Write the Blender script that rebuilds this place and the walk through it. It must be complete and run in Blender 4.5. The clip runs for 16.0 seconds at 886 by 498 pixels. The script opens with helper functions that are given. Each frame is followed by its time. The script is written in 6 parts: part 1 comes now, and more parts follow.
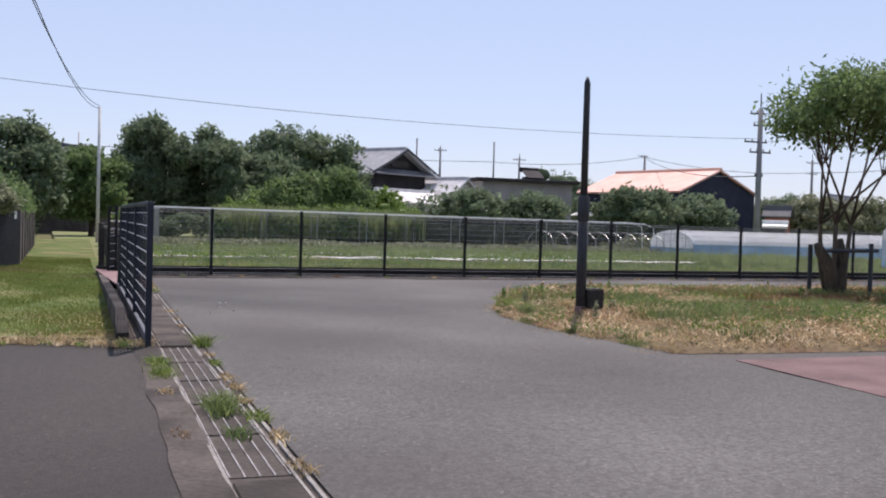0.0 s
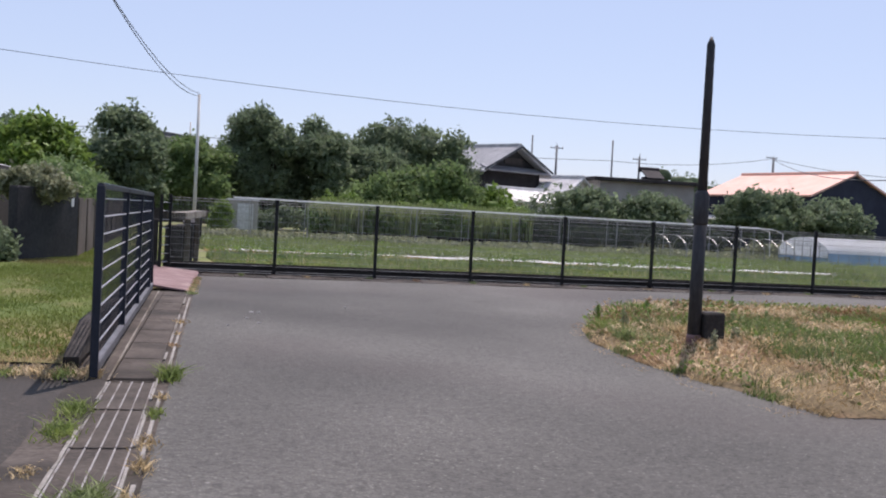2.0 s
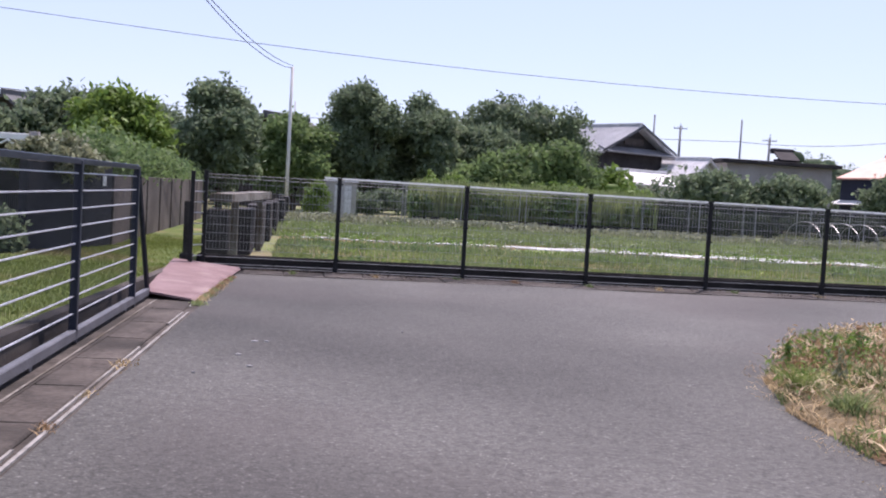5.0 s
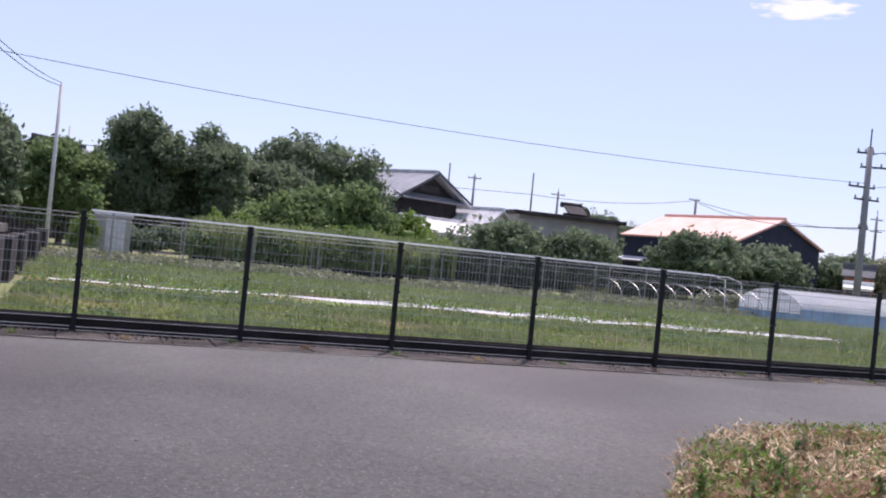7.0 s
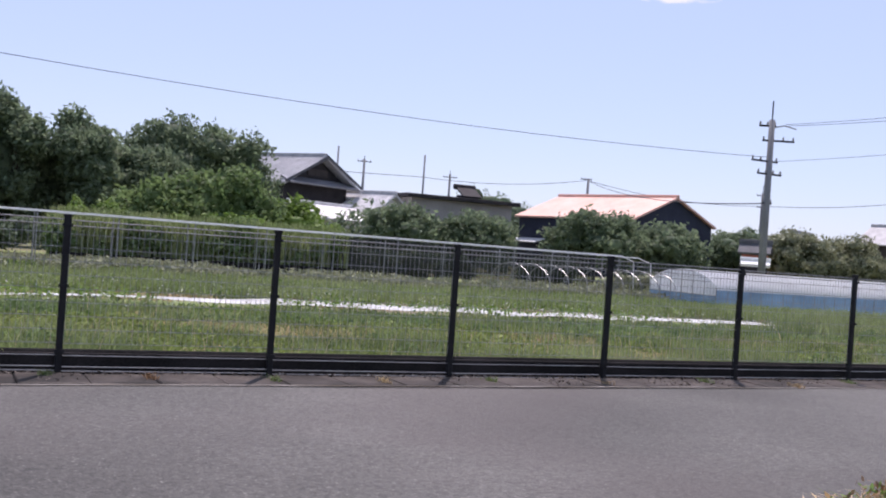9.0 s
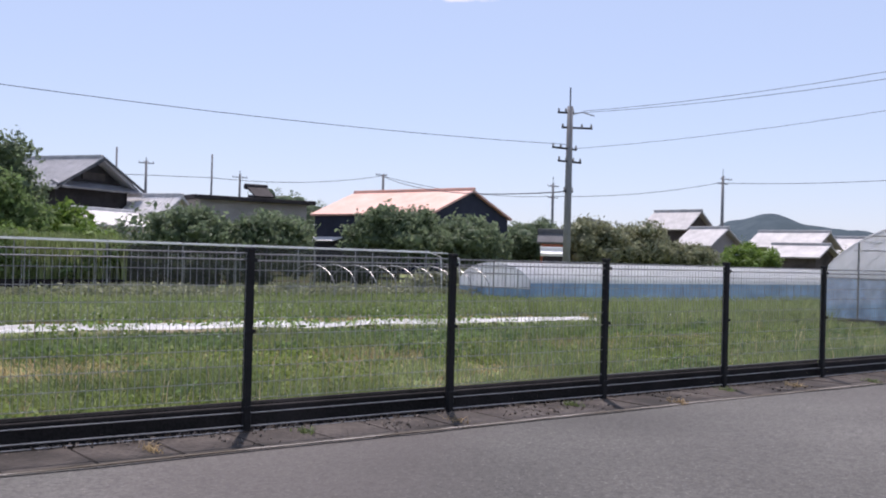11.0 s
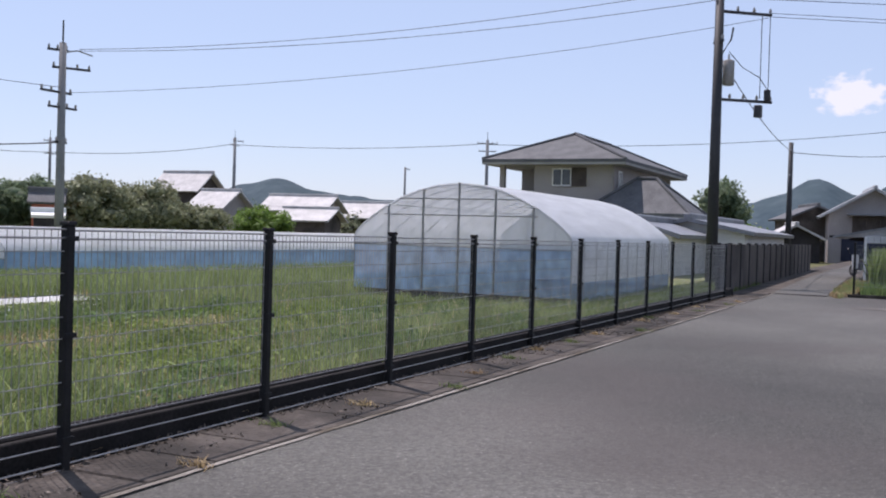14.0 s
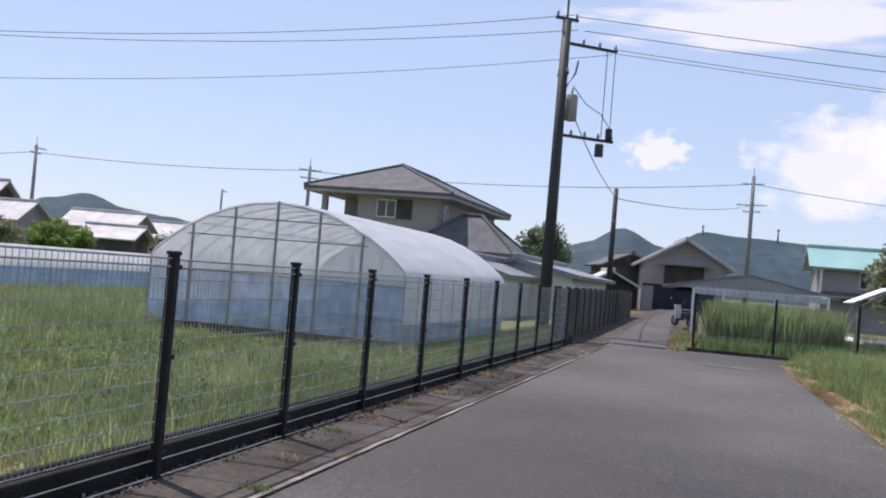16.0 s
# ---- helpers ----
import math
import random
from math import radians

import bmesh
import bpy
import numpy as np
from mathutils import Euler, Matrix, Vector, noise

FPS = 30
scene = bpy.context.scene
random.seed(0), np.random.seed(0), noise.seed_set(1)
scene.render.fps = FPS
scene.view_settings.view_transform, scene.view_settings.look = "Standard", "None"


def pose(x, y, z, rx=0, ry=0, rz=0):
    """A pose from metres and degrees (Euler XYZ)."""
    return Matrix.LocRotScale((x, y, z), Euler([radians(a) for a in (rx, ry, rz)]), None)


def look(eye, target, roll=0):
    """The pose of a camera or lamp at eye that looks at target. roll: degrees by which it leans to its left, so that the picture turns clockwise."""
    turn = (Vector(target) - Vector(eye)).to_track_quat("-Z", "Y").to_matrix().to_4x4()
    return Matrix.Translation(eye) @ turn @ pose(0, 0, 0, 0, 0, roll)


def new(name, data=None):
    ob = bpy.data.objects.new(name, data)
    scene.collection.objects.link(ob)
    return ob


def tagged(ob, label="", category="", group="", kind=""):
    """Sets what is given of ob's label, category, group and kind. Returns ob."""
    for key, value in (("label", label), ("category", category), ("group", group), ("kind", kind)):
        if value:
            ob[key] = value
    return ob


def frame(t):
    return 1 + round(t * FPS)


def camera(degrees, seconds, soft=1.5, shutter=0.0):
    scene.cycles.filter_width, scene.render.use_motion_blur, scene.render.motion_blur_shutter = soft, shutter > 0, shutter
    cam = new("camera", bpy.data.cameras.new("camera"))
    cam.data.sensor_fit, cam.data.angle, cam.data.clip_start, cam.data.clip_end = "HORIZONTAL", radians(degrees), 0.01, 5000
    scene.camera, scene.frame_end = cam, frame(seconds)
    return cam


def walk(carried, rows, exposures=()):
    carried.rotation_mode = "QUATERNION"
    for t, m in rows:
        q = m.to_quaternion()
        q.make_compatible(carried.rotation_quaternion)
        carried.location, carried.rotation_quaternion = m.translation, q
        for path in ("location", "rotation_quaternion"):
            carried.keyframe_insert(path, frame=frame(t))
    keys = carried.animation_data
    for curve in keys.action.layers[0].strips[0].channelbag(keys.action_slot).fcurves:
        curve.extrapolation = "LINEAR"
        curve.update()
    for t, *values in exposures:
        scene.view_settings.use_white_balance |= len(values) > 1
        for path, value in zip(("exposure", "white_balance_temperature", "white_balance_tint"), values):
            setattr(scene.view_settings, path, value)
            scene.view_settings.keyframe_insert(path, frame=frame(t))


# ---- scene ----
cam = camera(47.0, 16.0, soft=2.0)
EXPOSURE = 0.42
EXPOSED = [(0, 0.03, 6580, 24), (3, 0.03, 6560, 24), (4.5, 0.27, 6440, 29), (5.5, 0.37, 6380, 32), (6.2, 0.34, 6370, 32), (7, 0.22, 6350, 31), (8, 0.15, 6360, 30), (10.3, 0.06, 6420, 26), (12.5, 0.02, 6450, 24), (14.5, 0.03, 6430, 23), (16, 0.06, 6440, 22)]
PATH = [
    (0, (-1.423, -22.609, 1.314), (-0.693, -20.748, 1.262), 1.6),
    (0.5, (-1.046, -21.985, 1.327), (-0.37, -20.103, 1.311), 0.2),
    (1, (-0.677, -21.28, 1.32), (-0.002, -19.403, 1.183), 2.3),
    (1.5, (-0.236, -20.687, 1.319), (0.339, -18.774, 1.206), 1.5),
    (2, (0.077, -20.034, 1.33), (0.589, -18.102, 1.266), 3.0),
    (2.5, (0.426, -19.404, 1.329), (0.809, -17.442, 1.271), 2.7),
    (3, (0.713, -18.703, 1.334), (1.003, -16.728, 1.212), 2.8),
    (3.2, (0.812, -18.432, 1.317), (1.05, -16.45, 1.196), 1.7),
    (5.3, (1.412, -15.349, 1.342), (1.728, -13.377, 1.238), 4.0),
    (5.5, (1.467, -15.099, 1.348), (1.829, -13.134, 1.249), 3.9),
    (6, (1.59, -14.342, 1.363), (2.101, -12.408, 1.332), 4.3),
    (6.5, (1.752, -13.652, 1.365), (2.383, -11.754, 1.343), 3.6),
    (7, (1.906, -12.912, 1.377), (2.588, -11.031, 1.385), 5.6),
    (7.5, (2.12, -12.199, 1.384), (2.928, -10.37, 1.385), 3.9),
    (8, (2.387, -11.417, 1.414), (3.179, -9.581, 1.441), 3.2),
    (8.2, (2.498, -11.114, 1.407), (3.305, -9.283, 1.426), 3.4),
    (10.3, (3.77, -8.174, 1.427), (4.85, -6.491, 1.418), 2.5),
    (10.5, (3.886, -7.955, 1.423), (5.017, -6.305, 1.43), 1.8),
    (11, (4.304, -7.314, 1.43), (5.523, -5.729, 1.443), 1.5),
    (11.5, (4.704, -6.711, 1.428), (6.043, -5.226, 1.458), 2.7),
    (12, (5.258, -6.165, 1.434), (6.748, -4.83, 1.437), 2.6),
    (12.5, (5.81, -5.658, 1.442), (7.492, -4.577, 1.423), 2.5),
    (13, (6.399, -5.273, 1.45), (8.153, -4.312, 1.441), 1.9),
    (13.5, (6.969, -4.865, 1.444), (8.782, -4.02, 1.441), 3.0),
    (14, (7.63, -4.518, 1.443), (9.437, -3.661, 1.41), 1.7),
    (14.5, (8.281, -4.127, 1.433), (10.117, -3.336, 1.409), 4.0),
    (15, (8.998, -3.853, 1.434), (10.889, -3.201, 1.463), 2.3),
    (15.5, (9.645, -3.537, 1.434), (11.563, -2.972, 1.466), 5.4),
    (16, (10.353, -3.276, 1.423), (12.282, -2.751, 1.473), 4.8),
]
walk(cam, [(t, look(e, g, r)) for t, e, g, r in PATH], exposures=[(t, EXPOSURE + e, k, tint) for t, e, k, tint in EXPOSED])

# ---- sky and sun ----
SUN_EL, SUN_AZ = 64.0, 32.5          # height, and turn from +y towards +x, in degrees
world = bpy.data.worlds.new("sky")
scene.world = world
world.use_nodes = True
wn = world.node_tree
sky = wn.nodes.new("ShaderNodeTexSky")
sky.sky_type, sky.sun_disc = "NISHITA", False
sky.sun_elevation, sky.sun_rotation = radians(SUN_EL), radians(SUN_AZ)
sky.air_density, sky.dust_density, sky.ozone_density = 1.0, 0.3, 1.8
haze = wn.nodes.new("ShaderNodeMix")
haze.data_type = "RGBA"
haze.inputs[0].default_value = 0.6
haze.inputs[7].default_value = (4.35, 5.5, 7.1, 1)
wn.links.new(sky.outputs[0], haze.inputs[6])
wn.links.new(haze.outputs[2], wn.nodes["Background"].inputs[0])
wn.nodes["Background"].inputs[1].default_value = 0.095
sun = new("sun", bpy.data.lights.new("sun", "SUN"))
sun.data.energy, sun.data.angle, sun.data.color = 3.75, radians(0.6), (1.0, 0.95, 0.88)
se, sa = radians(SUN_EL), radians(SUN_AZ)
SUN_DIR = Vector((math.sin(sa) * math.cos(se), math.cos(sa) * math.cos(se), math.sin(se)))
sun.matrix_world = look(SUN_DIR * 60, (0, 0, 0))


# ---- materials ----
def mat(name, low, high, scale=6.0, rough=0.8, bump=0.2, fine=60.0, metal=0.0, spots=None, spot_at=0.62, island=0.0, translucent=0.0, stretch=(1, 1, 1), sheen=0.3):
    """A two-scale noise surface between two colours, with fine relief; spots: a third colour in patches."""
    m = bpy.data.materials.new(name)
    m.use_nodes = True
    nt = m.node_tree
    n, l = nt.nodes, nt.links
    bsdf = n["Principled BSDF"]
    co = n.new("ShaderNodeTexCoord")
    mp = n.new("ShaderNodeMapping")
    mp.inputs["Scale"].default_value = stretch
    geo = n.new("ShaderNodeNewGeometry")
    l.new(geo.outputs["Position"], mp.inputs[0])
    big = n.new("ShaderNodeTexNoise")
    big.inputs["Scale"].default_value, big.inputs["Detail"].default_value = scale, 5
    l.new(mp.outputs[0], big.inputs[0])
    small = n.new("ShaderNodeTexNoise")
    small.inputs["Scale"].default_value, small.inputs["Detail"].default_value = fine, 3
    l.new(mp.outputs[0], small.inputs[0])
    mix = n.new("ShaderNodeMath")
    mix.operation = "MULTIPLY_ADD"
    mix.inputs[1].default_value = 0.45
    l.new(small.outputs[0], mix.inputs[0])
    half = n.new("ShaderNodeMath")
    half.operation = "MULTIPLY"
    half.inputs[1].default_value = 0.55
    l.new(big.outputs[0], half.inputs[0])
    l.new(half.outputs[0], mix.inputs[2])
    ramp = n.new("ShaderNodeValToRGB")
    ramp.color_ramp.elements[0].position, ramp.color_ramp.elements[1].position = 0.36, 0.64
    ramp.color_ramp.elements[0].color, ramp.color_ramp.elements[1].color = (*low, 1), (*high, 1)
    l.new(mix.outputs[0], ramp.inputs[0])
    colour = ramp.outputs[0]
    if spots:
        sp = n.new("ShaderNodeTexNoise")
        sp.inputs["Scale"].default_value, sp.inputs["Detail"].default_value = scale * 0.37, 6
        l.new(mp.outputs[0], sp.inputs[0])
        sr = n.new("ShaderNodeValToRGB")
        sr.color_ramp.elements[0].position, sr.color_ramp.elements[1].position = spot_at - 0.05, spot_at + 0.08
        l.new(sp.outputs[0], sr.inputs[0])
        mx = n.new("ShaderNodeMix")
        mx.data_type = "RGBA"
        l.new(sr.outputs[0], mx.inputs[0])
        l.new(colour, mx.inputs[6])
        mx.inputs[7].default_value = (*spots, 1)
        colour = mx.outputs[2]
    if island:
        hsv = n.new("ShaderNodeHueSaturation")
        rng = n.new("ShaderNodeMapRange")
        rng.inputs[3].default_value, rng.inputs[4].default_value = 1 - island, 1 + island
        l.new(geo.outputs["Random Per Island"], rng.inputs[0])
        l.new(rng.outputs[0], hsv.inputs["Value"])
        l.new(colour, hsv.inputs["Color"])
        colour = hsv.outputs[0]
    l.new(colour, bsdf.inputs["Base Color"])
    bsdf.inputs["Roughness"].default_value, bsdf.inputs["Metallic"].default_value = rough, metal
    bsdf.inputs["Specular IOR Level"].default_value = sheen
    if bump:
        bp = n.new("ShaderNodeBump")
        bp.inputs["Strength"].default_value, bp.inputs["Distance"].default_value = bump, 0.02
        l.new(mix.outputs[0], bp.inputs["Height"])
        l.new(bp.outputs[0], bsdf.inputs["Normal"])
    if translucent:
        tr = n.new("ShaderNodeBsdfTranslucent")
        l.new(colour, tr.inputs[0])
        ms = n.new("ShaderNodeMixShader")
        ms.inputs[0].default_value = translucent
        l.new(bsdf.outputs[0], ms.inputs[1])
        l.new(tr.outputs[0], ms.inputs[2])
        l.new(ms.outputs[0], n["Material Output"].inputs[0])
    return m


def film(name, colour, clear, rough=0.35, glow=0.35, vary=0.8):
    """Plastic sheeting: part clear, part milky and lit through."""
    m = bpy.data.materials.new(name)
    m.use_nodes = True
    n, l = m.node_tree.nodes, m.node_tree.links
    bsdf = n["Principled BSDF"]
    geo = n.new("ShaderNodeNewGeometry")
    mp = n.new("ShaderNodeMapping")
    mp.inputs["Scale"].default_value = (0.5, 2, 1.2)
    noise_t = n.new("ShaderNodeTexNoise")
    noise_t.inputs["Scale"].default_value, noise_t.inputs["Detail"].default_value = 1.6, 6
    l.new(geo.outputs["Position"], mp.inputs[0])
    l.new(mp.outputs[0], noise_t.inputs[0])
    ramp = n.new("ShaderNodeValToRGB")
    ramp.color_ramp.elements[0].position, ramp.color_ramp.elements[1].position = 0.3, 0.7
    ramp.color_ramp.elements[0].color = (*[c * vary for c in colour], 1)
    ramp.color_ramp.elements[1].color = (*colour, 1)
    l.new(noise_t.outputs[0], ramp.inputs[0])
    l.new(ramp.outputs[0], bsdf.inputs["Base Color"])
    bsdf.inputs["Roughness"].default_value = rough
    bp = n.new("ShaderNodeBump")
    bp.inputs["Strength"].default_value, bp.inputs["Distance"].default_value = 0.35, 0.03
    l.new(noise_t.outputs[0], bp.inputs["Height"])
    l.new(bp.outputs[0], bsdf.inputs["Normal"])
    tr = n.new("ShaderNodeBsdfTranslucent")
    l.new(ramp.outputs[0], tr.inputs[0])
    m1 = n.new("ShaderNodeMixShader")
    m1.inputs[0].default_value = glow
    l.new(bsdf.outputs[0], m1.inputs[1])
    l.new(tr.outputs[0], m1.inputs[2])
    tp = n.new("ShaderNodeBsdfTransparent")
    m2 = n.new("ShaderNodeMixShader")
    m2.inputs[0].default_value = clear
    l.new(m1.outputs[0], m2.inputs[1])
    l.new(tp.outputs[0], m2.inputs[2])
    l.new(m2.outputs[0], n["Material Output"].inputs[0])
    return m


def asphalt(name, low, high, chip, wear=0.05):
    """Worn blacktop: fine aggregate, pale chips, faint broad wear."""
    m = mat(name, low, high, 0.22, 0.78, 0.7, 60, sheen=0.35, spots=tuple(c * 0.84 for c in low), spot_at=0.60)
    n, l = m.node_tree.nodes, m.node_tree.links
    bsdf = n["Principled BSDF"]
    old = bsdf.inputs["Base Color"].links[0].from_socket
    geo = n.new("ShaderNodeNewGeometry")
    col = old
    for scale, limit, amount in ((34, 0.25, 0.32), (17, 0.17, 0.48), (8, wear, 0.75)):
        vo = n.new("ShaderNodeTexVoronoi")
        vo.inputs["Scale"].default_value = scale
        l.new(geo.outputs["Position"], vo.inputs["Vector"])
        rg = n.new("ShaderNodeMapRange")
        rg.inputs[1].default_value, rg.inputs[2].default_value = limit, limit * 0.6
        rg.inputs[3].default_value, rg.inputs[4].default_value = 0, amount
        l.new(vo.outputs["Distance"], rg.inputs[0])
        mx = n.new("ShaderNodeMix")
        mx.data_type = "RGBA"
        l.new(rg.outputs[0], mx.inputs[0])
        l.new(col, mx.inputs[6])
        mx.inputs[7].default_value = (*chip, 1)
        col = mx.outputs[2]
    cell = n.new("ShaderNodeTexVoronoi")
    cell.inputs["Scale"].default_value = 52
    l.new(geo.outputs["Position"], cell.inputs["Vector"])
    sep = n.new("ShaderNodeSeparateColor")
    l.new(cell.outputs["Color"], sep.inputs[0])
    broad = n.new("ShaderNodeTexNoise")
    broad.inputs["Scale"].default_value, broad.inputs["Detail"].default_value = 0.42, 4
    l.new(geo.outputs["Position"], broad.inputs[0])
    grain = n.new("ShaderNodeTexNoise")
    grain.inputs["Scale"].default_value, grain.inputs["Detail"].default_value, grain.inputs["Roughness"].default_value = 11, 5, 0.7
    l.new(geo.outputs["Position"], grain.inputs[0])
    pit = n.new("ShaderNodeTexVoronoi")
    pit.inputs["Scale"].default_value = 26
    l.new(geo.outputs["Position"], pit.inputs["Vector"])
    value = None
    for sock, a0, a1, b0, b1 in ((sep.outputs[0], 0.0, 1.0, 0.82, 1.18), (broad.outputs[0], 0.3, 0.7, 0.82, 1.16), (grain.outputs[0], 0.32, 0.68, 0.9, 1.09), (pit.outputs["Distance"], 0.45, 0.75, 1.03, 0.74)):
        rg = n.new("ShaderNodeMapRange")
        for k, w in enumerate((a0, a1, b0, b1)):
            rg.inputs[k + 1].default_value = w
        l.new(sock, rg.inputs[0])
        if value is None:
            value = rg.outputs[0]
        else:
            mu = n.new("ShaderNodeMath")
            mu.operation = "MULTIPLY"
            l.new(value, mu.inputs[0])
            l.new(rg.outputs[0], mu.inputs[1])
            value = mu.outputs[0]
    hsv = n.new("ShaderNodeHueSaturation")
    l.new(value, hsv.inputs["Value"])
    l.new(col, hsv.inputs["Color"])
    col = hsv.outputs[0]
    # dull red-brown stains
    st = n.new("ShaderNodeTexNoise")
    st.inputs["Scale"].default_value, st.inputs["Detail"].default_value = 0.19, 7
    l.new(geo.outputs["Position"], st.inputs[0])
    sr = n.new("ShaderNodeMapRange")
    sr.inputs[1].default_value, sr.inputs[2].default_value, sr.inputs[4].default_value = 0.52, 0.66, 0.45
    l.new(st.outputs[0], sr.inputs[0])
    mx = n.new("ShaderNodeMix")
    mx.data_type = "RGBA"
    l.new(sr.outputs[0], mx.inputs[0])
    l.new(col, mx.inputs[6])
    mx.inputs[7].default_value = (low[0] * 1.15, low[1] * 0.95, low[2] * 1.0, 1)
    col = mx.outputs[2]
    l.new(col, bsdf.inputs["Base Color"])
    return m


M = {}
M["asphalt"] = asphalt("asphalt", (0.051, 0.0495, 0.0435), (0.103, 0.1, 0.09), (0.265, 0.255, 0.235))
M["old_paving"] = asphalt("old_paving", (0.017, 0.0145, 0.011), (0.042, 0.035, 0.028), (0.1, 0.088, 0.072), 0.12)
M["concrete"] = mat("concrete", (0.14, 0.125, 0.105), (0.30, 0.28, 0.25), 2.5, 0.9, 0.4, 40, spots=(0.085, 0.07, 0.05), spot_at=0.52)
M["gutter"] = mat("gutter_concrete", (0.045, 0.037, 0.031), (0.11, 0.094, 0.08), 2.4, 0.95, 0.7, 26, spots=(0.035, 0.03, 0.025), spot_at=0.52, island=0.25)
M["pale_edge"] = mat("pale_edge", (0.17, 0.16, 0.14), (0.33, 0.315, 0.29), 4, 0.9, 0.4, 35, spots=(0.12, 0.105, 0.09), spot_at=0.57)
# near-black because the shade on the kerb's front face is put into the colour
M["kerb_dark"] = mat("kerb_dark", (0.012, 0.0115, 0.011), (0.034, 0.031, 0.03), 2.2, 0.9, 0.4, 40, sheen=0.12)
M["fence_paint"] = mat("fence_paint", (0.011, 0.011, 0.012), (0.023, 0.022, 0.022), 5, 0.6, 0.05, 60, sheen=0.2)
M["wire"] = mat("wire", (0.22, 0.22, 0.215), (0.4, 0.4, 0.39), 8, 0.5, 0.0, 60, metal=0.2)
M["gate_paint"] = mat("gate_paint", (0.010, 0.013, 0.022), (0.024, 0.028, 0.042), 4, 0.4, 0.05, 60)
M["gate_bar"] = mat("gate_bar", (0.38, 0.39, 0.42), (0.6, 0.61, 0.64), 5, 0.35, 0.0, 60, metal=0.3)
M["gate_foot"] = mat("gate_foot", (0.08, 0.08, 0.088), (0.16, 0.16, 0.17), 5, 0.5, 0.1, 60)
M["steel"] = mat("galvanised_steel", (0.22, 0.22, 0.22), (0.38, 0.38, 0.37), 9, 0.45, 0.08, 80, metal=0.6)
M["rust_plate"] = mat("rust_plate", (0.15, 0.085, 0.08), (0.25, 0.165, 0.16), 3, 0.7, 0.25, 60, spots=(0.30, 0.22, 0.2))
M["soil"] = mat("soil", (0.055, 0.062, 0.022), (0.13, 0.125, 0.05), 1.2, 0.95, 0.7, 25, spots=(0.16, 0.13, 0.065), spot_at=0.6)
M["field_soil"] = mat("field_soil", (0.11, 0.15, 0.045), (0.2, 0.24, 0.085), 0.9, 0.95, 0.8, 14, spots=(0.2, 0.17, 0.1), spot_at=0.52, stretch=(0.35, 1, 1))
M["lawn"] = mat("lawn", (0.05, 0.085, 0.015), (0.12, 0.15, 0.034), 1.6, 0.95, 0.3, 24, spots=(0.2, 0.16, 0.075), spot_at=0.56)
M["island"] = mat("island_soil", (0.1, 0.075, 0.04), (0.22, 0.165, 0.09), 1.6, 0.95, 0.9, 18, spots=(0.2, 0.115, 0.065), spot_at=0.55)
M["brick_paving"] = mat("brick_paving", (0.10, 0.062, 0.058), (0.19, 0.125, 0.115), 1.8, 0.9, 0.4, 50, spots=(0.12, 0.1, 0.08))
M["blade"] = mat("grass_blade", (0.09, 0.14, 0.042), (0.18, 0.225, 0.08), 1.0, 0.6, 0, 9, island=0.4, translucent=0.42)
M["field_blade"] = mat("field_blade", (0.165, 0.225, 0.08), (0.34, 0.385, 0.175), 0.5, 0.6, 0, 3, island=0.4, translucent=0.42, spots=(0.22, 0.27, 0.11), spot_at=0.54)
M["straw"] = mat("dry_straw", (0.3, 0.215, 0.105), (0.6, 0.47, 0.265), 0.9, 0.8, 0, 6, island=0.5, translucent=0.25, spots=(0.25, 0.15, 0.08), spot_at=0.56)
M["lawn_blade"] = mat("lawn_blade", (0.125, 0.175, 0.034), (0.23, 0.265, 0.075), 1.0, 0.7, 0, 9, island=0.3, translucent=0.35, spots=(0.2, 0.17, 0.08), spot_at=0.57)
M["tuft"] = mat("tuft_blade", (0.13, 0.19, 0.045), (0.25, 0.3, 0.09), 3.0, 0.7, 0, 9, island=0.4, translucent=0.4)
M["grating_bar"] = mat("grating_bar", (0.2, 0.19, 0.18), (0.36, 0.345, 0.33), 9, 0.6, 0.1, 60, metal=0.2, spots=(0.12, 0.1, 0.085), spot_at=0.56)
M["clover"] = mat("clover_flower", (0.55, 0.56, 0.5), (0.8, 0.8, 0.74), 5, 0.8, 0, 30)
M["mulch"] = mat("mulch_film", (0.38, 0.38, 0.375), (0.6, 0.6, 0.59), 1.5, 0.6, 0.6, 9, spots=(0.3, 0.3, 0.27), spot_at=0.6)
M["leaf_dark"] = mat("leaf_dark", (0.115, 0.165, 0.1), (0.205, 0.262, 0.15), 0.6, 0.65, 0, 4, island=0.28, translucent=0.5)
M["leaf_mid"] = mat("leaf_mid", (0.11, 0.18, 0.065), (0.19, 0.265, 0.105), 0.6, 0.65, 0, 4, island=0.3, translucent=0.48)
M["leaf_light"] = mat("leaf_light", (0.11, 0.19, 0.035), (0.19, 0.28, 0.065), 0.6, 0.6, 0, 4, island=0.3, translucent=0.4)
M["leaf_grey"] = mat("leaf_grey", (0.18, 0.2, 0.115), (0.28, 0.295, 0.18), 0.6, 0.65, 0, 4, island=0.3, translucent=0.3)
M["bark"] = mat("bark", (0.04, 0.03, 0.022), (0.11, 0.085, 0.06), 4, 0.95, 0.8, 25, stretch=(1, 1, 0.25))
M["pole_concrete"] = mat("pole_concrete", (0.15, 0.155, 0.16), (0.26, 0.265, 0.268), 2, 0.85, 0.15, 40, stretch=(1, 1, 0.3))
M["pole_dark"] = mat("pole_dark", (0.022, 0.023, 0.026), (0.05, 0.05, 0.054), 2, 0.6, 0.15, 40, stretch=(1, 1, 0.3))
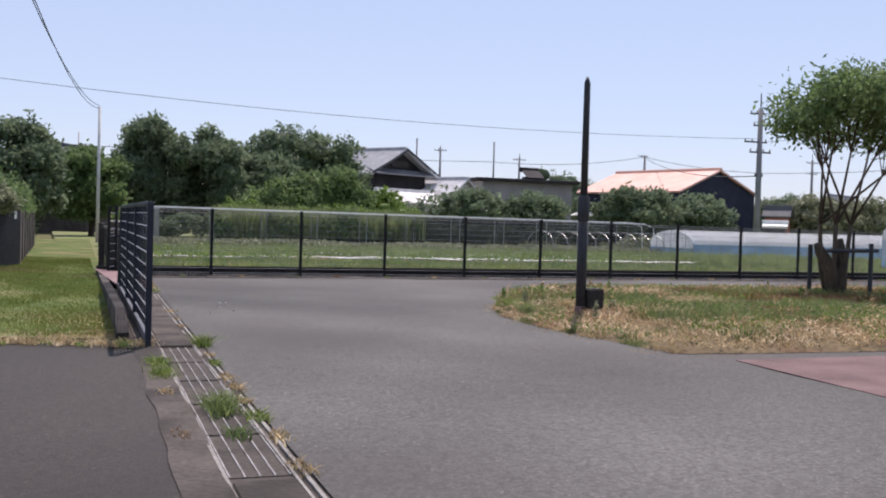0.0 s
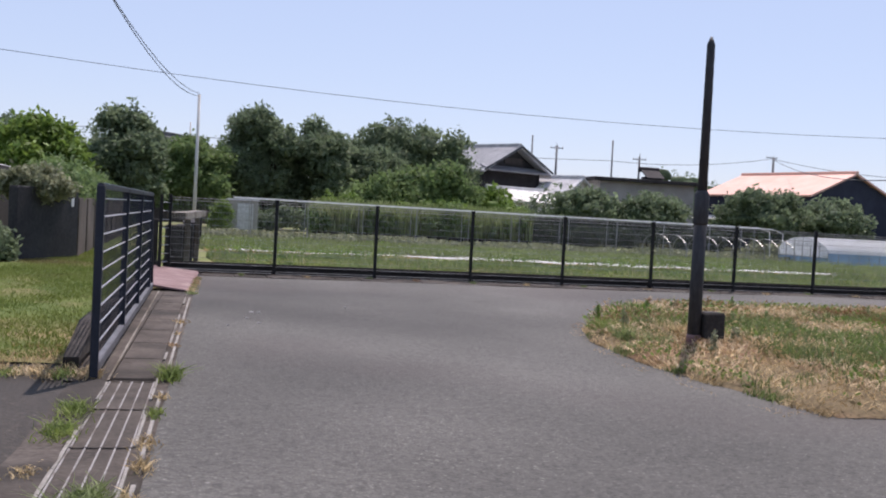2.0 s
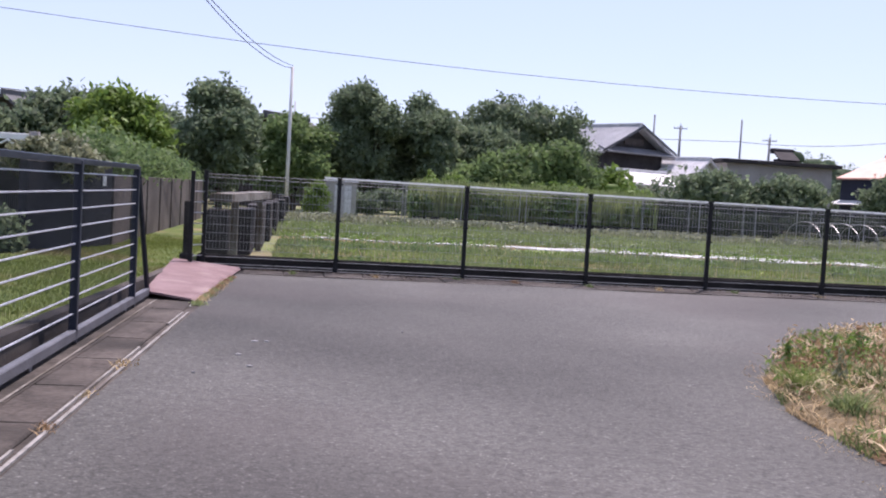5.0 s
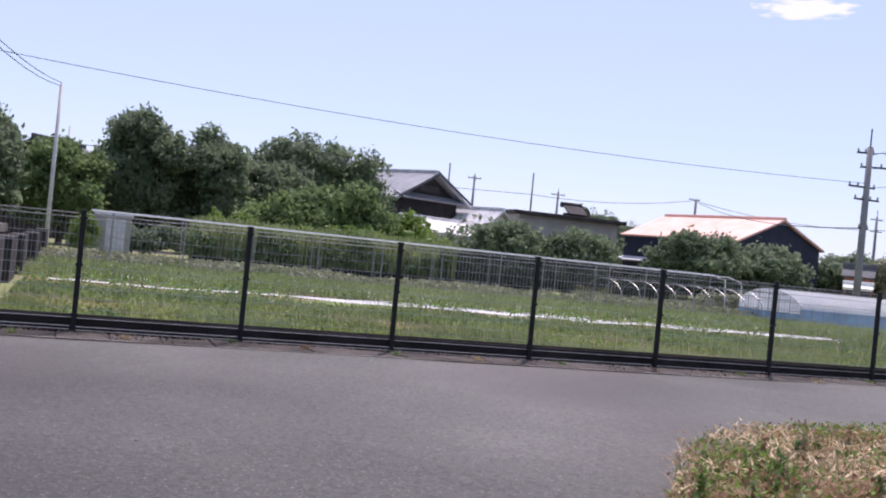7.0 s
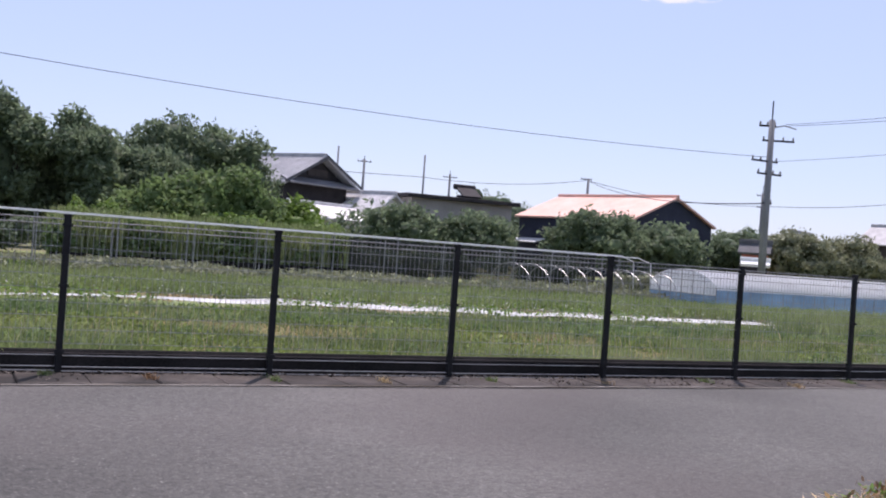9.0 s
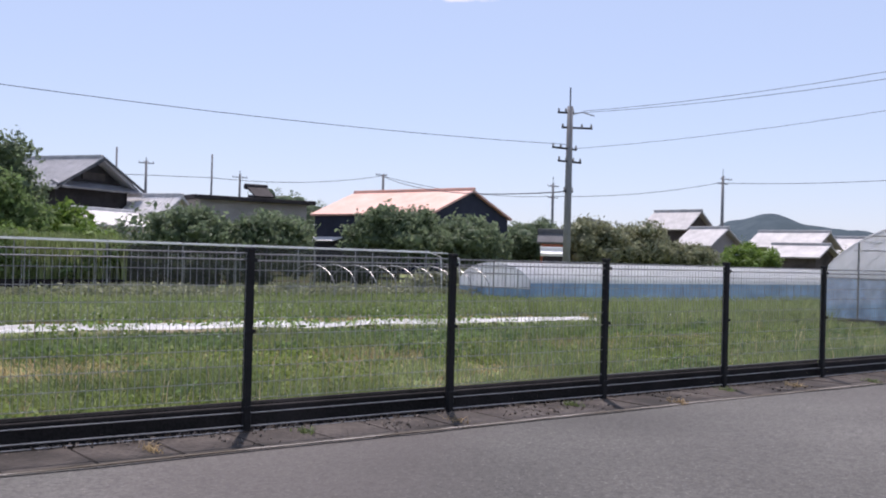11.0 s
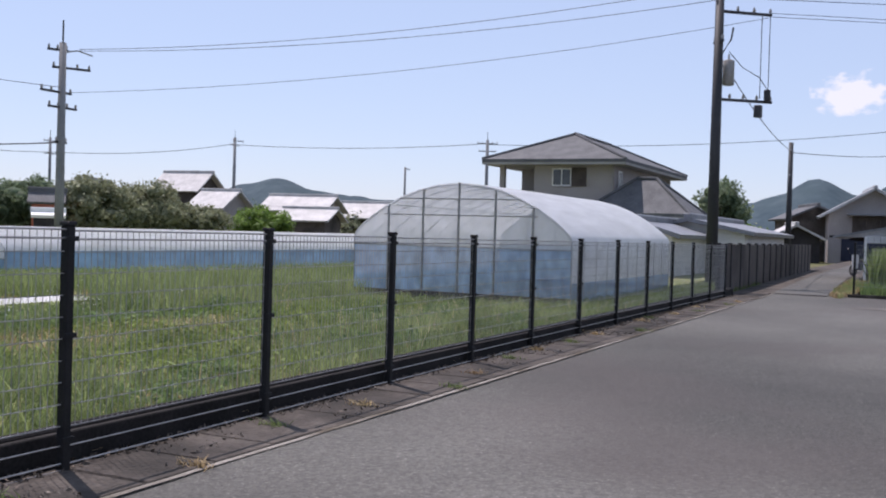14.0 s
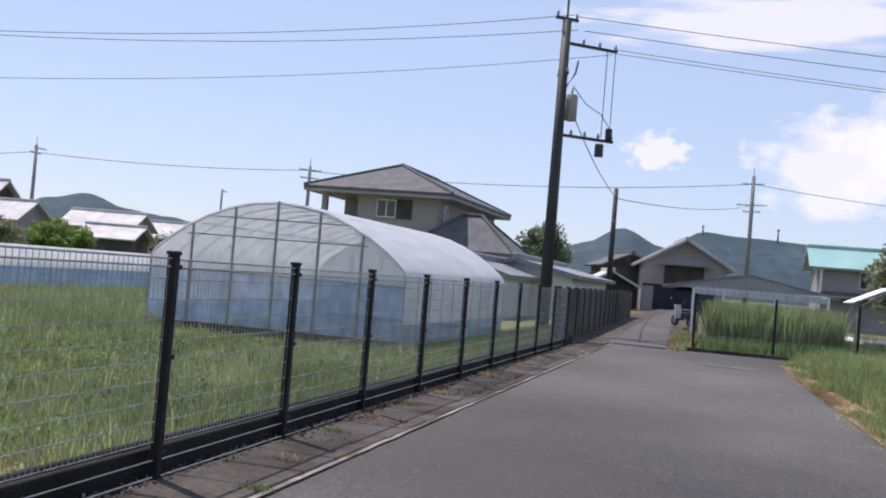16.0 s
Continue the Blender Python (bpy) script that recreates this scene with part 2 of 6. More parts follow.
M["pole_pale"] = mat("pole_pale", (0.42, 0.42, 0.41), (0.6, 0.6, 0.58), 2, 0.6, 0.1, 40)
M["cable"] = mat("cable", (0.03, 0.03, 0.033), (0.06, 0.06, 0.066), 3, 0.6, 0, 20)
M["roof_tile"] = mat("roof_tile", (0.13, 0.135, 0.145), (0.25, 0.255, 0.27), 1.2, 0.45, 0.3, 12, sheen=0.5)
M["roof_salmon"] = mat("roof_salmon", (0.66, 0.36, 0.27), (0.8, 0.5, 0.41), 0.5, 0.6, 0.1, 8, sheen=0.3)
M["roof_slate"] = mat("roof_slate", (0.075, 0.078, 0.083), (0.135, 0.138, 0.143), 1.2, 0.75, 0.3, 12, sheen=0.2)
# grey tile made paler: the bright sheen of the slopes is in the colour
M["roof_sunlit"] = mat("roof_sunlit", (0.27, 0.275, 0.28), (0.46, 0.46, 0.465), 1.0, 0.4, 0.3, 10, sheen=0.5)
M["shutter_brown"] = mat("shutter_brown", (0.045, 0.036, 0.032), (0.09, 0.075, 0.068), 1.5, 0.8, 0.2, 14)
M["hay"] = mat("hay", (0.42, 0.32, 0.19), (0.72, 0.58, 0.38), 1.2, 0.8, 0, 8, island=0.4, translucent=0.2)
M["red_soil"] = mat("red_soil", (0.16, 0.075, 0.035), (0.3, 0.15, 0.075), 2.0, 0.95, 0.8, 20)
M["roof_white"] = mat("roof_white", (0.44, 0.435, 0.43), (0.7, 0.69, 0.68), 0.9, 0.45, 0.3, 10, sheen=0.5)
# sun glare on grey tiles is put into this pale base colour
M["roof_pale_glare"] = mat("roof_pale_glare", (0.34, 0.335, 0.33), (0.54, 0.53, 0.52), 0.9, 0.65, 0.3, 10)
M["roof_teal"] = mat("roof_teal", (0.2, 0.37, 0.345), (0.28, 0.47, 0.44), 0.5, 0.4, 0.1, 8, sheen=0.5)
M["wall_navy"] = mat("wall_navy", (0.014, 0.018, 0.035), (0.03, 0.036, 0.06), 0.8, 0.7, 0.15, 14)
M["gutter_brown"] = mat("gutter_bed", (0.035, 0.029, 0.024), (0.085, 0.072, 0.06), 3, 0.9, 0.5, 30)
M["wall_slate"] = mat("wall_slate", (0.022, 0.022, 0.026), (0.05, 0.048, 0.05), 0.8, 0.8, 0.2, 14)
M["wall_dark"] = mat("wall_dark", (0.02, 0.018, 0.02), (0.05, 0.045, 0.045), 1, 0.85, 0.15, 14)
M["wall_beige"] = mat("wall_beige", (0.27, 0.248, 0.24), (0.355, 0.33, 0.32), 0.6, 0.85, 0.15, 14)
M["wall_grey"] = mat("wall_grey", (0.24, 0.235, 0.225), (0.36, 0.35, 0.34), 0.6, 0.85, 0.2, 14)
M["wall_white"] = mat("wall_white", (0.62, 0.61, 0.58), (0.78, 0.77, 0.75), 0.6, 0.85, 0.1, 14)
M["wall_brown"] = mat("wall_brown", (0.062, 0.05, 0.043), (0.135, 0.115, 0.1), 0.9, 0.9, 0.3, 20, spots=(0.045, 0.037, 0.032), spot_at=0.55)
M["block_dark"] = mat("block_dark", (0.02, 0.018, 0.017), (0.055, 0.05, 0.046), 2.2, 0.9, 0.4, 25)
M["glass_dark"] = mat("window_glass", (0.02, 0.025, 0.03), (0.05, 0.06, 0.07), 1.5, 0.08, 0, 10, sheen=0.6)
M["white_paint"] = mat("white_paint", (0.66, 0.66, 0.64), (0.8, 0.8, 0.78), 3, 0.6, 0.05, 30)
M["orange_tin"] = mat("orange_tin", (0.36, 0.1, 0.06), (0.5, 0.16, 0.09), 1, 0.5, 0.1, 12)
M["film_white"] = film("film_white", (0.93, 0.95, 0.97), 0.02, glow=0.62)
M["film_roof"] = film("film_roof", (0.8, 0.82, 0.84), 0.03, glow=0.4)
M["film_clear"] = film("film_clear", (0.82, 0.86, 0.9), 0.42, glow=0.5)
M["film_blue"] = film("film_blue", (0.42, 0.62, 0.9), 0.28, glow=0.42, vary=0.5)
M["film_skirt"] = film("film_skirt", (0.3, 0.48, 0.7), 0.12, glow=0.35, vary=0.6)
M["litter"] = mat("leaf_litter", (0.07, 0.05, 0.035), (0.22, 0.19, 0.16), 6, 0.9, 0, 20, island=0.4)
# distance haze is put into the colour: blue-grey in place of woodland green
M["hill"] = mat("hazed_hill", (0.026, 0.05, 0.066), (0.06, 0.09, 0.106), 0.014, 0.95, 0, 0.06, spots=(0.034, 0.06, 0.072), spot_at=0.5)


# ---- mesh helpers ----
class Shape:
    """Vertices and faces of one mesh."""

    def __init__(self):
        self.v, self.f = [], []

    def add(self, verts, faces):
        k = len(self.v)
        self.v += [tuple(p) for p in verts]
        self.f += [tuple(i + k for i in q) for q in faces]
        return self

    def box(self, x0, x1, y0, y1, z0, z1, c=0.0, turn=0.0):
        """A box with its upright and top edges cut by c; turn in degrees about its middle."""
        c = min(c, (x1 - x0) * 0.3, (y1 - y0) * 0.3, (z1 - z0) * 0.45)
        if c <= 0:
            vs = [(x, y, z) for z in (z0, z1) for x, y in ((x0, y0), (x1, y0), (x1, y1), (x0, y1))]
            fs = [(3, 2, 1, 0), (4, 5, 6, 7)] + [(i, (i + 1) % 4, (i + 1) % 4 + 4, i + 4) for i in range(4)]
        else:
            ring = lambda i: [(x0 + i + c, y0 + i), (x1 - i - c, y0 + i), (x1 - i, y0 + i + c), (x1 - i, y1 - i - c), (x1 - i - c, y1 - i), (x0 + i + c, y1 - i), (x0 + i, y1 - i - c), (x0 + i, y0 + i + c)]
            vs = [(x, y, z0) for x, y in ring(0)] + [(x, y, z1 - c) for x, y in ring(0)] + [(x, y, z1) for x, y in ring(c * 0.7)]
            fs = [tuple(range(7, -1, -1)), tuple(range(16, 24))]
            fs += [(i + 8 * k, (i + 1) % 8 + 8 * k, (i + 1) % 8 + 8 * k + 8, i + 8 * k + 8) for k in (0, 1) for i in range(8)]
        if turn:
            mx, my, ca, sa_ = (x0 + x1) / 2, (y0 + y1) / 2, math.cos(radians(turn)), math.sin(radians(turn))
            vs = [(mx + (x - mx) * ca - (y - my) * sa_, my + (x - mx) * sa_ + (y - my) * ca, z) for x, y, z in vs]
        return self.add(vs, fs)

    def tube(self, points, radii, n=6, caps=True):
        """A round bar through the points."""
        pts = [Vector(p) for p in points]
        if not isinstance(radii, (list, tuple)):
            radii = [radii] * len(pts)
        vs, fs = [], []
        for i, p in enumerate(pts):
            d = (pts[min(i + 1, len(pts) - 1)] - pts[max(i - 1, 0)]).normalized()
            a = d.cross(Vector((0, 0, 1)) if abs(d.z) < 0.9 else Vector((1, 0, 0))).normalized()
            b = d.cross(a)
            for k in range(n):
                w = 2 * math.pi * k / n
                vs.append(p + (a * math.cos(w) + b * math.sin(w)) * radii[i])
        for i in range(len(pts) - 1):
            fs += [(i * n + k, i * n + (k + 1) % n, (i + 1) * n + (k + 1) % n, (i + 1) * n + k) for k in range(n)]
        if caps:
            fs += [tuple(range(n - 1, -1, -1)), tuple(range((len(pts) - 1) * n, len(pts) * n))]
        return self.add(vs, fs)

    def prism(self, outline, z0, z1):
        k = len(outline)
        vs = [(x, y, z0) for x, y in outline] + [(x, y, z1) for x, y in outline]
        return self.add(vs, [tuple(range(k - 1, -1, -1)), tuple(range(k, 2 * k))] + [(i, (i + 1) % k, (i + 1) % k + k, i + k) for i in range(k)])

    def slab(self, quad, t):
        """A plate under four corners, t thick along its normal."""
        q = [Vector(p) for p in quad]
        nrm = (q[1] - q[0]).cross(q[3] - q[0]).normalized() * t
        return self.add([p - nrm for p in q] + q, [(3, 2, 1, 0), (4, 5, 6, 7)] + [(i, (i + 1) % 4, (i + 1) % 4 + 4, i + 4) for i in range(4)])

    def mesh(self, name, material, smooth=False):
        me = bpy.data.meshes.new(name)
        me.from_pydata(self.v, [], self.f)
        me.materials.append(material)
        if smooth:
            me.polygons.foreach_set("use_smooth", [True] * len(me.polygons))
        me.update()
        return me


def part(name, shape, material, parent, label="", kind="", at=None, turn=0.0, smooth=False):
    """One mesh object under a thing or a part; shape may be a mesh that others share."""
    me = shape if isinstance(shape, bpy.types.Mesh) else shape.mesh(name, material, smooth)
    ob = new(name, me)
    ob.parent = parent
    if at:
        ob.location = at
    if turn:
        ob.rotation_euler = (0, 0, radians(turn))
    return tagged(ob, label=label, kind=kind)


def thing(name, at, label, category, group="", turn=0.0, kind=""):
    ob = new(name)
    ob.empty_display_size = 0.1
    ob.location, ob.rotation_euler = at, (0, 0, radians(turn))
    return tagged(ob, label, category, group, kind)


def setting(name, shape, material, label, category, smooth=False):
    return tagged(new(name, shape.mesh(name, material, smooth)), label, category, kind="structure")


def fast_mesh(name, verts, quads, material):
    """A mesh from arrays of vertices and four-cornered faces."""
    me = bpy.data.meshes.new(name)
    v, q = np.asarray(verts, np.float32).reshape(-1, 3), np.asarray(quads, np.int32).reshape(-1, 4)
    me.vertices.add(len(v))
    me.vertices.foreach_set("co", v.ravel())
    me.loops.add(q.size)
    me.loops.foreach_set("vertex_index", q.ravel())
    me.polygons.add(len(q))
    me.polygons.foreach_set("loop_start", np.arange(0, q.size, 4, dtype=np.int32))
    me.materials.append(material)
    me.update(calc_edges=True)
    return me


def blades(points, low, high, width, seed, lean=0.35):
    """Curved grass blades, two faces each, standing on points of shape (n, 3)."""
    rng = np.random.default_rng(seed)
    n = len(points)
    ang, h = rng.uniform(0, 2 * np.pi, n), rng.uniform(low, high, n)
    side = np.stack([np.cos(ang), np.sin(ang), np.zeros(n)], 1)
    ben = rng.uniform(0, 2 * np.pi, n)
    off = np.stack([np.cos(ben), np.sin(ben), np.zeros(n)], 1) * (h * rng.uniform(0.1, 1, n) * lean * 2)[:, None]
    up = np.stack([np.zeros(n), np.zeros(n), h], 1)
    w = (width * rng.uniform(0.6, 1.3, n))[:, None] * side
    v = np.stack([points - w, points + w, points + up * 0.55 + off * 0.3 + w * 0.8, points + up * 0.55 + off * 0.3 - w * 0.8,
                  points + up * 0.95 + off + w * 0.15, points + up * 0.95 + off - w * 0.15], 1)
    k = np.arange(n)[:, None] * 6
    q = np.concatenate([k + np.array([0, 1, 2, 3]), k + np.array([3, 2, 4, 5])], 1).reshape(-1, 4)
    return v.reshape(-1, 3), q


def leaf_cloud(blobs, count, size, seed, shell=0.7, clump=0.0, spread=0.25):
    """Leaves scattered in tufts through ellipsoids (x, y, z, rx, ry, rz), thicker near their outside."""
    rng = np.random.default_rng(seed)
    vol = np.array([b[3] * b[4] * b[5] for b in blobs]) ** 0.7
    which = rng.choice(len(blobs), count, p=vol / vol.sum())
    b = np.array(blobs)[which]
    d = rng.normal(size=(count, 3))
    d /= np.linalg.norm(d, axis=1)[:, None]
    r = rng.uniform(shell ** 3, 1, count) ** (1 / 3)
    bump = 1 + 0.16 * np.sin(d[:, 0] * 7 + b[:, 0] * 3) * np.cos(d[:, 2] * 6 + b[:, 1] * 2) + 0.12 * np.sin(d[:, 1] * 11 + b[:, 2])
    c = b[:, :3] + d * b[:, 3:] * (r * bump)[:, None]
    if clump:
        tufts = max(8, int(count / clump))
        seeds = c[rng.integers(0, count, tufts)]
        c = seeds[rng.integers(0, tufts, count)] + rng.normal(size=(count, 3)) * spread
    a = rng.normal(size=(count, 3)) * 0.7 + d * 0.9 + np.array([0, 0, 0.5])
    a /= np.linalg.norm(a, axis=1)[:, None]
    t = np.cross(a, rng.normal(size=(count, 3)))
    t /= np.linalg.norm(t, axis=1)[:, None] + 1e-9
    u = np.cross(a, t)
    s = (size * rng.uniform(0.55, 1.35, count))[:, None]
    v = np.stack([c - t * s, c + u * s * 0.45 + a * s * 0.12, c + t * s, c - u * s * 0.45 + a * s * 0.12], 1).reshape(-1, 3)
    q = (np.arange(count)[:, None] * 4 + np.arange(4)).reshape(-1, 4)
    return v, q


def tree(at, blobs, material, count, size, label, name="tree", trunk=0.16, fork=1.2, stems=1, group="", seed=1, clump=28, spread=0.3, category="tree", core=0.0):
    """A tapered trunk with limbs into each blob of the crown, and a crown of leaves. Blobs are local to the foot."""
    root = thing(name, at, label, category, group)
    rng = random.Random(seed)
    wood = Shape()
    for s in range(stems):
        w = 2 * math.pi * s / max(stems, 1)
        foot = Vector((0.14 * math.cos(w), 0.14 * math.sin(w), -0.1)) if stems > 1 else Vector((0, 0, -0.1))
        split = Vector((foot.x * 2.2 + rng.uniform(-.1, .1), foot.y * 2.2 + rng.uniform(-.1, .1), fork))
        wood.tube([foot, (foot + split) / 2 + Vector((rng.uniform(-.06, .06), rng.uniform(-.06, .06), 0)), split], [trunk, trunk * 0.8, trunk * 0.65], 8)
        for bx, by, bz, rx, ry, rz in blobs[s::stems][:9]:
            tip = Vector((bx, by, bz + rz * 0.3))
            mid = split.lerp(tip, 0.5) + Vector((rng.uniform(-.2, .2) * rx, rng.uniform(-.2, .2) * ry, 0.05))
            wood.tube([split, mid, tip], [trunk * 0.5, trunk * 0.32, trunk * 0.1], 6)
            for k in range(4):
                w2 = rng.uniform(0, 6.28)
                end = Vector((bx + rx * 0.75 * math.cos(w2), by + ry * 0.75 * math.sin(w2), bz + rz * rng.uniform(-.3, .6)))
                wood.tube([mid, mid.lerp(end, 0.5) + Vector((0, 0, 0.06)), end], [trunk * 0.22, trunk * 0.15, trunk * 0.05], 5)
    part("trunk", wood, M["bark"], root, smooth=True)
    v, q = leaf_cloud(blobs, count, size, seed, clump=clump, spread=spread)
    part("crown", fast_mesh("crown", v, q, material), None, root)
    if core:
        inner = Shape()
        for bx, by, bz, rx, ry, rz in blobs:
            vs = []
            for i in range(6):
                e = math.pi * (i / 5 - 0.5)
                for k in range(9):
                    a = 2 * math.pi * k / 9
                    d = Vector((math.cos(a) * math.cos(e), math.sin(a) * math.cos(e), math.sin(e)))
                    f = core * (1 + 0.3 * noise.noise(d * 2.2 + Vector((bx, by, bz))))
                    vs.append((bx + d.x * rx * f, by + d.y * ry * f, bz + d.z * rz * f))
            inner.add(vs, [(i * 9 + k, i * 9 + (k + 1) % 9, (i + 1) * 9 + (k + 1) % 9, (i + 1) * 9 + k) for i in range(5) for k in range(9)])
        part("inner_foliage", inner, material, root, smooth=True)
    return root


def scatter(outline, n, seed, z=0.0):
    """n points inside an outline of (x, y)."""
    rng = np.random.default_rng(seed)
    p = np.array(outline)
    got = np.zeros((0, 2))
    while len(got) < n:
        c = rng.uniform(p.min(0), p.max(0), (n, 2))
        ok = np.zeros(n, bool)
        for i in range(len(p)):
            a, b = p[i], p[i - 1]
            cross = ((a[1] > c[:, 1]) != (b[1] > c[:, 1])) & (c[:, 0] < (b[0] - a[0]) * (c[:, 1] - a[1]) / (b[1] - a[1] + 1e-12) + a[0])
            ok ^= cross
        got = np.concatenate([got, c[ok]])
    got = got[:n]
    return np.column_stack([got, np.full(n, z)])


# ---- ground ----
FIELD_Z = -0.08
edge = lambda y: 0.58 + 0.0395 * y             # the road's edge along the drain
gate_x = lambda y: -0.08 + 0.03 * y           # the line of the sliding gate


def sheet(outline_rows, z, wave=0.0, seed=0):
    """A gently uneven sheet from rows of points of equal length."""
    s = Shape()
    k = len(outline_rows[0])
    vs = [(x, y, z + wave * noise.noise((x * 0.7 + seed, y * 0.7, seed))) for row in outline_rows for x, y in row]
    return s.add(vs, [(i * k + j, i * k + j + 1, (i + 1) * k + j + 1, (i + 1) * k + j) for i in range(len(outline_rows) - 1) for j in range(k - 1)])


setting("ground", Shape().add([(-2500, -2500, -0.3), (2500, -2500, -0.3), (2500, 2500, -0.3), (-2500, 2500, -0.3)], [(0, 1, 2, 3)]), M["soil"], "flat ground of soil and low weeds to the horizon", "ground")
ys = [-45 + i for i in range(45)] + [-0.69]
setting("road", sheet([[(edge(y) + (37.2 - edge(y)) * j / 30, y) for j in range(31)] for y in ys], 0.0, 0.012), M["asphalt"], "worn grey asphalt road with pale patches", "road", True)
setting("road_lane", sheet([[(37.2 + 70 * i / 30, (-2.1 if k else -0.62) + (1.5 * (i / 30) + 0.2 * math.sin(i / 5)) + 0.0) for k in (1, 0)] for i in range(31)], -0.004), M["asphalt"], "narrow grey asphalt lane between walls", "road", True)
setting("lane_verge", Shape().add([(35.3, -2.75, -0.03), (37.3, -2.75, -0.03), (110, -1.6, -0.03), (110, 1.6, -0.03), (66, 1.6, -0.03), (35.3, 0.55, -0.03)], [(0, 1, 2, 3, 4, 5)]), M["gutter"], "stained verge beside the lane", "verge")
setting("lane_drain", Shape().box(37.0, 37.45, -2.1, -0.6, -0.05, 0.012), M["kerb_dark"], "dark drain cover across the lane", "drain cover")
setting("paint_line", Shape().add([(32.1, -3.0, 0.014), (32.25, -3.0, 0.014), (32.4, -4.1, 0.014), (32.25, -4.1, 0.014)], [(0, 1, 2, 3)]), M["pale_edge"], "short worn white line on the road", "road marking")
setting("field", sheet([[(-0.9 + 72 * j / 60, 0.17 + 54 * i / 45) for j in range(61)] for i in range(46)], FIELD_Z, 0.05, 3), M["field_soil"], "overgrown green vegetable field with bare patches", "field", True)
setting("lawn", sheet([[(-16 + (gate_x(y) - 0.18 + 16) * j / 24, y) for j in range(25)] for y in [-11.5 + 1.5 * i for i in range(28)]], 0.03, 0.05, 5), M["lawn"], "mown green lawn with dry straw-coloured patches", "lawn", True)
setting("driveway", sheet([[(-16 + (edge(y) - 0.64 + 16) * j / 20, y) for j in range(21)] for y in [-45 + 33.75 * i / 30 for i in range(31)]], 0.0, 0.015, 8), M["old_paving"], "dark weathered paving strewn with pale grit", "driveway", True)

# drain along the road: rims, lids and grating
for name, a, b, y0, y1, z in (("drain_rim", -0.048, -0.026, -45, -0.9, 0.004), ("drain_rim", -0.1, -0.083, -45, -4.4, 0.004), ("drain_rim", -0.452, -0.43, -45, -12.25, 0.004)):
    s = Shape()
    n_y = 90
    rim_rng = random.Random(int(-a * 1000))
    for i in range(n_y):
        if rim_rng.random() < 0.25:
            continue
        ya, yb = y0 + (y1 - y0) * i / n_y, y0 + (y1 - y0) * (i + 1) / n_y - 0.008
        s.add([(edge(ya) + a, ya, -0.1), (edge(ya) + b, ya, -0.1), (edge(yb) + b, yb, -0.1), (edge(yb) + a, yb, -0.1),
               (edge(ya) + a, ya, z), (edge(ya) + b, ya, z), (edge(yb) + b, yb, z), (edge(yb) + a, yb, z)],
              [(4, 5, 6, 7), (0, 1, 5, 4), (1, 2, 6, 5), (2, 3, 7, 6), (3, 0, 4, 7)])
    setting(name, s, M["pale_edge"], "weathered concrete rim of the roadside drain", "drain rim")
setting("drain_bed", Shape().add([(edge(-45) - 0.44, -45, -0.006), (edge(-45) - 0.1, -45, -0.006), (edge(-12.2) - 0.1, -12.2, -0.006), (edge(-12.2) - 0.44, -12.2, -0.006)], [(0, 1, 2, 3)]), M["gutter_brown"], "dark bed of the roadside drain", "drain")
setting("drain_verge", sheet([[(edge(y) + a + 0.05 * noise.noise((y * 1.3, a * 9, 1)), y) for a in (-0.68, -0.61, -0.54, -0.44)] for y in [-45 + 33.4 * i / 110 for i in range(111)]], 0.008, 0.012, 2), M["gutter"], "stained dirt strip beside the drain", "dirt strip", True)
setting("drain_shoulder", sheet([[(edge(y) + a, y) for a in (-0.5, -0.2, 0.03)] for y in [-45 + 44.3 * i / 110 for i in range(111)]], -0.012, 0.01, 4), M["gutter"], "stained concrete shoulder of the drain", "drain shoulder", True)
DRAIN_TURN = -math.degrees(math.atan(0.0395))


def drain_grating(y0, y1):
    root = thing("drain_grating", (edge(y0) - 0.265, y0, 0), "galvanised steel grating over the roadside drain", "grating", "gratings over the drain", turn=DRAIN_TURN)
    length = y1 - y0
    for k in range(5):
        x = -0.155 + 0.0775 * k
        part("bar", Shape().box(x - 0.0045, x + 0.0045, 0.01, length - 0.01, -0.03, 0.001), M["grating_bar"], root)
    for y in (length / 3, length * 2 / 3):
        part("cross_bar", Shape().box(-0.16, 0.16, y - 0.003, y + 0.003, -0.03, -0.008), M["kerb_dark"], root)
    part("end_plate", Shape().box(-0.162, 0.162, 0, 0.006, -0.03, -0.002), M["kerb_dark"], root)
    part("end_plate", Shape().box(-0.162, 0.162, length - 0.006, length, -0.03, -0.002), M["kerb_dark"], root)


for i in range(5):
    drain_grating(-17.5 + 1.05 * i, -17.5 + 1.05 * i + 1.04)
lid = Shape().box(-0.162, 0.162, 0, 0.985, -0.05, 0.012, 0.012).mesh("drain_lid", M["gutter"])
drain_cover = thing("drain_cover", (0, 0, 0), "row of brown-grey concrete drain lids", "drain cover", kind="structure")
for i in range(8):
    y = -12.2 + i
    part("lid", lid, None, drain_cover, at=(edge(y) - 0.265, y, 0), turn=DRAIN_TURN)
for i in range(6):
    y = -18.6 - i
    part("lid", lid, None, drain_cover, at=(edge(y) - 0.265, y, 0), turn=DRAIN_TURN)
setting("gate_apron", Shape().add([(gate_x(-12.3) - 0.2, -12.3, 0.008), (edge(-12.3) - 0.43, -12.3, 0.008), (edge(-4.2) - 0.43, -4.2, 0.008), (gate_x(-4.2) - 0.2, -4.2, 0.008)], [(0, 1, 2, 3)]), M["gutter"], "stained concrete apron under the gate", "apron")
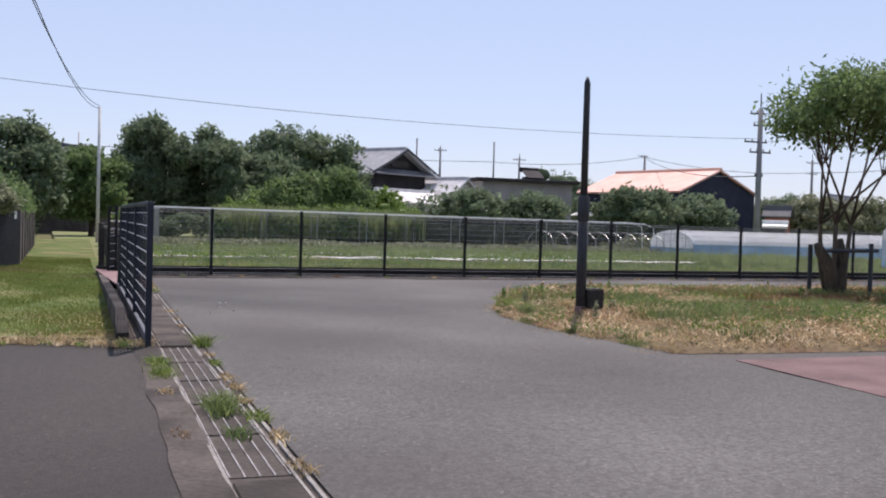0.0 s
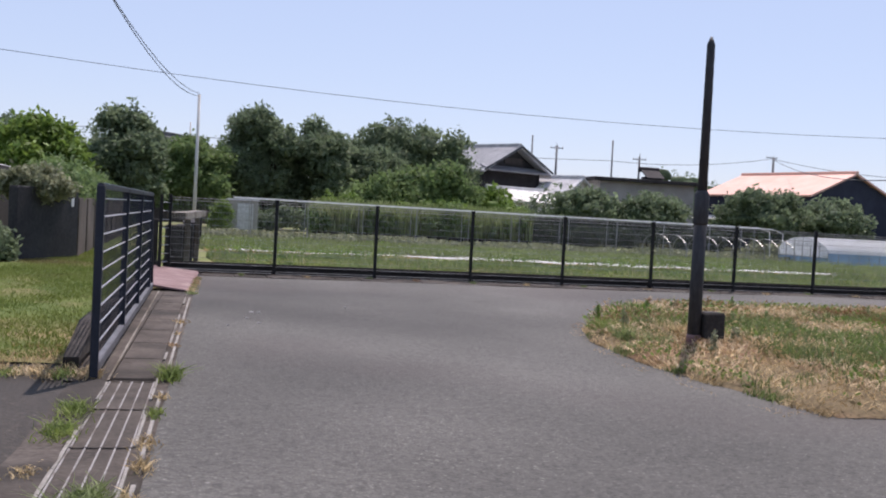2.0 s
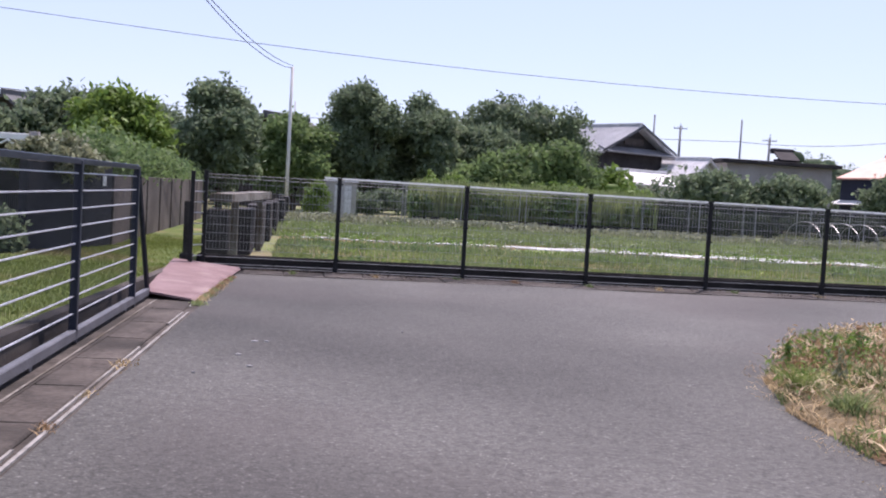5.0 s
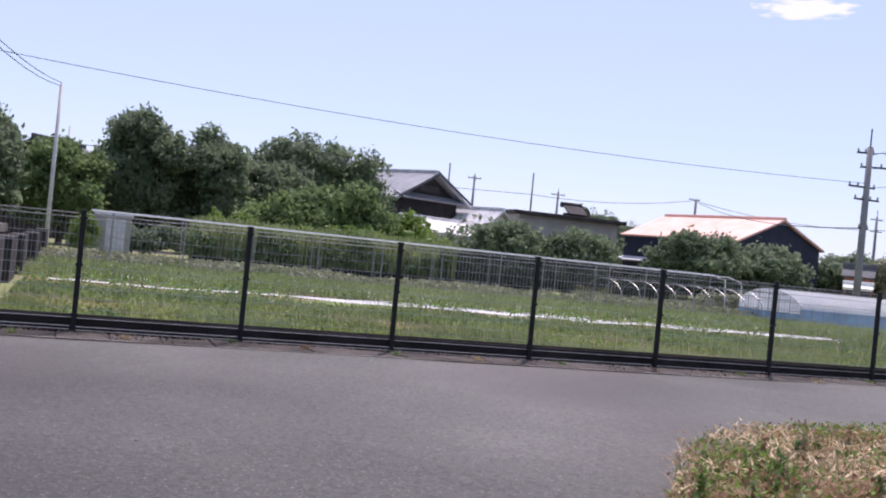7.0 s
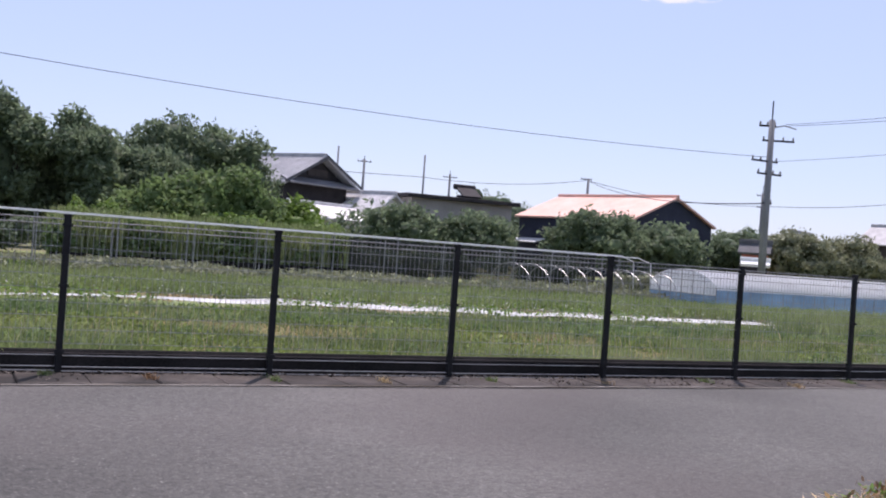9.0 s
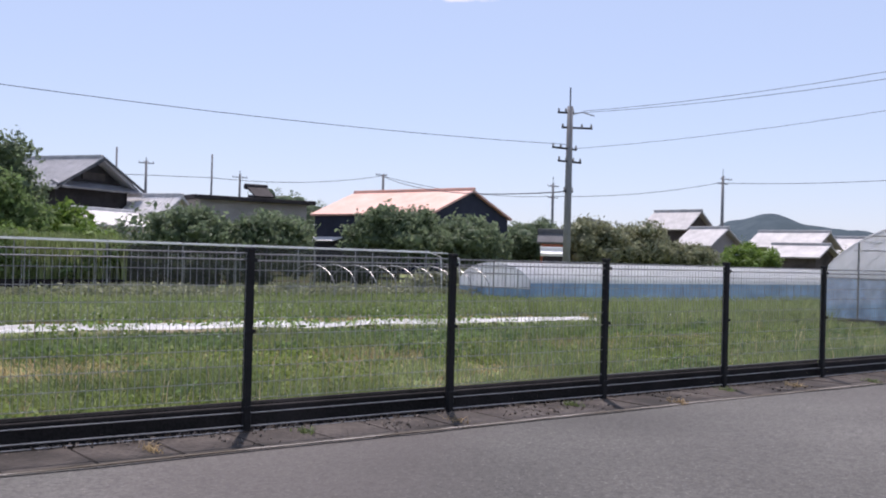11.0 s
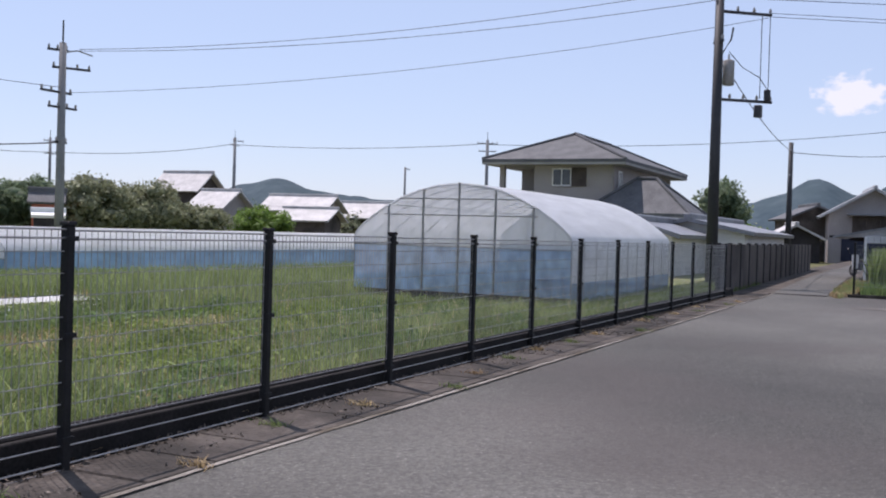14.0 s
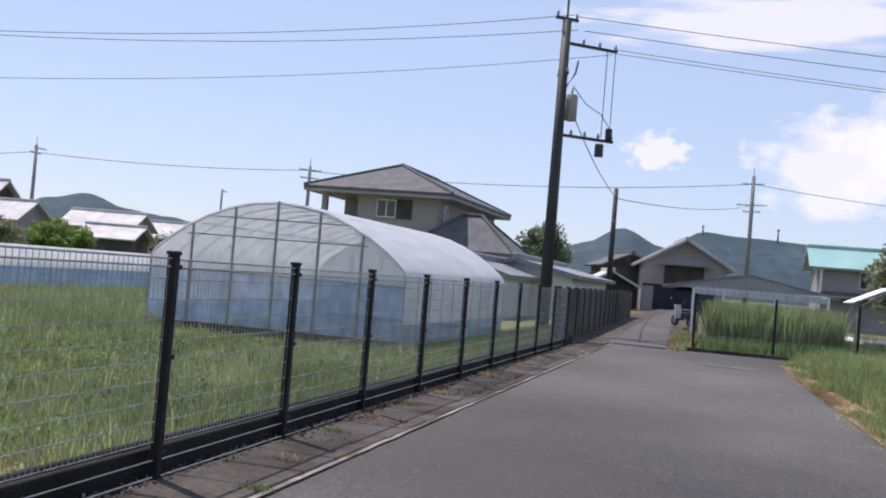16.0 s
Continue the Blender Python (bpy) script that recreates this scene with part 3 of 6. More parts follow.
setting("gate_rail", Shape().add([(gate_x(-12.3) + 0.10, -12.3, 0.016), (gate_x(-12.3) + 0.118, -12.3, 0.016), (gate_x(-4.4) + 0.128, -4.4, 0.016), (gate_x(-4.4) + 0.11, -4.4, 0.016)], [(0, 1, 2, 3)]), M["concrete"], "thin pale guide rail in the concrete", "rail")

# gutter and kerb along the field fence
gutter = thing("gutter", (0, 0, 0), "brown stained concrete gutter lids along the road", "gutter", kind="structure")
gl = Shape().box(0, 0.592, -0.68, -0.03, -0.08, 0.0, 0.014).mesh("gutter_lid", M["gutter"])
grng = random.Random(4)
for i in range(58):
    part("lid", gl, None, gutter, at=(0.62 + 0.6 * i, grng.uniform(-.008, .008), 0.012 + grng.uniform(-.006, .008)), turn=grng.uniform(-.5, .5))
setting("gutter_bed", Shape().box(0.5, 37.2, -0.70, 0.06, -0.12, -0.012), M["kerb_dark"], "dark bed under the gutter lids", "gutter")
edge_rows = [[(0.55 + 36.6 * j / 300, yy + 0.012 * noise.noise((j * 0.3, 1, 2)) + side * 0.008 * noise.noise((j * 0.7, 5, side))) for j in range(301)] for side, yy in ((0, -0.745), (1, -0.702))]
edge_line = sheet(edge_rows, 0.016, 0.003, 1)
edge_line.f = [q for j, q in enumerate(edge_line.f) if noise.noise((j * 0.11, 3.1, 0.7)) > -0.62]
setting("road_edge", edge_line, M["concrete"], "worn pale line along the road edge", "road marking")
setting("kerb", Shape().box(-0.1, 35.4, 0.075, 0.13, -0.3, 0.185, 0.008).box(-0.1, 35.4, 0.134, 0.2, -0.3, 0.212, 0.02), M["kerb_dark"], "concrete kerb behind the fence, shade put into its near-black colour", "kerb")

# ---- field fence ----
top_z = lambda x: 1.485 - 0.0034 * x
fence = thing("mesh_fence", (0, 0, 0), "dark brown steel mesh fence along the field", "fence")
fence_post = Shape().box(-0.03, 0.03, -0.03, 0.03, -0.05, 1.45, 0.006).mesh("post", M["fence_paint"])
fence_cap = Shape().box(-0.038, 0.038, -0.038, 0.038, 1.45, 1.475, 0.008).mesh("cap", M["fence_paint"])
clip_shape = Shape().box(-0.045, 0.045, -0.042, -0.03, 0, 0.03, 0.004).mesh("clip", M["fence_paint"])


def mesh_panel_shape(width, z0, z1):
    """Welded wire: fine uprights, thicker crossbars, folded top and bottom."""
    s = Shape()
    n = int(width / 0.05)
    for k in range(n + 1):
        x = width * k / n
        s.box(x - 0.0016, x + 0.0016, -0.0016, 0.0016, z0, z1)
    rows = 9
    for k in range(rows + 1):
        z = z0 + (z1 - z0) * k / rows
        s.box(0, width, -0.0055, -0.002, z - 0.003, z + 0.003)
    return s


def fold_shape(width, z0, z1):
    """The doubled wires that stiffen a panel's top and bottom edge."""
    s = Shape()
    for z in (z0, z1):
        s.tube([(0, -0.014, z), (width, -0.014, z)], 0.006, 5)
    return s


panel_mesh = mesh_panel_shape(1.93, 0.285, 1.42).mesh("mesh_panel", M["wire"])
fold_top = fold_shape(1.93, 1.37, 1.42).mesh("top_wires", M["steel"])
fold_low = fold_shape(1.93, 0.03, 0.07).tube([(0, -0.006, 0.172), (1.93, -0.006, 0.172)], 0.005, 5).mesh("bottom_wires", M["steel"])
POST_SHIFT = {0: (0.0, 0.0), 1: (0.005, 0.02), 2: (-0.003, 0.02), 3: (-0.01, 0.0), 4: (-0.013, -0.045), 5: (0.02, -0.035), 6: (0.008, -0.05), 7: (0.024, -0.025), 8: (0.046, 0.0), 9: (-0.003, 0.02), 10: (-0.05, 0.04)}
for i in range(18):
    x, py = 2.0 * i + POST_SHIFT.get(i, (-0.05 - 0.012 * (i - 10), 0.04))[0], POST_SHIFT.get(i, (0, 0.04))[1]
    nx_, ny_ = 2.0 * (i + 1) + POST_SHIFT.get(i + 1, (-0.05 - 0.012 * (i - 9), 0.04))[0], POST_SHIFT.get(i + 1, (0, 0.04))[1]
    dz = top_z(x) - 1.475
    p = part("post", fence_post, None, fence, at=(x, py, dz))
    part("cap", fence_cap, None, p)
    for z in (0.2, 0.8, 1.36):
        part("clip", clip_shape, None, p, at=(0, 0, z))
    if i < 17:
        pm = part("mesh_panel", panel_mesh, None, fence, "grey welded wire mesh", at=(x + 0.035, py, dz), turn=math.degrees(math.atan2(ny_ - py, nx_ - x)))
        part("top_wire", fold_top, None, pm, kind="stuff")
        part("bottom_wire", fold_low, None, pm, kind="stuff")
# short return of the fence at the corner
part("post", fence_post, None, fence, at=(-0.16, -0.3, 0.01))
for k in range(8):
    part("return_bar", Shape().tube([(-0.16, -0.3, 0.2 + 0.16 * k), (0, 0, 0.2 + 0.16 * k)], 0.007, 5), M["gate_bar"], fence)

# ---- sliding gate ----
gate = thing("sliding_gate", (gate_x(-12.2), -12.2, 0), "dark navy metal sliding gate with pale horizontal bars", "gate", turn=-math.degrees(math.atan(0.03)))
GATE_POSTS = (0, 2.45, 4.6, 7.0)
for y in GATE_POSTS:
    part("upright", Shape().box(-0.03, 0.03, y - 0.03, y + 0.03, 0.02, 1.43, 0.006), M["gate_paint"], gate)
part("top_rail", Shape().box(-0.025, 0.025, 0, 7.0, 1.40, 1.445, 0.006), M["gate_paint"], gate)
part("bottom_rail", Shape().box(-0.03, 0.03, 0, 7.9, 0.05, 0.125, 0.01), M["gate_foot"], gate, "grey steel bottom rail")
for k in range(9):
    z = 0.25 + 0.135 * k
    part("bar", Shape().box(-0.006, 0.006, 0, 7.0, z - 0.0055, z + 0.0055, 0.003), M["gate_bar"], gate, "pale horizontal bar")
infill = Shape()
for k in range(1, 175):
    infill.box(-0.001, 0.001, 0.04 * k - 0.001, 0.04 * k + 0.001, 0.15, 1.40)
part("wire_infill", infill, M["gate_paint"], gate, "fine dark vertical wires", kind="stuff")
part("brace", Shape().tube([(0, 7.05, 1.40), (0, 7.88, 0.1)], 0.028, 6), M["gate_paint"], gate)
for y in (0.5, 3.4, 6.6):
    part("wheel", Shape().tube([(-0.02, y, 0.055), (0.02, y, 0.055)], 0.045, 12), M["gate_foot"], gate)

kerb_top = lambda y: min(0.29 - 0.018 * (y + 11.7), 0.09 + 0.18 * (y + 11.7))
lawn_kerb = Shape()
for i in range(12):
    ya, yb = -11.7 + i, -11.7 + i + 0.996
    lawn_kerb.add([(gate_x(y) + dx, y, kerb_top(y) if z else -0.1) for z in (0, 1) for y, dx in ((ya, -0.28), (ya, -0.16), (yb, -0.16), (yb, -0.28))], [(4, 5, 6, 7), (0, 1, 5, 4), (1, 2, 6, 5), (2, 3, 7, 6), (3, 0, 4, 7)])
setting("lawn_kerb", lawn_kerb, M["gutter"], "dark concrete kerb between lawn and gate", "kerb")

# ramp plate at the gate's end
ramp = thing("ramp_plate", (0, 0, 0), "reddish rusted steel ramp plate lying by the gate", "steel plate")
part("plate", Shape().slab([(-0.24, -4.35, 0.10), (0.27, -4.5, 0.045), (0.54, -0.12, 0.05), (-0.42, -0.05, 0.14)], 0.025), M["rust_plate"], ramp)
part("lip", Shape().slab([(0.27, -4.5, 0.047), (0.31, -4.5, 0.02), (0.58, -0.12, 0.02), (0.54, -0.12, 0.052)], 0.01), M["rust_plate"], ramp)
part("support", Shape().box(-0.25, 0.3, -0.9, -0.5, 0.0, 0.02).box(-0.2, 0.2, -3.6, -3.2, 0.0, 0.03), M["kerb_dark"], ramp)

# ---- island with lamp post and tree ----
ISLAND = [(5.15, -8.05), (5.9, -6.95), (6.75, -6.2), (8.5, -5.4), (10, -5.2), (16, -5.5), (23, -5.3), (28, -5.0), (35, -4.9), (36.4, -6), (36.4, -14), (12, -14), (5.7, -13.7), (4.85, -13.6), (4.6, -12), (4.55, -10.9), (4.68, -9.4)]
isl = Shape()
cx, cy = 9.0, -9.0
rings = []
for f, z in ((1.0, 0.006), (0.97, 0.05), (0.9, 0.10), (0.7, 0.15), (0.4, 0.18), (0.0, 0.2)):
    rings.append([(cx + (x - cx) * f, cy + (y - cy) * f, z) for x, y in ISLAND])
kk = len(ISLAND)
isl.add([p for r in rings for p in r], [(i * kk + j, i * kk + (j + 1) % kk, (i + 1) * kk + (j + 1) % kk, (i + 1) * kk + j) for i in range(len(rings) - 1) for j in range(kk)])
setting("island", isl, M["island"], "rough verge of dry cut grass and red-brown soil", "verge", True)
setting("brick_pavement", Shape().prism([(5.1, -14.15), (36, -14.15), (36, -30), (4.7, -30), (4.85, -17)], -0.05, 0.009), M["brick_paving"], "dull red paved area beside the verge", "pavement")

lamp_post = thing("lamp_post", (5.4, -10.4, 0.1), "dark brown steel post standing in the verge", "post")
part("lower_shaft", Shape().tube([(0, 0, -0.2), (0, 0, 1.62)], [0.07, 0.066], 12), M["pole_dark"], lamp_post, smooth=True)
part("upper_shaft", Shape().tube([(0, 0, 1.6), (0, 0, 3.16), (0, 0, 3.24)], [0.05, 0.042, 0.012], 12), M["pole_dark"], lamp_post, smooth=True)
part("collar", Shape().tube([(0, 0, 1.28), (0, 0, 1.3), (0, 0, 1.6), (0, 0, 1.64)], [0.068, 0.078, 0.078, 0.052], 12), M["pole_dark"], lamp_post, smooth=True)
part("base_box", Shape().box(0.068, 0.3, -0.12, 0.12, 0.1, 0.37, 0.02), M["block_dark"], lamp_post, "dark brown box on the post")
part("foot_sleeve", Shape().tube([(0, 0, -0.2), (0, 0, 0.1), (0, 0, 0.13)], [0.082, 0.08, 0.07], 12), M["rust_plate"], lamp_post, "red-brown sleeve at the foot", smooth=True)

island_tree = tree((12.0, -8.0, 0.12), [(-0.75, 0.1, 3.4, 0.55, 0.7, 0.42), (-0.15, -0.3, 3.72, 0.65, 0.7, 0.36), (0.4, -0.1, 3.78, 0.8, 0.8, 0.38), (1.2, 0.2, 3.75, 0.8, 0.8, 0.42), (0.55, 0.6, 3.35, 0.8, 0.8, 0.4), (1.9, -0.3, 3.6, 0.8, 0.8, 0.5), (1.4, 0.0, 3.0, 0.8, 0.7, 0.32), (2.5, 0.1, 3.3, 0.7, 0.7, 0.5), (-0.5, 0.4, 3.2, 0.5, 0.6, 0.3)],
     M["leaf_mid"], 17000, 0.055, "young tree with several thin stems and airy crown", trunk=0.055, fork=1.35, stems=3, seed=5, clump=22, spread=0.13)
part("cut_limb", Shape().tube([(-0.02, 0.0, -0.1), (-0.1, 0.02, 0.5), (-0.34, 0.05, 0.86), (-0.42, 0.05, 1.0)], [0.15, 0.14, 0.1, 0.07], 8).tube([(0.02, -0.05, -0.1), (0.05, -0.06, 0.75), (0.0, -0.04, 1.1)], [0.13, 0.11, 0.06], 8), M["bark"], island_tree, "thick pruned stump of the stem", smooth=True)
stake = thing("tree_stake", (12.0, -8.0, 0.1), "dark timber stakes with a crossbar propping the tree", "tree stake")
part("stake", Shape().tube([(0.45, -0.35, -0.1), (0.45, -0.35, 1.05)], 0.04, 8), M["pole_dark"], stake)
part("stake", Shape().tube([(-0.35, 0.3, -0.1), (-0.35, 0.3, 1.0)], 0.04, 8), M["pole_dark"], stake)
part("crossbar", Shape().tube([(-0.5, -0.3, 0.9), (0.6, -0.35, 0.92)], 0.035, 8), M["pole_dark"], stake)

# ---- white strip and structures in the field ----
setting("mulch_strip", sheet([[(1.5 + 19.8 * j / 40, 8.55 + 0.5 * (1 - j / 40) + 0.12 * math.sin(j * 0.9) + (0.55 + 1.3 * min(1, max(0, (j - 5) / 12)) - 0.02 * j) * i / 4) for j in range(41)] for i in range(5)], FIELD_Z + 0.17, 0.04, 9), M["mulch"], "strip of white plastic mulch film on the field", "mulch film", True)


def arch(width, height, n=14, wall=0.0, flat=0.0):
    """Outline of a round-topped hoop over its width, from one foot to the other."""
    pts = [(-width / 2, 0.0)]
    for k in range(n + 1):
        w = math.pi * (1 - k / n)
        pts.append((width / 2 * math.cos(w), wall + (height - wall) * (flat * (1 - math.cos(w) ** 2) + (1 - flat) * math.sin(w) ** 0.95)))
    return pts + [(width / 2, 0.0)]


def skin(pts, x0, x1, keep):
    """A sheet along x over those parts of an outline for which keep(y, z) holds, with ripples between the ribs."""
    s = Shape()
    n = max(2, int((x1 - x0) / 0.5))
    for (ya, za), (yb, zb) in zip(pts, pts[1:]):
        if keep((ya + yb) / 2, (za + zb) / 2):
            vs = []
            for i in range(n + 1):
                x = x0 + (x1 - x0) * i / n
                vs += [(x, ya, za), (x, yb, zb)]
            s.add(vs, [(2 * i, 2 * i + 2, 2 * i + 3, 2 * i + 1) for i in range(n)])
    return s


def weld(s):
    """Joins vertices that coincide."""
    seen, index = {}, []
    for p in s.v:
        index.append(seen.setdefault(tuple(round(c, 4) for c in p), len(seen)))
    out = Shape()
    out.v, out.f = list(seen), [tuple(index[i] for i in f) for f in s.f]
    return out


def greenhouse(at, width, height, length, wall, ribs, roof, skirt_z, end_lines, label, skirt_mat, end_mat, end_low, turn=0.0):
    root = thing("greenhouse", at, label, "greenhouse", "plastic greenhouses", turn)
    pts = arch(width, height, 16, wall, 0.8 if width > 4 else 0.25)
    fine = []
    for (ya, za), (yb, zb) in zip(pts, pts[1:]):
        steps = 3 if abs(zb - za) > 0.5 else 1
        fine += [(ya + (yb - ya) * k / steps, za + (zb - za) * k / steps) for k in range(steps)]
    fine.append(pts[-1])
    part("cover", weld(skin(fine, 0, length, lambda y, z: z > skirt_z)), roof, root, "milky plastic film cover", smooth=True)
    part("skirt", skin(fine, 0, length, lambda y, z: z <= skirt_z and y < 0), skirt_mat, root, "bluish plastic skirt")
    part("skirt", skin(fine, 0, length, lambda y, z: z <= skirt_z and y > 0), skirt_mat, root, "bluish plastic skirt")
    hoop = Shape().tube([(0, y, z) for y, z in pts], 0.014, 5).mesh("rib", M["steel"])
    for k in range(ribs + 1):
        part("rib", hoop, None, root, at=(length * k / ribs, 0, -0.045 if width > 4 else -0.03))
    for y, z in ((0, height - 0.03), (-width * 0.3, height * 0.8), (width * 0.3, height * 0.8), (-width / 2 + 0.02, skirt_z), (width / 2 - 0.02, skirt_z)):
        part("purlin", Shape().tube([(0, y, z), (length, y, z)], 0.013, 5), M["steel"], root)
    for end in (0, length):
        x = end + (-0.012 if end == 0 else 0.012)
        up, dn = Shape(), Shape()
        for (ya, za), (yb, zb) in zip(fine, fine[1:]):
            if ya != yb:
                if min(za, zb) > end_low - 0.3:
                    up.add([(x, ya, end_low), (x, yb, end_low), (x, yb, max(zb, end_low)), (x, ya, max(za, end_low))], [(0, 1, 2, 3)])
        part("base_board", Shape().box(x - 0.03, x + 0.03, -width / 2, width / 2, 0, 0.16), M["wall_brown"], root)
        dn.add([(x, -width / 2, 0), (x, width / 2, 0), (x, width / 2, end_low), (x, -width / 2, end_low)], [(0, 1, 2, 3)])
        part("end_sheet", up, end_mat, root, "clear plastic end wall")
        part("end_skirt", dn, skirt_mat, root, "blue plastic sheet low on the end wall")
        for k in range(1, end_lines):
            y = -width / 2 + width * k / end_lines
            zt = max(z for yy, z in pts if abs(yy - min(pts, key=lambda p: abs(p[0] - y) - p[1] * 1e-3)[0]) < 1e-6)
            part("end_post", Shape().tube([(x, y, 0), (x, y, zt)], 0.03 if width > 4 else 0.018, 6), M["steel"], root)
        for z in (end_low, height * 0.72, height * 0.86):
            half = max(abs(yy) for yy, zz in pts if zz >= z - 0.02) if z > wall else width / 2
            part("end_rail", Shape().tube([(x - 0.01, -half, z), (x - 0.01, half, z)], 0.014, 5), M["steel"], root)
    return root


gh2 = greenhouse((28.7, 5.1, FIELD_Z), 5.4, 2.66, 9.2, 1.45, 10, M["film_roof"], 0.36, 6, "large arched plastic greenhouse with clear end wall", M["film_blue"], M["film_clear"], 1.2)
for k in range(7):
    y = -2.2 + 0.72 * k
    part("inner_prop", Shape().tube([(0.7, y - 0.16, 0), (0.7, y, 1.0), (0.7, y + 0.16, 0)], 0.014, 5), M["steel"], gh2)
gh1 = greenhouse((26.4, 18.6, FIELD_Z), 3.6, 1.34, 22.0, 0.7, 44, M["film_white"], 0.66, 6, "low arched tunnel greenhouse of milky plastic film", M["film_skirt"], M["film_white"], 0.5)

# bare hoops of an uncovered tunnel
hoop_frame = thing("hoop_frame", (19.6, 18.9, FIELD_Z), "bare steel hoops of an uncovered tunnel", "hoop frame")
hp = Shape().tube([(0, y, z) for y, z in arch(2.6, 1.15, 12, 0.5)], 0.016, 5).mesh("hoop", M["steel"])
for k in range(9):
    part("hoop", hp, None, hoop_frame, at=(0.72 * k, 0, 0))
part("ridge_pipe", Shape().tube([(0, 0, 1.14), (5.8, 0, 1.14)], 0.014, 5), M["steel"], hoop_frame)

# pipe trellis across the field
trellis = thing("pipe_trellis", (0, 22, FIELD_Z), "long galvanised pipe trellis across the field", "trellis")
for y, z in ((0, 1.72), (1.1, 1.76)):
    part("pipe", Shape().tube([(2.4, y, z), (27, y, z - 0.12), (27.6, y, z - 0.3), (27.7, y, 0)], 0.024, 6), M["white_paint"], trellis)
for k in range(2, 13):
    for y in (0, 1.1):
        part("post", Shape().tube([(-1.5 + 2.3 * k, y, -0.1), (-1.5 + 2.3 * k, y, 1.7)], 0.02, 5), M["steel"], trellis)


# ---- houses ----
def window(parent, x, y, z, w, h, axis, side, label="dark window with a pale frame"):
    """A window standing proud of a wall; axis 'x' or 'y' is the wall's normal, side +1 or -1."""
    def bar(u0, u1, z0, z1, d0, d1, s):
        d0, d1 = sorted((side * d0, side * d1))
        s.box(x + d0, x + d1, y + u0, y + u1, z + z0, z + z1) if axis == "x" else s.box(x + u0, x + u1, y + d0, y + d1, z + z0, z + z1)
        return s
    f = Shape()
    for u0, u1, z0, z1 in ((-w / 2, w / 2, 0, 0.07), (-w / 2, w / 2, h - 0.07, h), (-w / 2, -w / 2 + 0.06, 0.07, h - 0.07), (w / 2 - 0.06, w / 2, 0.07, h - 0.07), (-0.03, 0.03, 0.07, h - 0.07)):
        bar(u0, u1, z0, z1, 0, 0.06, f)
    fr = part("window", f, M["white_paint"], parent, label)
    for u0, u1 in ((-w / 2 + 0.06, -0.03), (0.03, w / 2 - 0.06)):
        part("pane", bar(u0, u1, 0.07, h - 0.07, 0.002, 0.03, Shape()), M["glass_dark"], fr)
    part("sill", bar(-w / 2 - 0.06, w / 2 + 0.06, -0.06, 0, 0, 0.12, Shape()), M["wall_grey"], fr)


def gable_roof(parent, w, d, z, rise, over, material, thick=0.18, x=0, y=0, tiles=0.0):
    """Two slopes with the ridge along local x, the eave lines, tile courses and a ridge cap."""
    hx, hy = w / 2 + over, d / 2 + over
    drop = rise * over / (d / 2)
    for sgn in (-1, 1):
        q = [(x - hx, y + sgn * hy, z - drop), (x + hx, y + sgn * hy, z - drop), (x + hx, y, z + rise), (x - hx, y, z + rise)]
        slope = part("roof", Shape().slab(q if sgn < 0 else [q[1], q[0], q[3], q[2]], thick), material, parent)
        if tiles:
            ribs = Shape()
            for k in range(int(2 * hx / tiles) + 1):
                xx = x - hx + k * tiles
                ribs.tube([(xx, y + sgn * hy, z - drop + 0.01), (xx, y, z + rise + 0.01)], 0.07, 5)
            part("roof_tiling", ribs, material, slope, kind="stuff")
    part("ridge_cap", Shape().box(x - hx - 0.05, x + hx + 0.05, y - 0.18, y + 0.18, z + rise - 0.12, z + rise + 0.22, 0.06), material, parent)


def gable_house(at, w, d, h, rise, turn, wall, roof, label, over=0.7, windows=(), name="house", group="houses beyond the field", tiles=0.0, z0=-0.3):
    root = thing(name, at, label, "house", group, turn)
    s = Shape().box(-w / 2, w / 2, -d / 2, d / 2, z0, h)
    s.add([(sx * w / 2, sy, sz) for sx in (-1, 1) for sy, sz in ((-d / 2, h), (d / 2, h), (0, h + rise))], [(2, 1, 0), (3, 4, 5), (0, 3, 5, 2), (1, 2, 5, 4)])
    part("wall", s, wall, root)
    gable_roof(root, w, d, h + 0.05, rise, over, roof, tiles=tiles)
    for a in windows:
        window(root, *a)
    return root


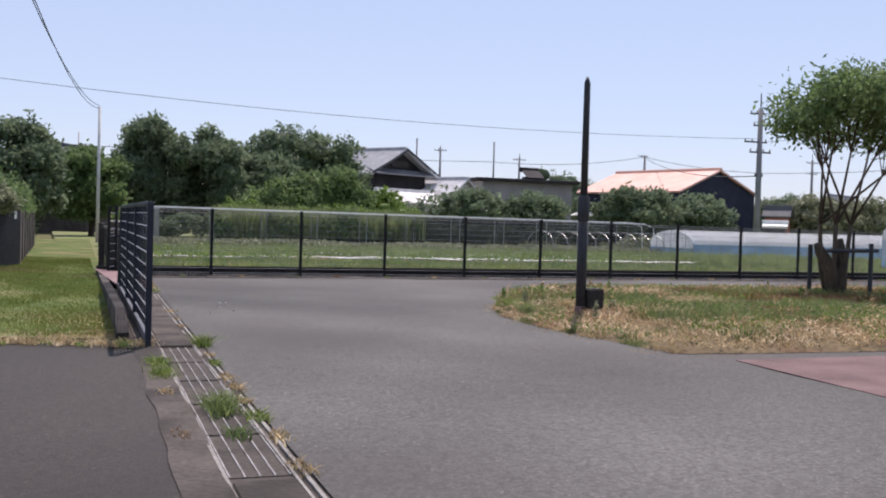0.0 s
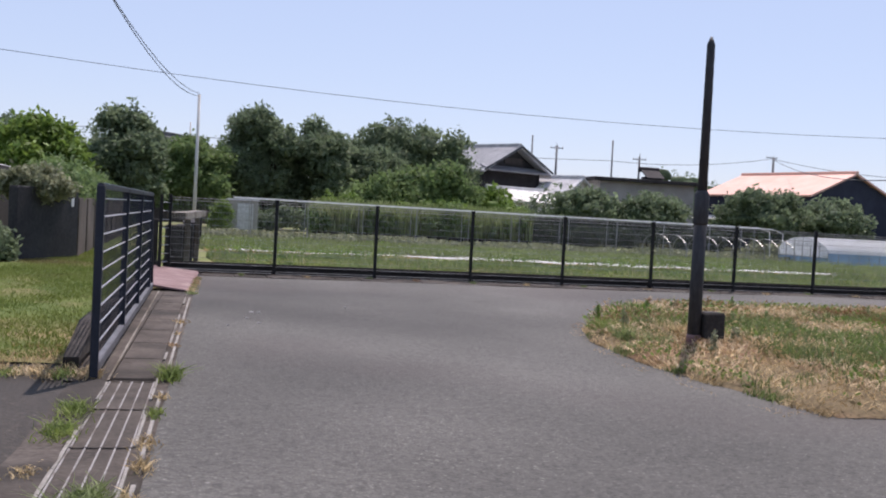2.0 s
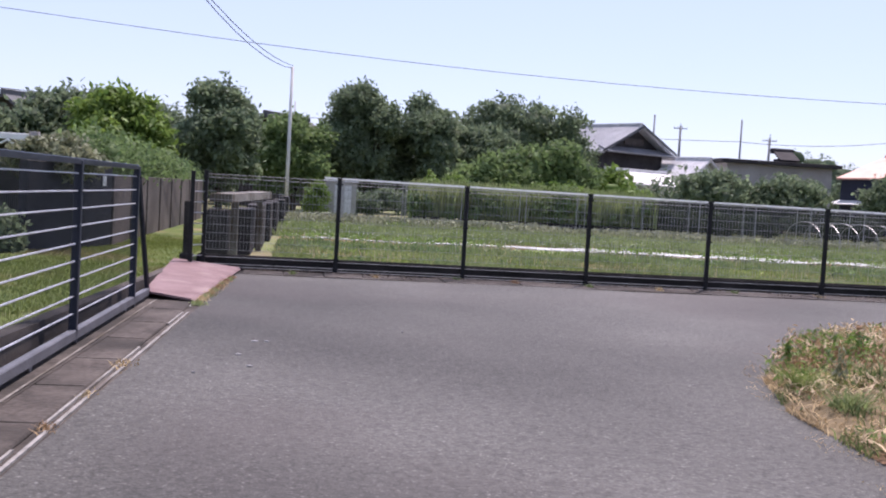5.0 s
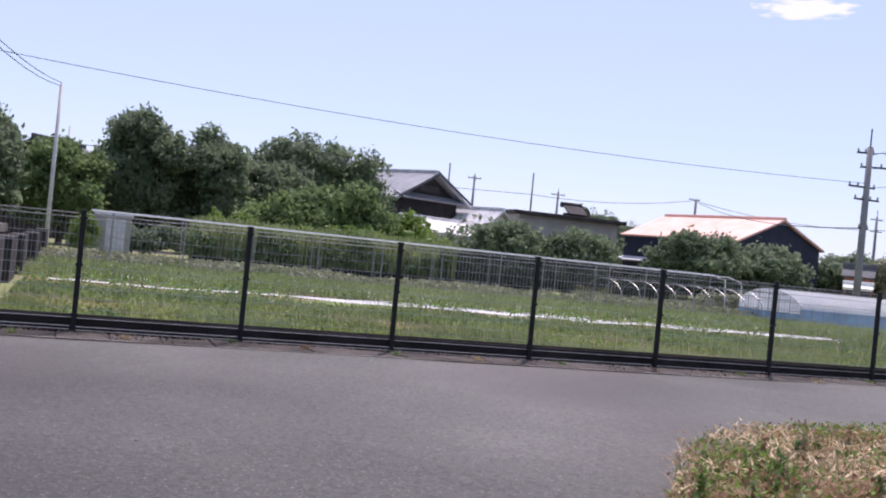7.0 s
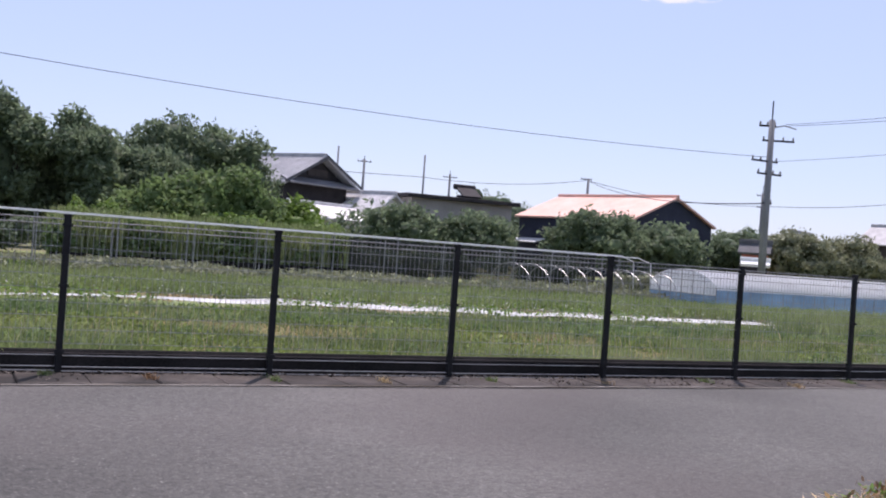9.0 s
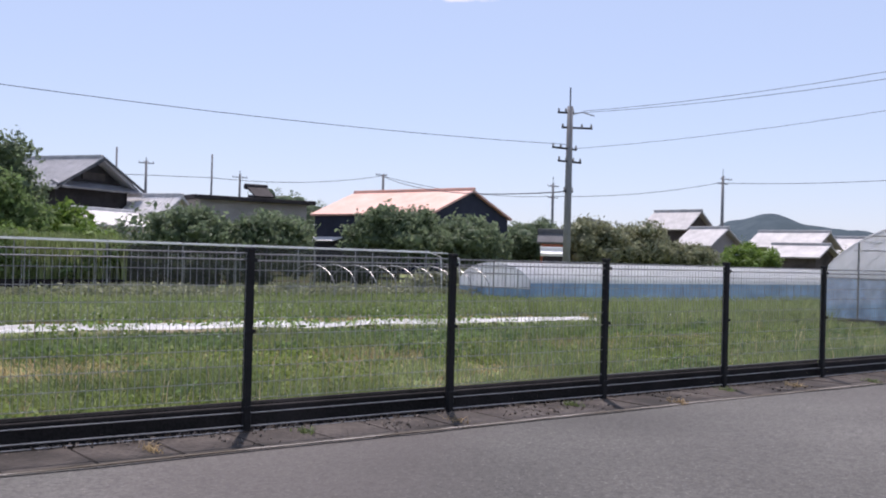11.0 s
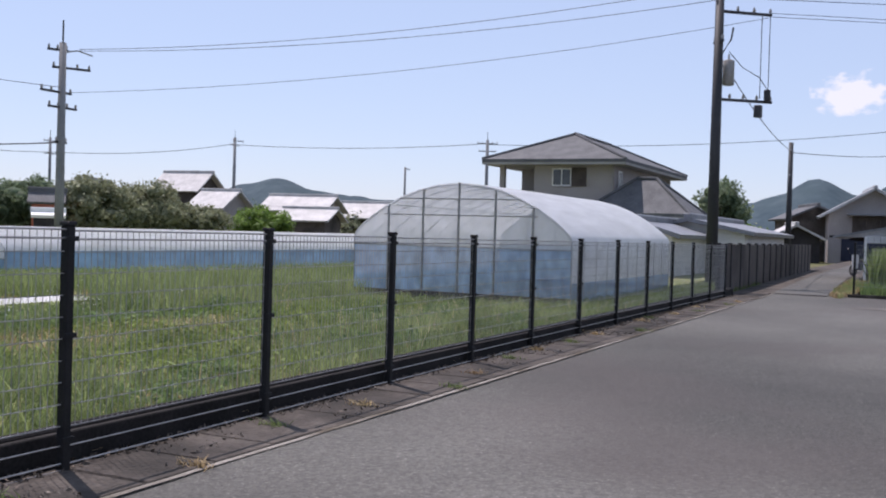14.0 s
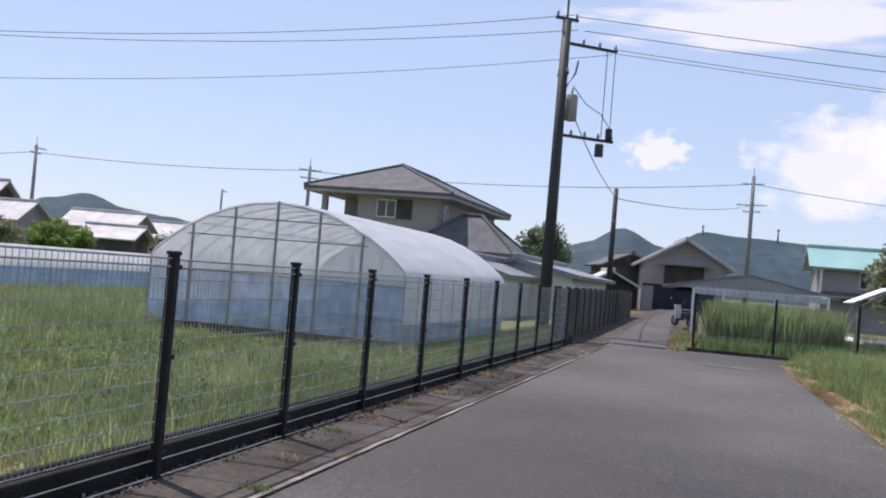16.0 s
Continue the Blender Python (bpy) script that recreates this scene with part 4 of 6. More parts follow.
def hip_roof(parent, x0, x1, y0, y1, z, rise, over, material, ridge_axis="y"):
    x0, x1, y0, y1 = x0 - over, x1 + over, y0 - over, y1 + over
    mx, my = (x0 + x1) / 2, (y0 + y1) / 2
    inset = min(x1 - x0, y1 - y0) / 2 * 0.96
    a, b = ((mx, y0 + inset), (mx, y1 - inset)) if ridge_axis == "y" else ((x0 + inset, my), (x1 - inset, my))
    lowz = z - rise * over / inset
    c = [(x0, y0), (x1, y0), (x1, y1), (x0, y1)]
    vs = [(p[0], p[1], lowz) for p in c] + [(a[0], a[1], z + rise), (b[0], b[1], z + rise)] + [(p[0], p[1], lowz - 0.2) for p in c]
    if ridge_axis == "y":
        top = [(0, 1, 4), (1, 2, 5, 4), (2, 3, 5), (3, 0, 4, 5)]
    else:
        top = [(0, 1, 5, 4), (1, 2, 5), (2, 3, 4, 5), (3, 0, 4)]
    r = part("roof", Shape().add(vs, top + [(i + 6, (i + 1) % 4 + 6, (i + 1) % 4, i) for i in range(4)] + [(9, 8, 7, 6)]), material, parent)
    caps = Shape().tube([(a[0], a[1], z + rise + 0.05), (b[0], b[1], z + rise + 0.05)], 0.13, 6)
    for i, p in enumerate(c):
        e = a if (p[1] < my if ridge_axis == "y" else p[0] < mx) else b
        caps.tube([(p[0], p[1], lowz + 0.03), (e[0], e[1], z + rise + 0.05)], 0.1, 6)
    part("ridge_cap", caps, material, r)
    part("fascia", Shape().box(x0 + .02, x1 - .02, y0 + .02, y1 - .02, lowz - 0.36, lowz - 0.2), M["wall_grey"], r)


# two-storey house beyond the large greenhouse
h2 = thing("house", (77, 17.5, 0), "beige two-storey house with a grey hipped roof", "house", "houses along the lane")
part("wall", Shape().box(-5, 11, -3.6, 1.9, 3.0, 6.75).box(-5, -0.8, 1.9, 4.4, 3.0, 4.3).box(-0.8, 11, 1.9, 4.4, 3.0, 6.75).box(-5, -4.65, 4.05, 4.4, 4.3, 6.75), M["wall_beige"], h2)
part("lower_storey", Shape().box(-6, 11, -6.6, 5.6, -0.3, 3.2), M["wall_beige"], h2)
hip_roof(h2, -5, 11, -3.5, 4.1, 6.85, 1.65, 1.15, M["roof_slate"], "x")
hip_roof(h2, -6.2, -1.5, -8.3, -2.6, 3.4, 1.9, 0.6, M["roof_slate"])
hip_roof(h2, -6, 11, -6.2, 5.6, 3.15, 0.9, 0.6, M["roof_slate"], "x")
window(h2, -5, -0.05, 4.75, 1.3, 1.15, "x", -1)
part("shutter", Shape().box(-5.1, -5.0, -1.75, -0.72, 4.72, 5.95, 0.02), M["shutter_brown"], h2, "dark brown sliding shutter box")
part("balcony_rail", Shape().box(-5.06, -4.94, 1.9, 4.05, 4.3, 4.42, 0.02), M["wall_grey"], h2)
part("downpipe", Shape().tube([(-5.08, -3.5, 3.0), (-5.08, -3.5, 6.5)], 0.05, 6), M["wall_grey"], h2)
window(h2, -3.6, -3.6, 4.6, 0.8, 1.2, "y", -1)
window(h2, 2, -3.6, 4.4, 1.8, 1.2, "y", -1)

# gabled house at the lane's end
h3 = gable_house((109.5, 0.4, 0), 9, 7.4, 4.3, 2.1, 188, M["wall_beige"], M["roof_sunlit"], "beige gabled house at the end of the lane", 0.8, group="houses along the lane", tiles=0.45)
part("shutter", Shape().box(4.5, 4.62, -1.75, 1.75, 2.35, 3.95, 0.02), M["shutter_brown"], h3, "dark brown closed shutters")
for k in range(4):
    part("shutter_rail", Shape().box(4.62, 4.66, -1.75 + 1.15 * k, -1.7 + 1.15 * k, 2.35, 3.95), M["wall_brown"], h3)
part("canopy", Shape().box(4.5, 5.5, -2.2, 2.2, 4.0, 4.12, 0.02), M["roof_tile"], h3)
part("eave_band", Shape().box(4.5, 4.56, -3.6, 3.6, 2.0, 2.2), M["wall_dark"], h3)
part("garage_door", Shape().box(4.5, 4.58, -2.6, 2.8, -0.1, 2.0), M["wall_navy"], h3, "dark blue-grey shutter")
gable_house((113, 6.0, 0), 7, 5, 3.9, 1.1, 198, M["wall_brown"], M["roof_slate"], "brown rear wing of the gabled house", 0.6, group="houses along the lane")
gable_house((103, 6.4, 0), 5, 4, 2.0, 1.0, 195, M["wall_dark"], M["roof_pale_glare"], "low dark shed beside the gabled house", 0.5, group="houses along the lane")
# house with a teal roof
h4 = gable_house((94, -13.6, 0), 6.4, 6, 4.6, 1.3, 90, M["wall_beige"], M["roof_teal"], "grey two-storey house with a pale teal roof", 0.7, group="houses along the lane")
window(h4, -0.6, 3, 2.9, 1.8, 1.3, "y", 1)
part("drainpipe", Shape().tube([(3.0, 3.1, 0), (3.0, 3.1, 4.6)], 0.11, 8), M["white_paint"], h4)
part("porch_roof", Shape().slab([(-3.4, 4.4, 2.2), (3.0, 4.4, 2.2), (3.0, 3.0, 2.6), (-3.4, 3.0, 2.6)][::-1], 0.12), M["roof_slate"], h4)
# white outbuildings behind the dark wall
ob1 = gable_house((62, 5.4, 0), 14, 5, 1.9, 0.5, 0, M["wall_white"], M["roof_tile"], "white low outbuilding behind the dark wall", 0.5, group="houses along the lane")
gable_house((52, 6.2, 0), 7, 3, 1.7, 0.45, 0, M["wall_white"], M["roof_tile"], "small white shed with a grey roof", 0.4, group="houses along the lane", name="shed")

# old farmhouse and annexes
h1 = gable_house((29.5, 78.5, 0), 9, 8.2, 6.3, 2.2, -60, M["wall_dark"], M["roof_sunlit"], "old dark farmhouse with a tiled gable roof", 0.9, tiles=0.4)
part("gable_lattice", Shape().box(4.5, 4.58, -1.3, 1.3, 6.75, 7.35), M["shutter_brown"], h1, "dark wooden gable lattice")
for sgn in (-1, 1):
    part("bargeboard", Shape().slab([(5.42, sgn * 5.0, 6.05), (5.52, sgn * 5.0, 6.05), (5.52, 0, 8.45), (5.42, 0, 8.45)], 0.2), M["roof_slate"], h1)
part("pent_roof", Shape().slab([(5.7, -4.6, 6.0), (5.7, 4.6, 6.0), (4.5, 4.6, 6.5), (4.5, -4.6, 6.5)], 0.15), M["roof_tile"], h1)
gable_house((36.8, 77, 0), 7, 5, 4.2, 1.6, -60, M["wall_white"], M["roof_white"], "white annex with a pale tiled roof", 0.6, tiles=0.4)
gable_house((31.2, 71.5, 0), 7, 4, 3.3, 0.9, 30, M["wall_white"], M["roof_white"], "low white annex in front of the farmhouse", 0.6, tiles=0.4)
# flat concrete building with a tank
cb = thing("flat_building", (46.5, 79, 0), "grey concrete building with a flat roof", "building", "houses beyond the field")
part("wall", Shape().box(-5.2, 5.4, -3.5, 3.5, -0.3, 5.8), M["wall_grey"], cb)
part("roof", Shape().box(-6, 6, -4.2, 4.2, 5.8, 6.15, 0.05), M["wall_dark"], cb)
tank = part("water_heater", Shape().slab([(0.3, -3, 6.4), (2.3, -3, 6.4), (2.3, -1.4, 7.3), (0.3, -1.4, 7.3)], 0.12), M["wall_dark"], cb, "dark solar water heater on the roof")
part("drum", Shape().tube([(0.2, -1.2, 7.3), (2.4, -1.2, 7.3)], 0.28, 10), M["wall_dark"], tank)
part("leg", Shape().box(0.4, 2.2, -2.6, -1.4, 6.15, 6.5), M["wall_dark"], tank)
# barn with a salmon roof
barn = gable_house((63.2, 74.6, 0), 15, 11.8, 5.3, 2.35, -77, M["wall_navy"], M["roof_salmon"], "dark navy barn with a faded salmon roof", 0.35, name="barn")
part("pent_roof", Shape().slab([(-7.5, -7.4, 2.6), (-3.5, -7.4, 2.6), (-3.5, -5.5, 3.1), (-7.5, -5.5, 3.1)], 0.1), M["white_paint"], barn)
# small sheds
cs = thing("shed", (3.5, 34.2, FIELD_Z), "grey metal storage shed in the field", "shed")
part("body", Shape().box(-0.75, 0.75, -0.8, 0.8, 0, 1.68, 0.02), M["wall_grey"], cs)
part("roof", Shape().box(-0.82, 0.82, -0.88, 0.88, 1.68, 1.76, 0.02), M["gate_bar"], cs)
part("door", Shape().box(-0.3, 0.5, -0.83, -0.8, 0.05, 1.55), M["gate_bar"], cs)
gable_house((54.4, 45.0, 0), 1.7, 1.5, 2.7, 0.55, -48, M["orange_tin"], M["roof_slate"], "small shed with dull orange tin walls", 0.25, name="shed")
gable_house((52.2, 42.6, 0), 1.6, 1.2, 1.75, 0.2, -42, M["wall_dark"], M["white_paint"], "small white-roofed shed behind bushes", 0.15, name="shed")
# houses in the middle distance
# dark brown walls carry the shade of the gable end in their colour
gable_house((113, 82.3, 0), 6, 5.5, 6.2, 2.0, 95, M["shutter_brown"], M["roof_pale_glare"], "distant house, tiled roof coloured pale for glare, walls dark for gable shade", 0.8)
gable_house((106, 71.6, 0), 4, 5.4, 3.9, 1.7, 92, M["wall_beige"], M["roof_pale_glare"], "distant small white-walled house with a tiled roof", 0.8)
gable_house((114, 65.2, 0), 7.6, 5.5, 3.9, 1.5, 98, M["wall_beige"], M["roof_pale_glare"], "distant long house with a roof coloured pale for sun glare", 0.8)
gable_house((107, 59.6, 0), 5.6, 4.5, 2.6, 1.1, 98, M["wall_brown"], M["roof_pale_glare"], "distant low outbuilding with a tiled roof", 0.7)
gable_house((128, 64, 0), 8, 6, 3.4, 1.7, 100, M["wall_brown"], M["roof_pale_glare"], "distant brown house with a tiled roof", 0.8)
gable_house((80, 66, 0), 6, 5, 3.8, 1.5, 30, M["wall_brown"], M["roof_tile"], "brown house partly hidden by bushes", 0.7, tiles=0.6)
gable_house((-13.5, 47, 0), 5, 4, 4.3, 1.2, 60, M["wall_brown"], M["roof_slate"], "house roof among the trees", 0.6)
gable_house((0.5, 60, 0), 5, 5, 4.9, 1.3, 60, M["wall_brown"], M["roof_slate"], "dark house roof behind the trees", 0.6)

# ---- walls ----
dark_wall = thing("board_wall", (35.4, 0.5, 0), "dark brown panel wall beside the lane", "wall", turn=1.4)
wp = Shape().box(0.02, 1.96, -0.04, 0.04, -0.1, 1.34, 0.01).mesh("panel", M["wall_brown"])
wpost = Shape().box(-0.05, 0.05, -0.07, 0.05, -0.1, 1.38, 0.01).mesh("post", M["wall_dark"])
for k in range(16):
    part("panel", wp, None, dark_wall, at=(1.98 * k, 0, 0))
    part("post", wpost, None, dark_wall, at=(1.98 * k, 0, 0))
garden_wall = thing("garden_wall", (-2.0, 3.6, 0), "brown concrete panel wall with a hedge behind", "wall", turn=0)
gp = Shape().box(-0.06, 0.06, 0.004, 1.976, -0.1, 1.32, 0.015).mesh("panel", M["wall_brown"])
for k in range(8):
    part("panel", gp, None, garden_wall, at=(0.02 * k * 1.4, 1.98 * k, 0))
pier = part("pier", Shape().box(-2.2, 0.02, -0.1, 0.1, -0.1, 1.5, 0.02), M["wall_slate"], garden_wall, "dark slate-coloured entrance wall", at=(-0.04, -0.12, 0), turn=64)
part("name_plate", Shape().box(-0.28, -0.18, -0.112, -0.1, 1.12, 1.3), M["white_paint"], pier, "small white plate")
block_pier = thing("block_pier", (-3.9, -2, 0), "tall grey concrete block pier with ivy", "pier")
for k in range(14):
    part("block", Shape().box(-0.32, 0.12, -0.15, 0.15, k * 0.2 + 0.004, k * 0.2 + 0.196, 0.008), M["pole_pale"], block_pier)
part("capstone", Shape().box(-0.36, 0.16, -0.19, 0.19, 2.8, 2.9, 0.02), M["concrete"], block_pier)
part("low_wall", Shape().box(0.125, 0.45, -0.12, 0.12, 0, 1.15, 0.015), M["wall_brown"], block_pier)
carport = thing("carport", (-5.4, 9, 0), "old carport with a white roof edge and dark interior", "carport")
part("roof", Shape().box(-2.2, 0.75, -0.6, 3.5, 2.0, 2.14, 0.02), M["white_paint"], carport)
part("back_wall", Shape().box(-2.2, 0.9, 3.4, 3.5, 0, 2.0), M["wall_grey"], carport)
for k in range(7):
    part("roof_edge", Shape().tube([(-2.1 + 0.4 * k, -0.62, 1.98), (-1.9 + 0.4 * k, -0.62, 1.86), (-1.7 + 0.4 * k, -0.62, 1.98)], 0.03, 6), M["white_paint"], carport)
part("pillar", Shape().box(0.75, 0.95, -0.6, -0.4, 0, 2.2, 0.01), M["wall_beige"], carport)
part("side_wall", Shape().box(0.8, 0.9, -0.39, 3.4, 0, 2.1), M["wall_dark"], carport)
part("side_wall", Shape().box(-2.2, -2.1, -0.5, 3.4, 0, 2.0), M["wall_dark"], carport)
# low block piers with a concrete beam, running back from the corner
low_wall = thing("low_block_wall", (0.05, 1.4, 0), "row of dark block piers under a pale concrete beam", "wall")
for k, (x, y, h) in enumerate(((0, 0, 0.86), (0.25, 3.0, 0.8), (0.4, 5.2, 0.85), (0.5, 8, 0.85), (0.6, 11, 0.85), (0.75, 15, 0.85), (0.85, 20, 0.9))):
    part("pier", Shape().box(x - 0.14, x + 0.22, y, y + (0.6 if k == 0 else 2.2), -0.1, h, 0.02), M["block_dark"], low_wall)
part("beam", Shape().slab([(-0.12, 0.2, 1.12), (0.25, 0.2, 1.12), (0.8, 4.6, 1.16), (0.5, 4.6, 1.16)], 0.14), M["concrete"], low_wall, "pale concrete beam")
part("post", Shape().box(0.24, 0.36, 0.3, 0.42, -0.1, 1.0, 0.01), M["concrete"], low_wall)
part("post", Shape().box(0.52, 0.64, 4.2, 4.3, -0.1, 1.03, 0.01), M["concrete"], low_wall)
corner_pier = thing("corner_pier", (-0.27, 0.3, 0), "short dark pillar by the fence corner", "pillar")
part("shaft", Shape().box(-0.06, 0.06, -0.06, 0.06, -0.1, 1.0, 0.01), M["block_dark"], corner_pier)
part("foot", Shape().box(-0.1, 0.1, -0.1, 0.1, -0.1, 0.2, 0.02), M["block_dark"], corner_pier)

# fence across the lane's side and carport roofs behind it
rf = thing("mesh_fence", (37.8, -2.75, 0), "dark mesh fence closing the verge by the lane", "fence", turn=-90)
for k in range(6):
    part("post", Shape().box(2 * k - 0.03, 2 * k + 0.03, -0.03, 0.03, -0.05, 1.5, 0.006), M["fence_paint"], rf)
    if k < 5:
        part("mesh_panel", panel_mesh, None, rf, at=(2 * k + 0.035, 0, 0))
setting("kerb_lane", Shape().box(37.6, 37.75, -13, -2.6, -0.1, 0.07, 0.01), M["gutter"], "dark kerb under the fence by the lane", "kerb")
cp = thing("open_shed", (52, -4.4, 0), "open shed with a pale corrugated front edge", "shed")
for sgn in (-1, 1):
    q = [(-2, sgn * 3.2, 1.75), (5, sgn * 3.2, 1.75), (5, 0, 2.4), (-2, 0, 2.4)]
    part("roof", Shape().slab(q if sgn < 0 else [q[1], q[0], q[3], q[2]], 0.08), M["roof_tile"], cp)
for k in range(20):
    y = -2.75 + 0.235 * k
    part("fascia_sheet", Shape().box(-2.06, -2.02, y, y + 0.225, 1.5, 1.78), M["film_white"], cp)
for y in (-2.8, -0.95, 0.9, 2.0):
    part("post", Shape().tube([(-2, y, -0.1), (-2, y, 1.75)], 0.05, 8), M["white_paint"], cp)
part("back_beam", Shape().box(4.9, 5, -3, 3, 1.6, 1.75), M["wall_dark"], cp)
part("gable_panel", Shape().add([(-1.96, -3.1, 1.72), (-1.96, 3.1, 1.72), (-1.96, 0, 2.32), (-1.9, -3.1, 1.72), (-1.9, 3.1, 1.72), (-1.9, 0, 2.32)], [(0, 2, 1), (3, 4, 5), (0, 1, 4, 3), (1, 2, 5, 4), (2, 0, 3, 5)]), M["wall_grey"], cp, "grey sheet closing the gable")


# things on the plot and beside the lane
junk = thing("sheeted_rack", (44.5, -7.2, 0), "low pipe rack covered with a sagging white plastic sheet", "rack")
part("sheet", sheet([[(-0.9 + 1.8 * i / 5 , -1.6 + 3.2 * j / 8) for j in range(9)] for i in range(6)], 0.48, 0.14, 6), M["white_paint"], junk, "dirty white plastic sheet", smooth=True)
for x in (-0.85, 0.85):
    for y in (-1.5, 0, 1.5):
        part("leg", Shape().tube([(x, y, -0.05), (x, y, 0.47)], 0.02, 6), M["steel"], junk)
    part("rail", Shape().tube([(x, -1.6, 0.42), (x, 1.6, 0.42)], 0.018, 6), M["steel"], junk)
part("brace", Shape().tube([(-0.9, 0.9, 0), (-0.9, 0.2, 0.45)], 0.03, 6), M["white_paint"], junk)
awning = thing("pipe_awning", (44, -8.3, 0), "small white-roofed awning on bent steel pipes", "awning")
for sgn in (-1, 1):
    q = [(-0.8, sgn * 1.1, 1.62), (1.6, sgn * 1.1, 1.62), (1.6, 0, 2.15), (-0.8, 0, 2.15)]
    part("roof", Shape().slab(q if sgn < 0 else [q[1], q[0], q[3], q[2]], 0.03), M["white_paint"], awning)
    for x in (-0.75, 1.5):
        part("pipe_post", Shape().tube([(x, sgn * 0.95, -0.05), (x, sgn * 0.95, 1.2), (x, sgn * 0.8, 1.55), (x, 0, 2.1)], 0.035, 6), M["steel"], awning)
scooter = thing("scooter", (57.5, -1.85, 0), "dark scooter parked beside the lane", "scooter", turn=35)
for x in (-0.6, 0.6):
    wheel = part("wheel", Shape().tube([(x, -0.05, 0.25), (x, 0.05, 0.25)], 0.25, 14), M["cable"], scooter)
    part("rim", Shape().tube([(x, -0.06, 0.25), (x, 0.06, 0.25)], 0.14, 12), M["steel"], wheel)
part("body", Shape().box(-0.75, 0.05, -0.15, 0.15, 0.35, 0.68, 0.08), M["wall_navy"], scooter)
part("footboard", Shape().box(0.05, 0.4, -0.14, 0.14, 0.28, 0.36, 0.02), M["wall_navy"], scooter)
part("leg_shield", Shape().slab([(0.38, -0.18, 0.3), (0.38, 0.18, 0.3), (0.5, 0.16, 0.95), (0.5, -0.16, 0.95)], 0.05), M["white_paint"], scooter, "pale front shield")
part("seat", Shape().box(-0.7, 0.0, -0.13, 0.13, 0.68, 0.78, 0.04), M["cable"], scooter)
part("handlebar", Shape().tube([(0.42, -0.32, 1.02), (0.46, 0, 0.98), (0.42, 0.32, 1.02)], 0.018, 6), M["cable"], scooter)
for sgn in (-1, 1):
    part("mirror", Shape().tube([(0.44, sgn * 0.3, 1.02), (0.44, sgn * 0.36, 1.2), (0.43, sgn * 0.4, 1.24)], [0.008, 0.03, 0.05], 6), M["cable"], scooter)
# masts take the hills' blue-grey, so haze is in their colour too
for x, y, z, h in ((1590, 25, 97, 11), (1590, -83, 94, 15)):
    mast = thing("radio_mast", (x, y, z - 12), "thin radio mast on the distant wooded hill", "radio mast", "radio masts")
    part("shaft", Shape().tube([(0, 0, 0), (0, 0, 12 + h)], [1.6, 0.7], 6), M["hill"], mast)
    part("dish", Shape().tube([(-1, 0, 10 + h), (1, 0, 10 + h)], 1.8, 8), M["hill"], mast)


# ---- poles and cables ----
def utility_pole(at, height, radius, material, arms, label, name="utility_pole", tip=0.9, group="utility poles", transformer=None, lean=(0, 0)):
    root = thing(name, at, label, "utility pole", group)
    part("shaft", Shape().tube([(0, 0, -0.3), (lean[0], lean[1], height)], [radius, radius * 0.7], 12), material, root, smooth=True)
    if tip:
        part("tip_rod", Shape().tube([(0, 0, height - 0.3), (0, 0, height + tip)], 0.035, 6), M["cable"], root)
    for z, a0, a1, turn in arms:
        ca, sa_ = math.cos(radians(turn)), math.sin(radians(turn))
        arm = part("crossarm", Shape().box(a0, a1, -0.04, 0.04, z - 0.045, z + 0.045, 0.01), M["cable"], root, turn=turn)
        k = max(2, int((a1 - a0) / 0.5))
        for j in range(k + 1):
            x = a0 + 0.06 + (a1 - a0 - 0.12) * j / k
            if abs(x) > 0.12:
                part("insulator", Shape().tube([(x, 0, z + 0.045), (x, 0, z + 0.1), (x, 0, z + 0.2)], [0.03, 0.055, 0.03], 8), M["wall_grey"], arm)
    if transformer:
        z, x, y = transformer
        t = part("transformer", Shape().tube([(x, y, z - 0.42), (x, y, z - 0.4), (x, y, z + 0.38), (x, y, z + 0.42)], [0.15, 0.19, 0.19, 0.14], 14), M["wall_grey"], root, "grey cylindrical transformer", smooth=True)
        part("bushing", Shape().tube([(x, y, z + 0.42), (x, y, z + 0.62)], [0.04, 0.025], 8), M["wall_grey"], t)
    return root


pole_a = utility_pole((41.9, 1.9, 0), 9.7, 0.2, M["pole_dark"], [(9.0, 0, 1.9, -52), (9.75, -0.4, 0.4, -52), (6.1, -0.1, 2.0, -52), (8.0, -0.3, 0.3, 40)], "tall dark utility pole with a transformer", transformer=(7.0, 0.28, -0.3))
for dx in (1.55, 1.85):
    c_, s_ = math.cos(radians(-52)), math.sin(radians(-52))
    part("drop_wire", Shape().tube([(dx * c_, dx * s_, 9.0), (dx * c_, dx * s_, 6.2)], 0.014, 5), M["cable"], pole_a)
part("switch_box", Shape().box(0.55, 0.85, -1.35, -1.1, 5.55, 5.95, 0.03), M["cable"], pole_a)
part("bracket", Shape().tube([(0.1, -0.1, 7.6), (0.3, -0.35, 8.1), (0.35, -0.4, 8.5)], 0.03, 6), M["cable"], pole_a)
part("cutout_switch", Shape().box(0.95, 1.15, -1.55, -1.35, 6.15, 6.5, 0.02), M["cable"], pole_a)
part("jumper", Shape().tube([(0.3, -0.3, 7.7), (0.6, -0.7, 7.2), (0.9, -1.2, 6.9), (1.05, -1.45, 6.5)], 0.014, 5), M["cable"], pole_a)
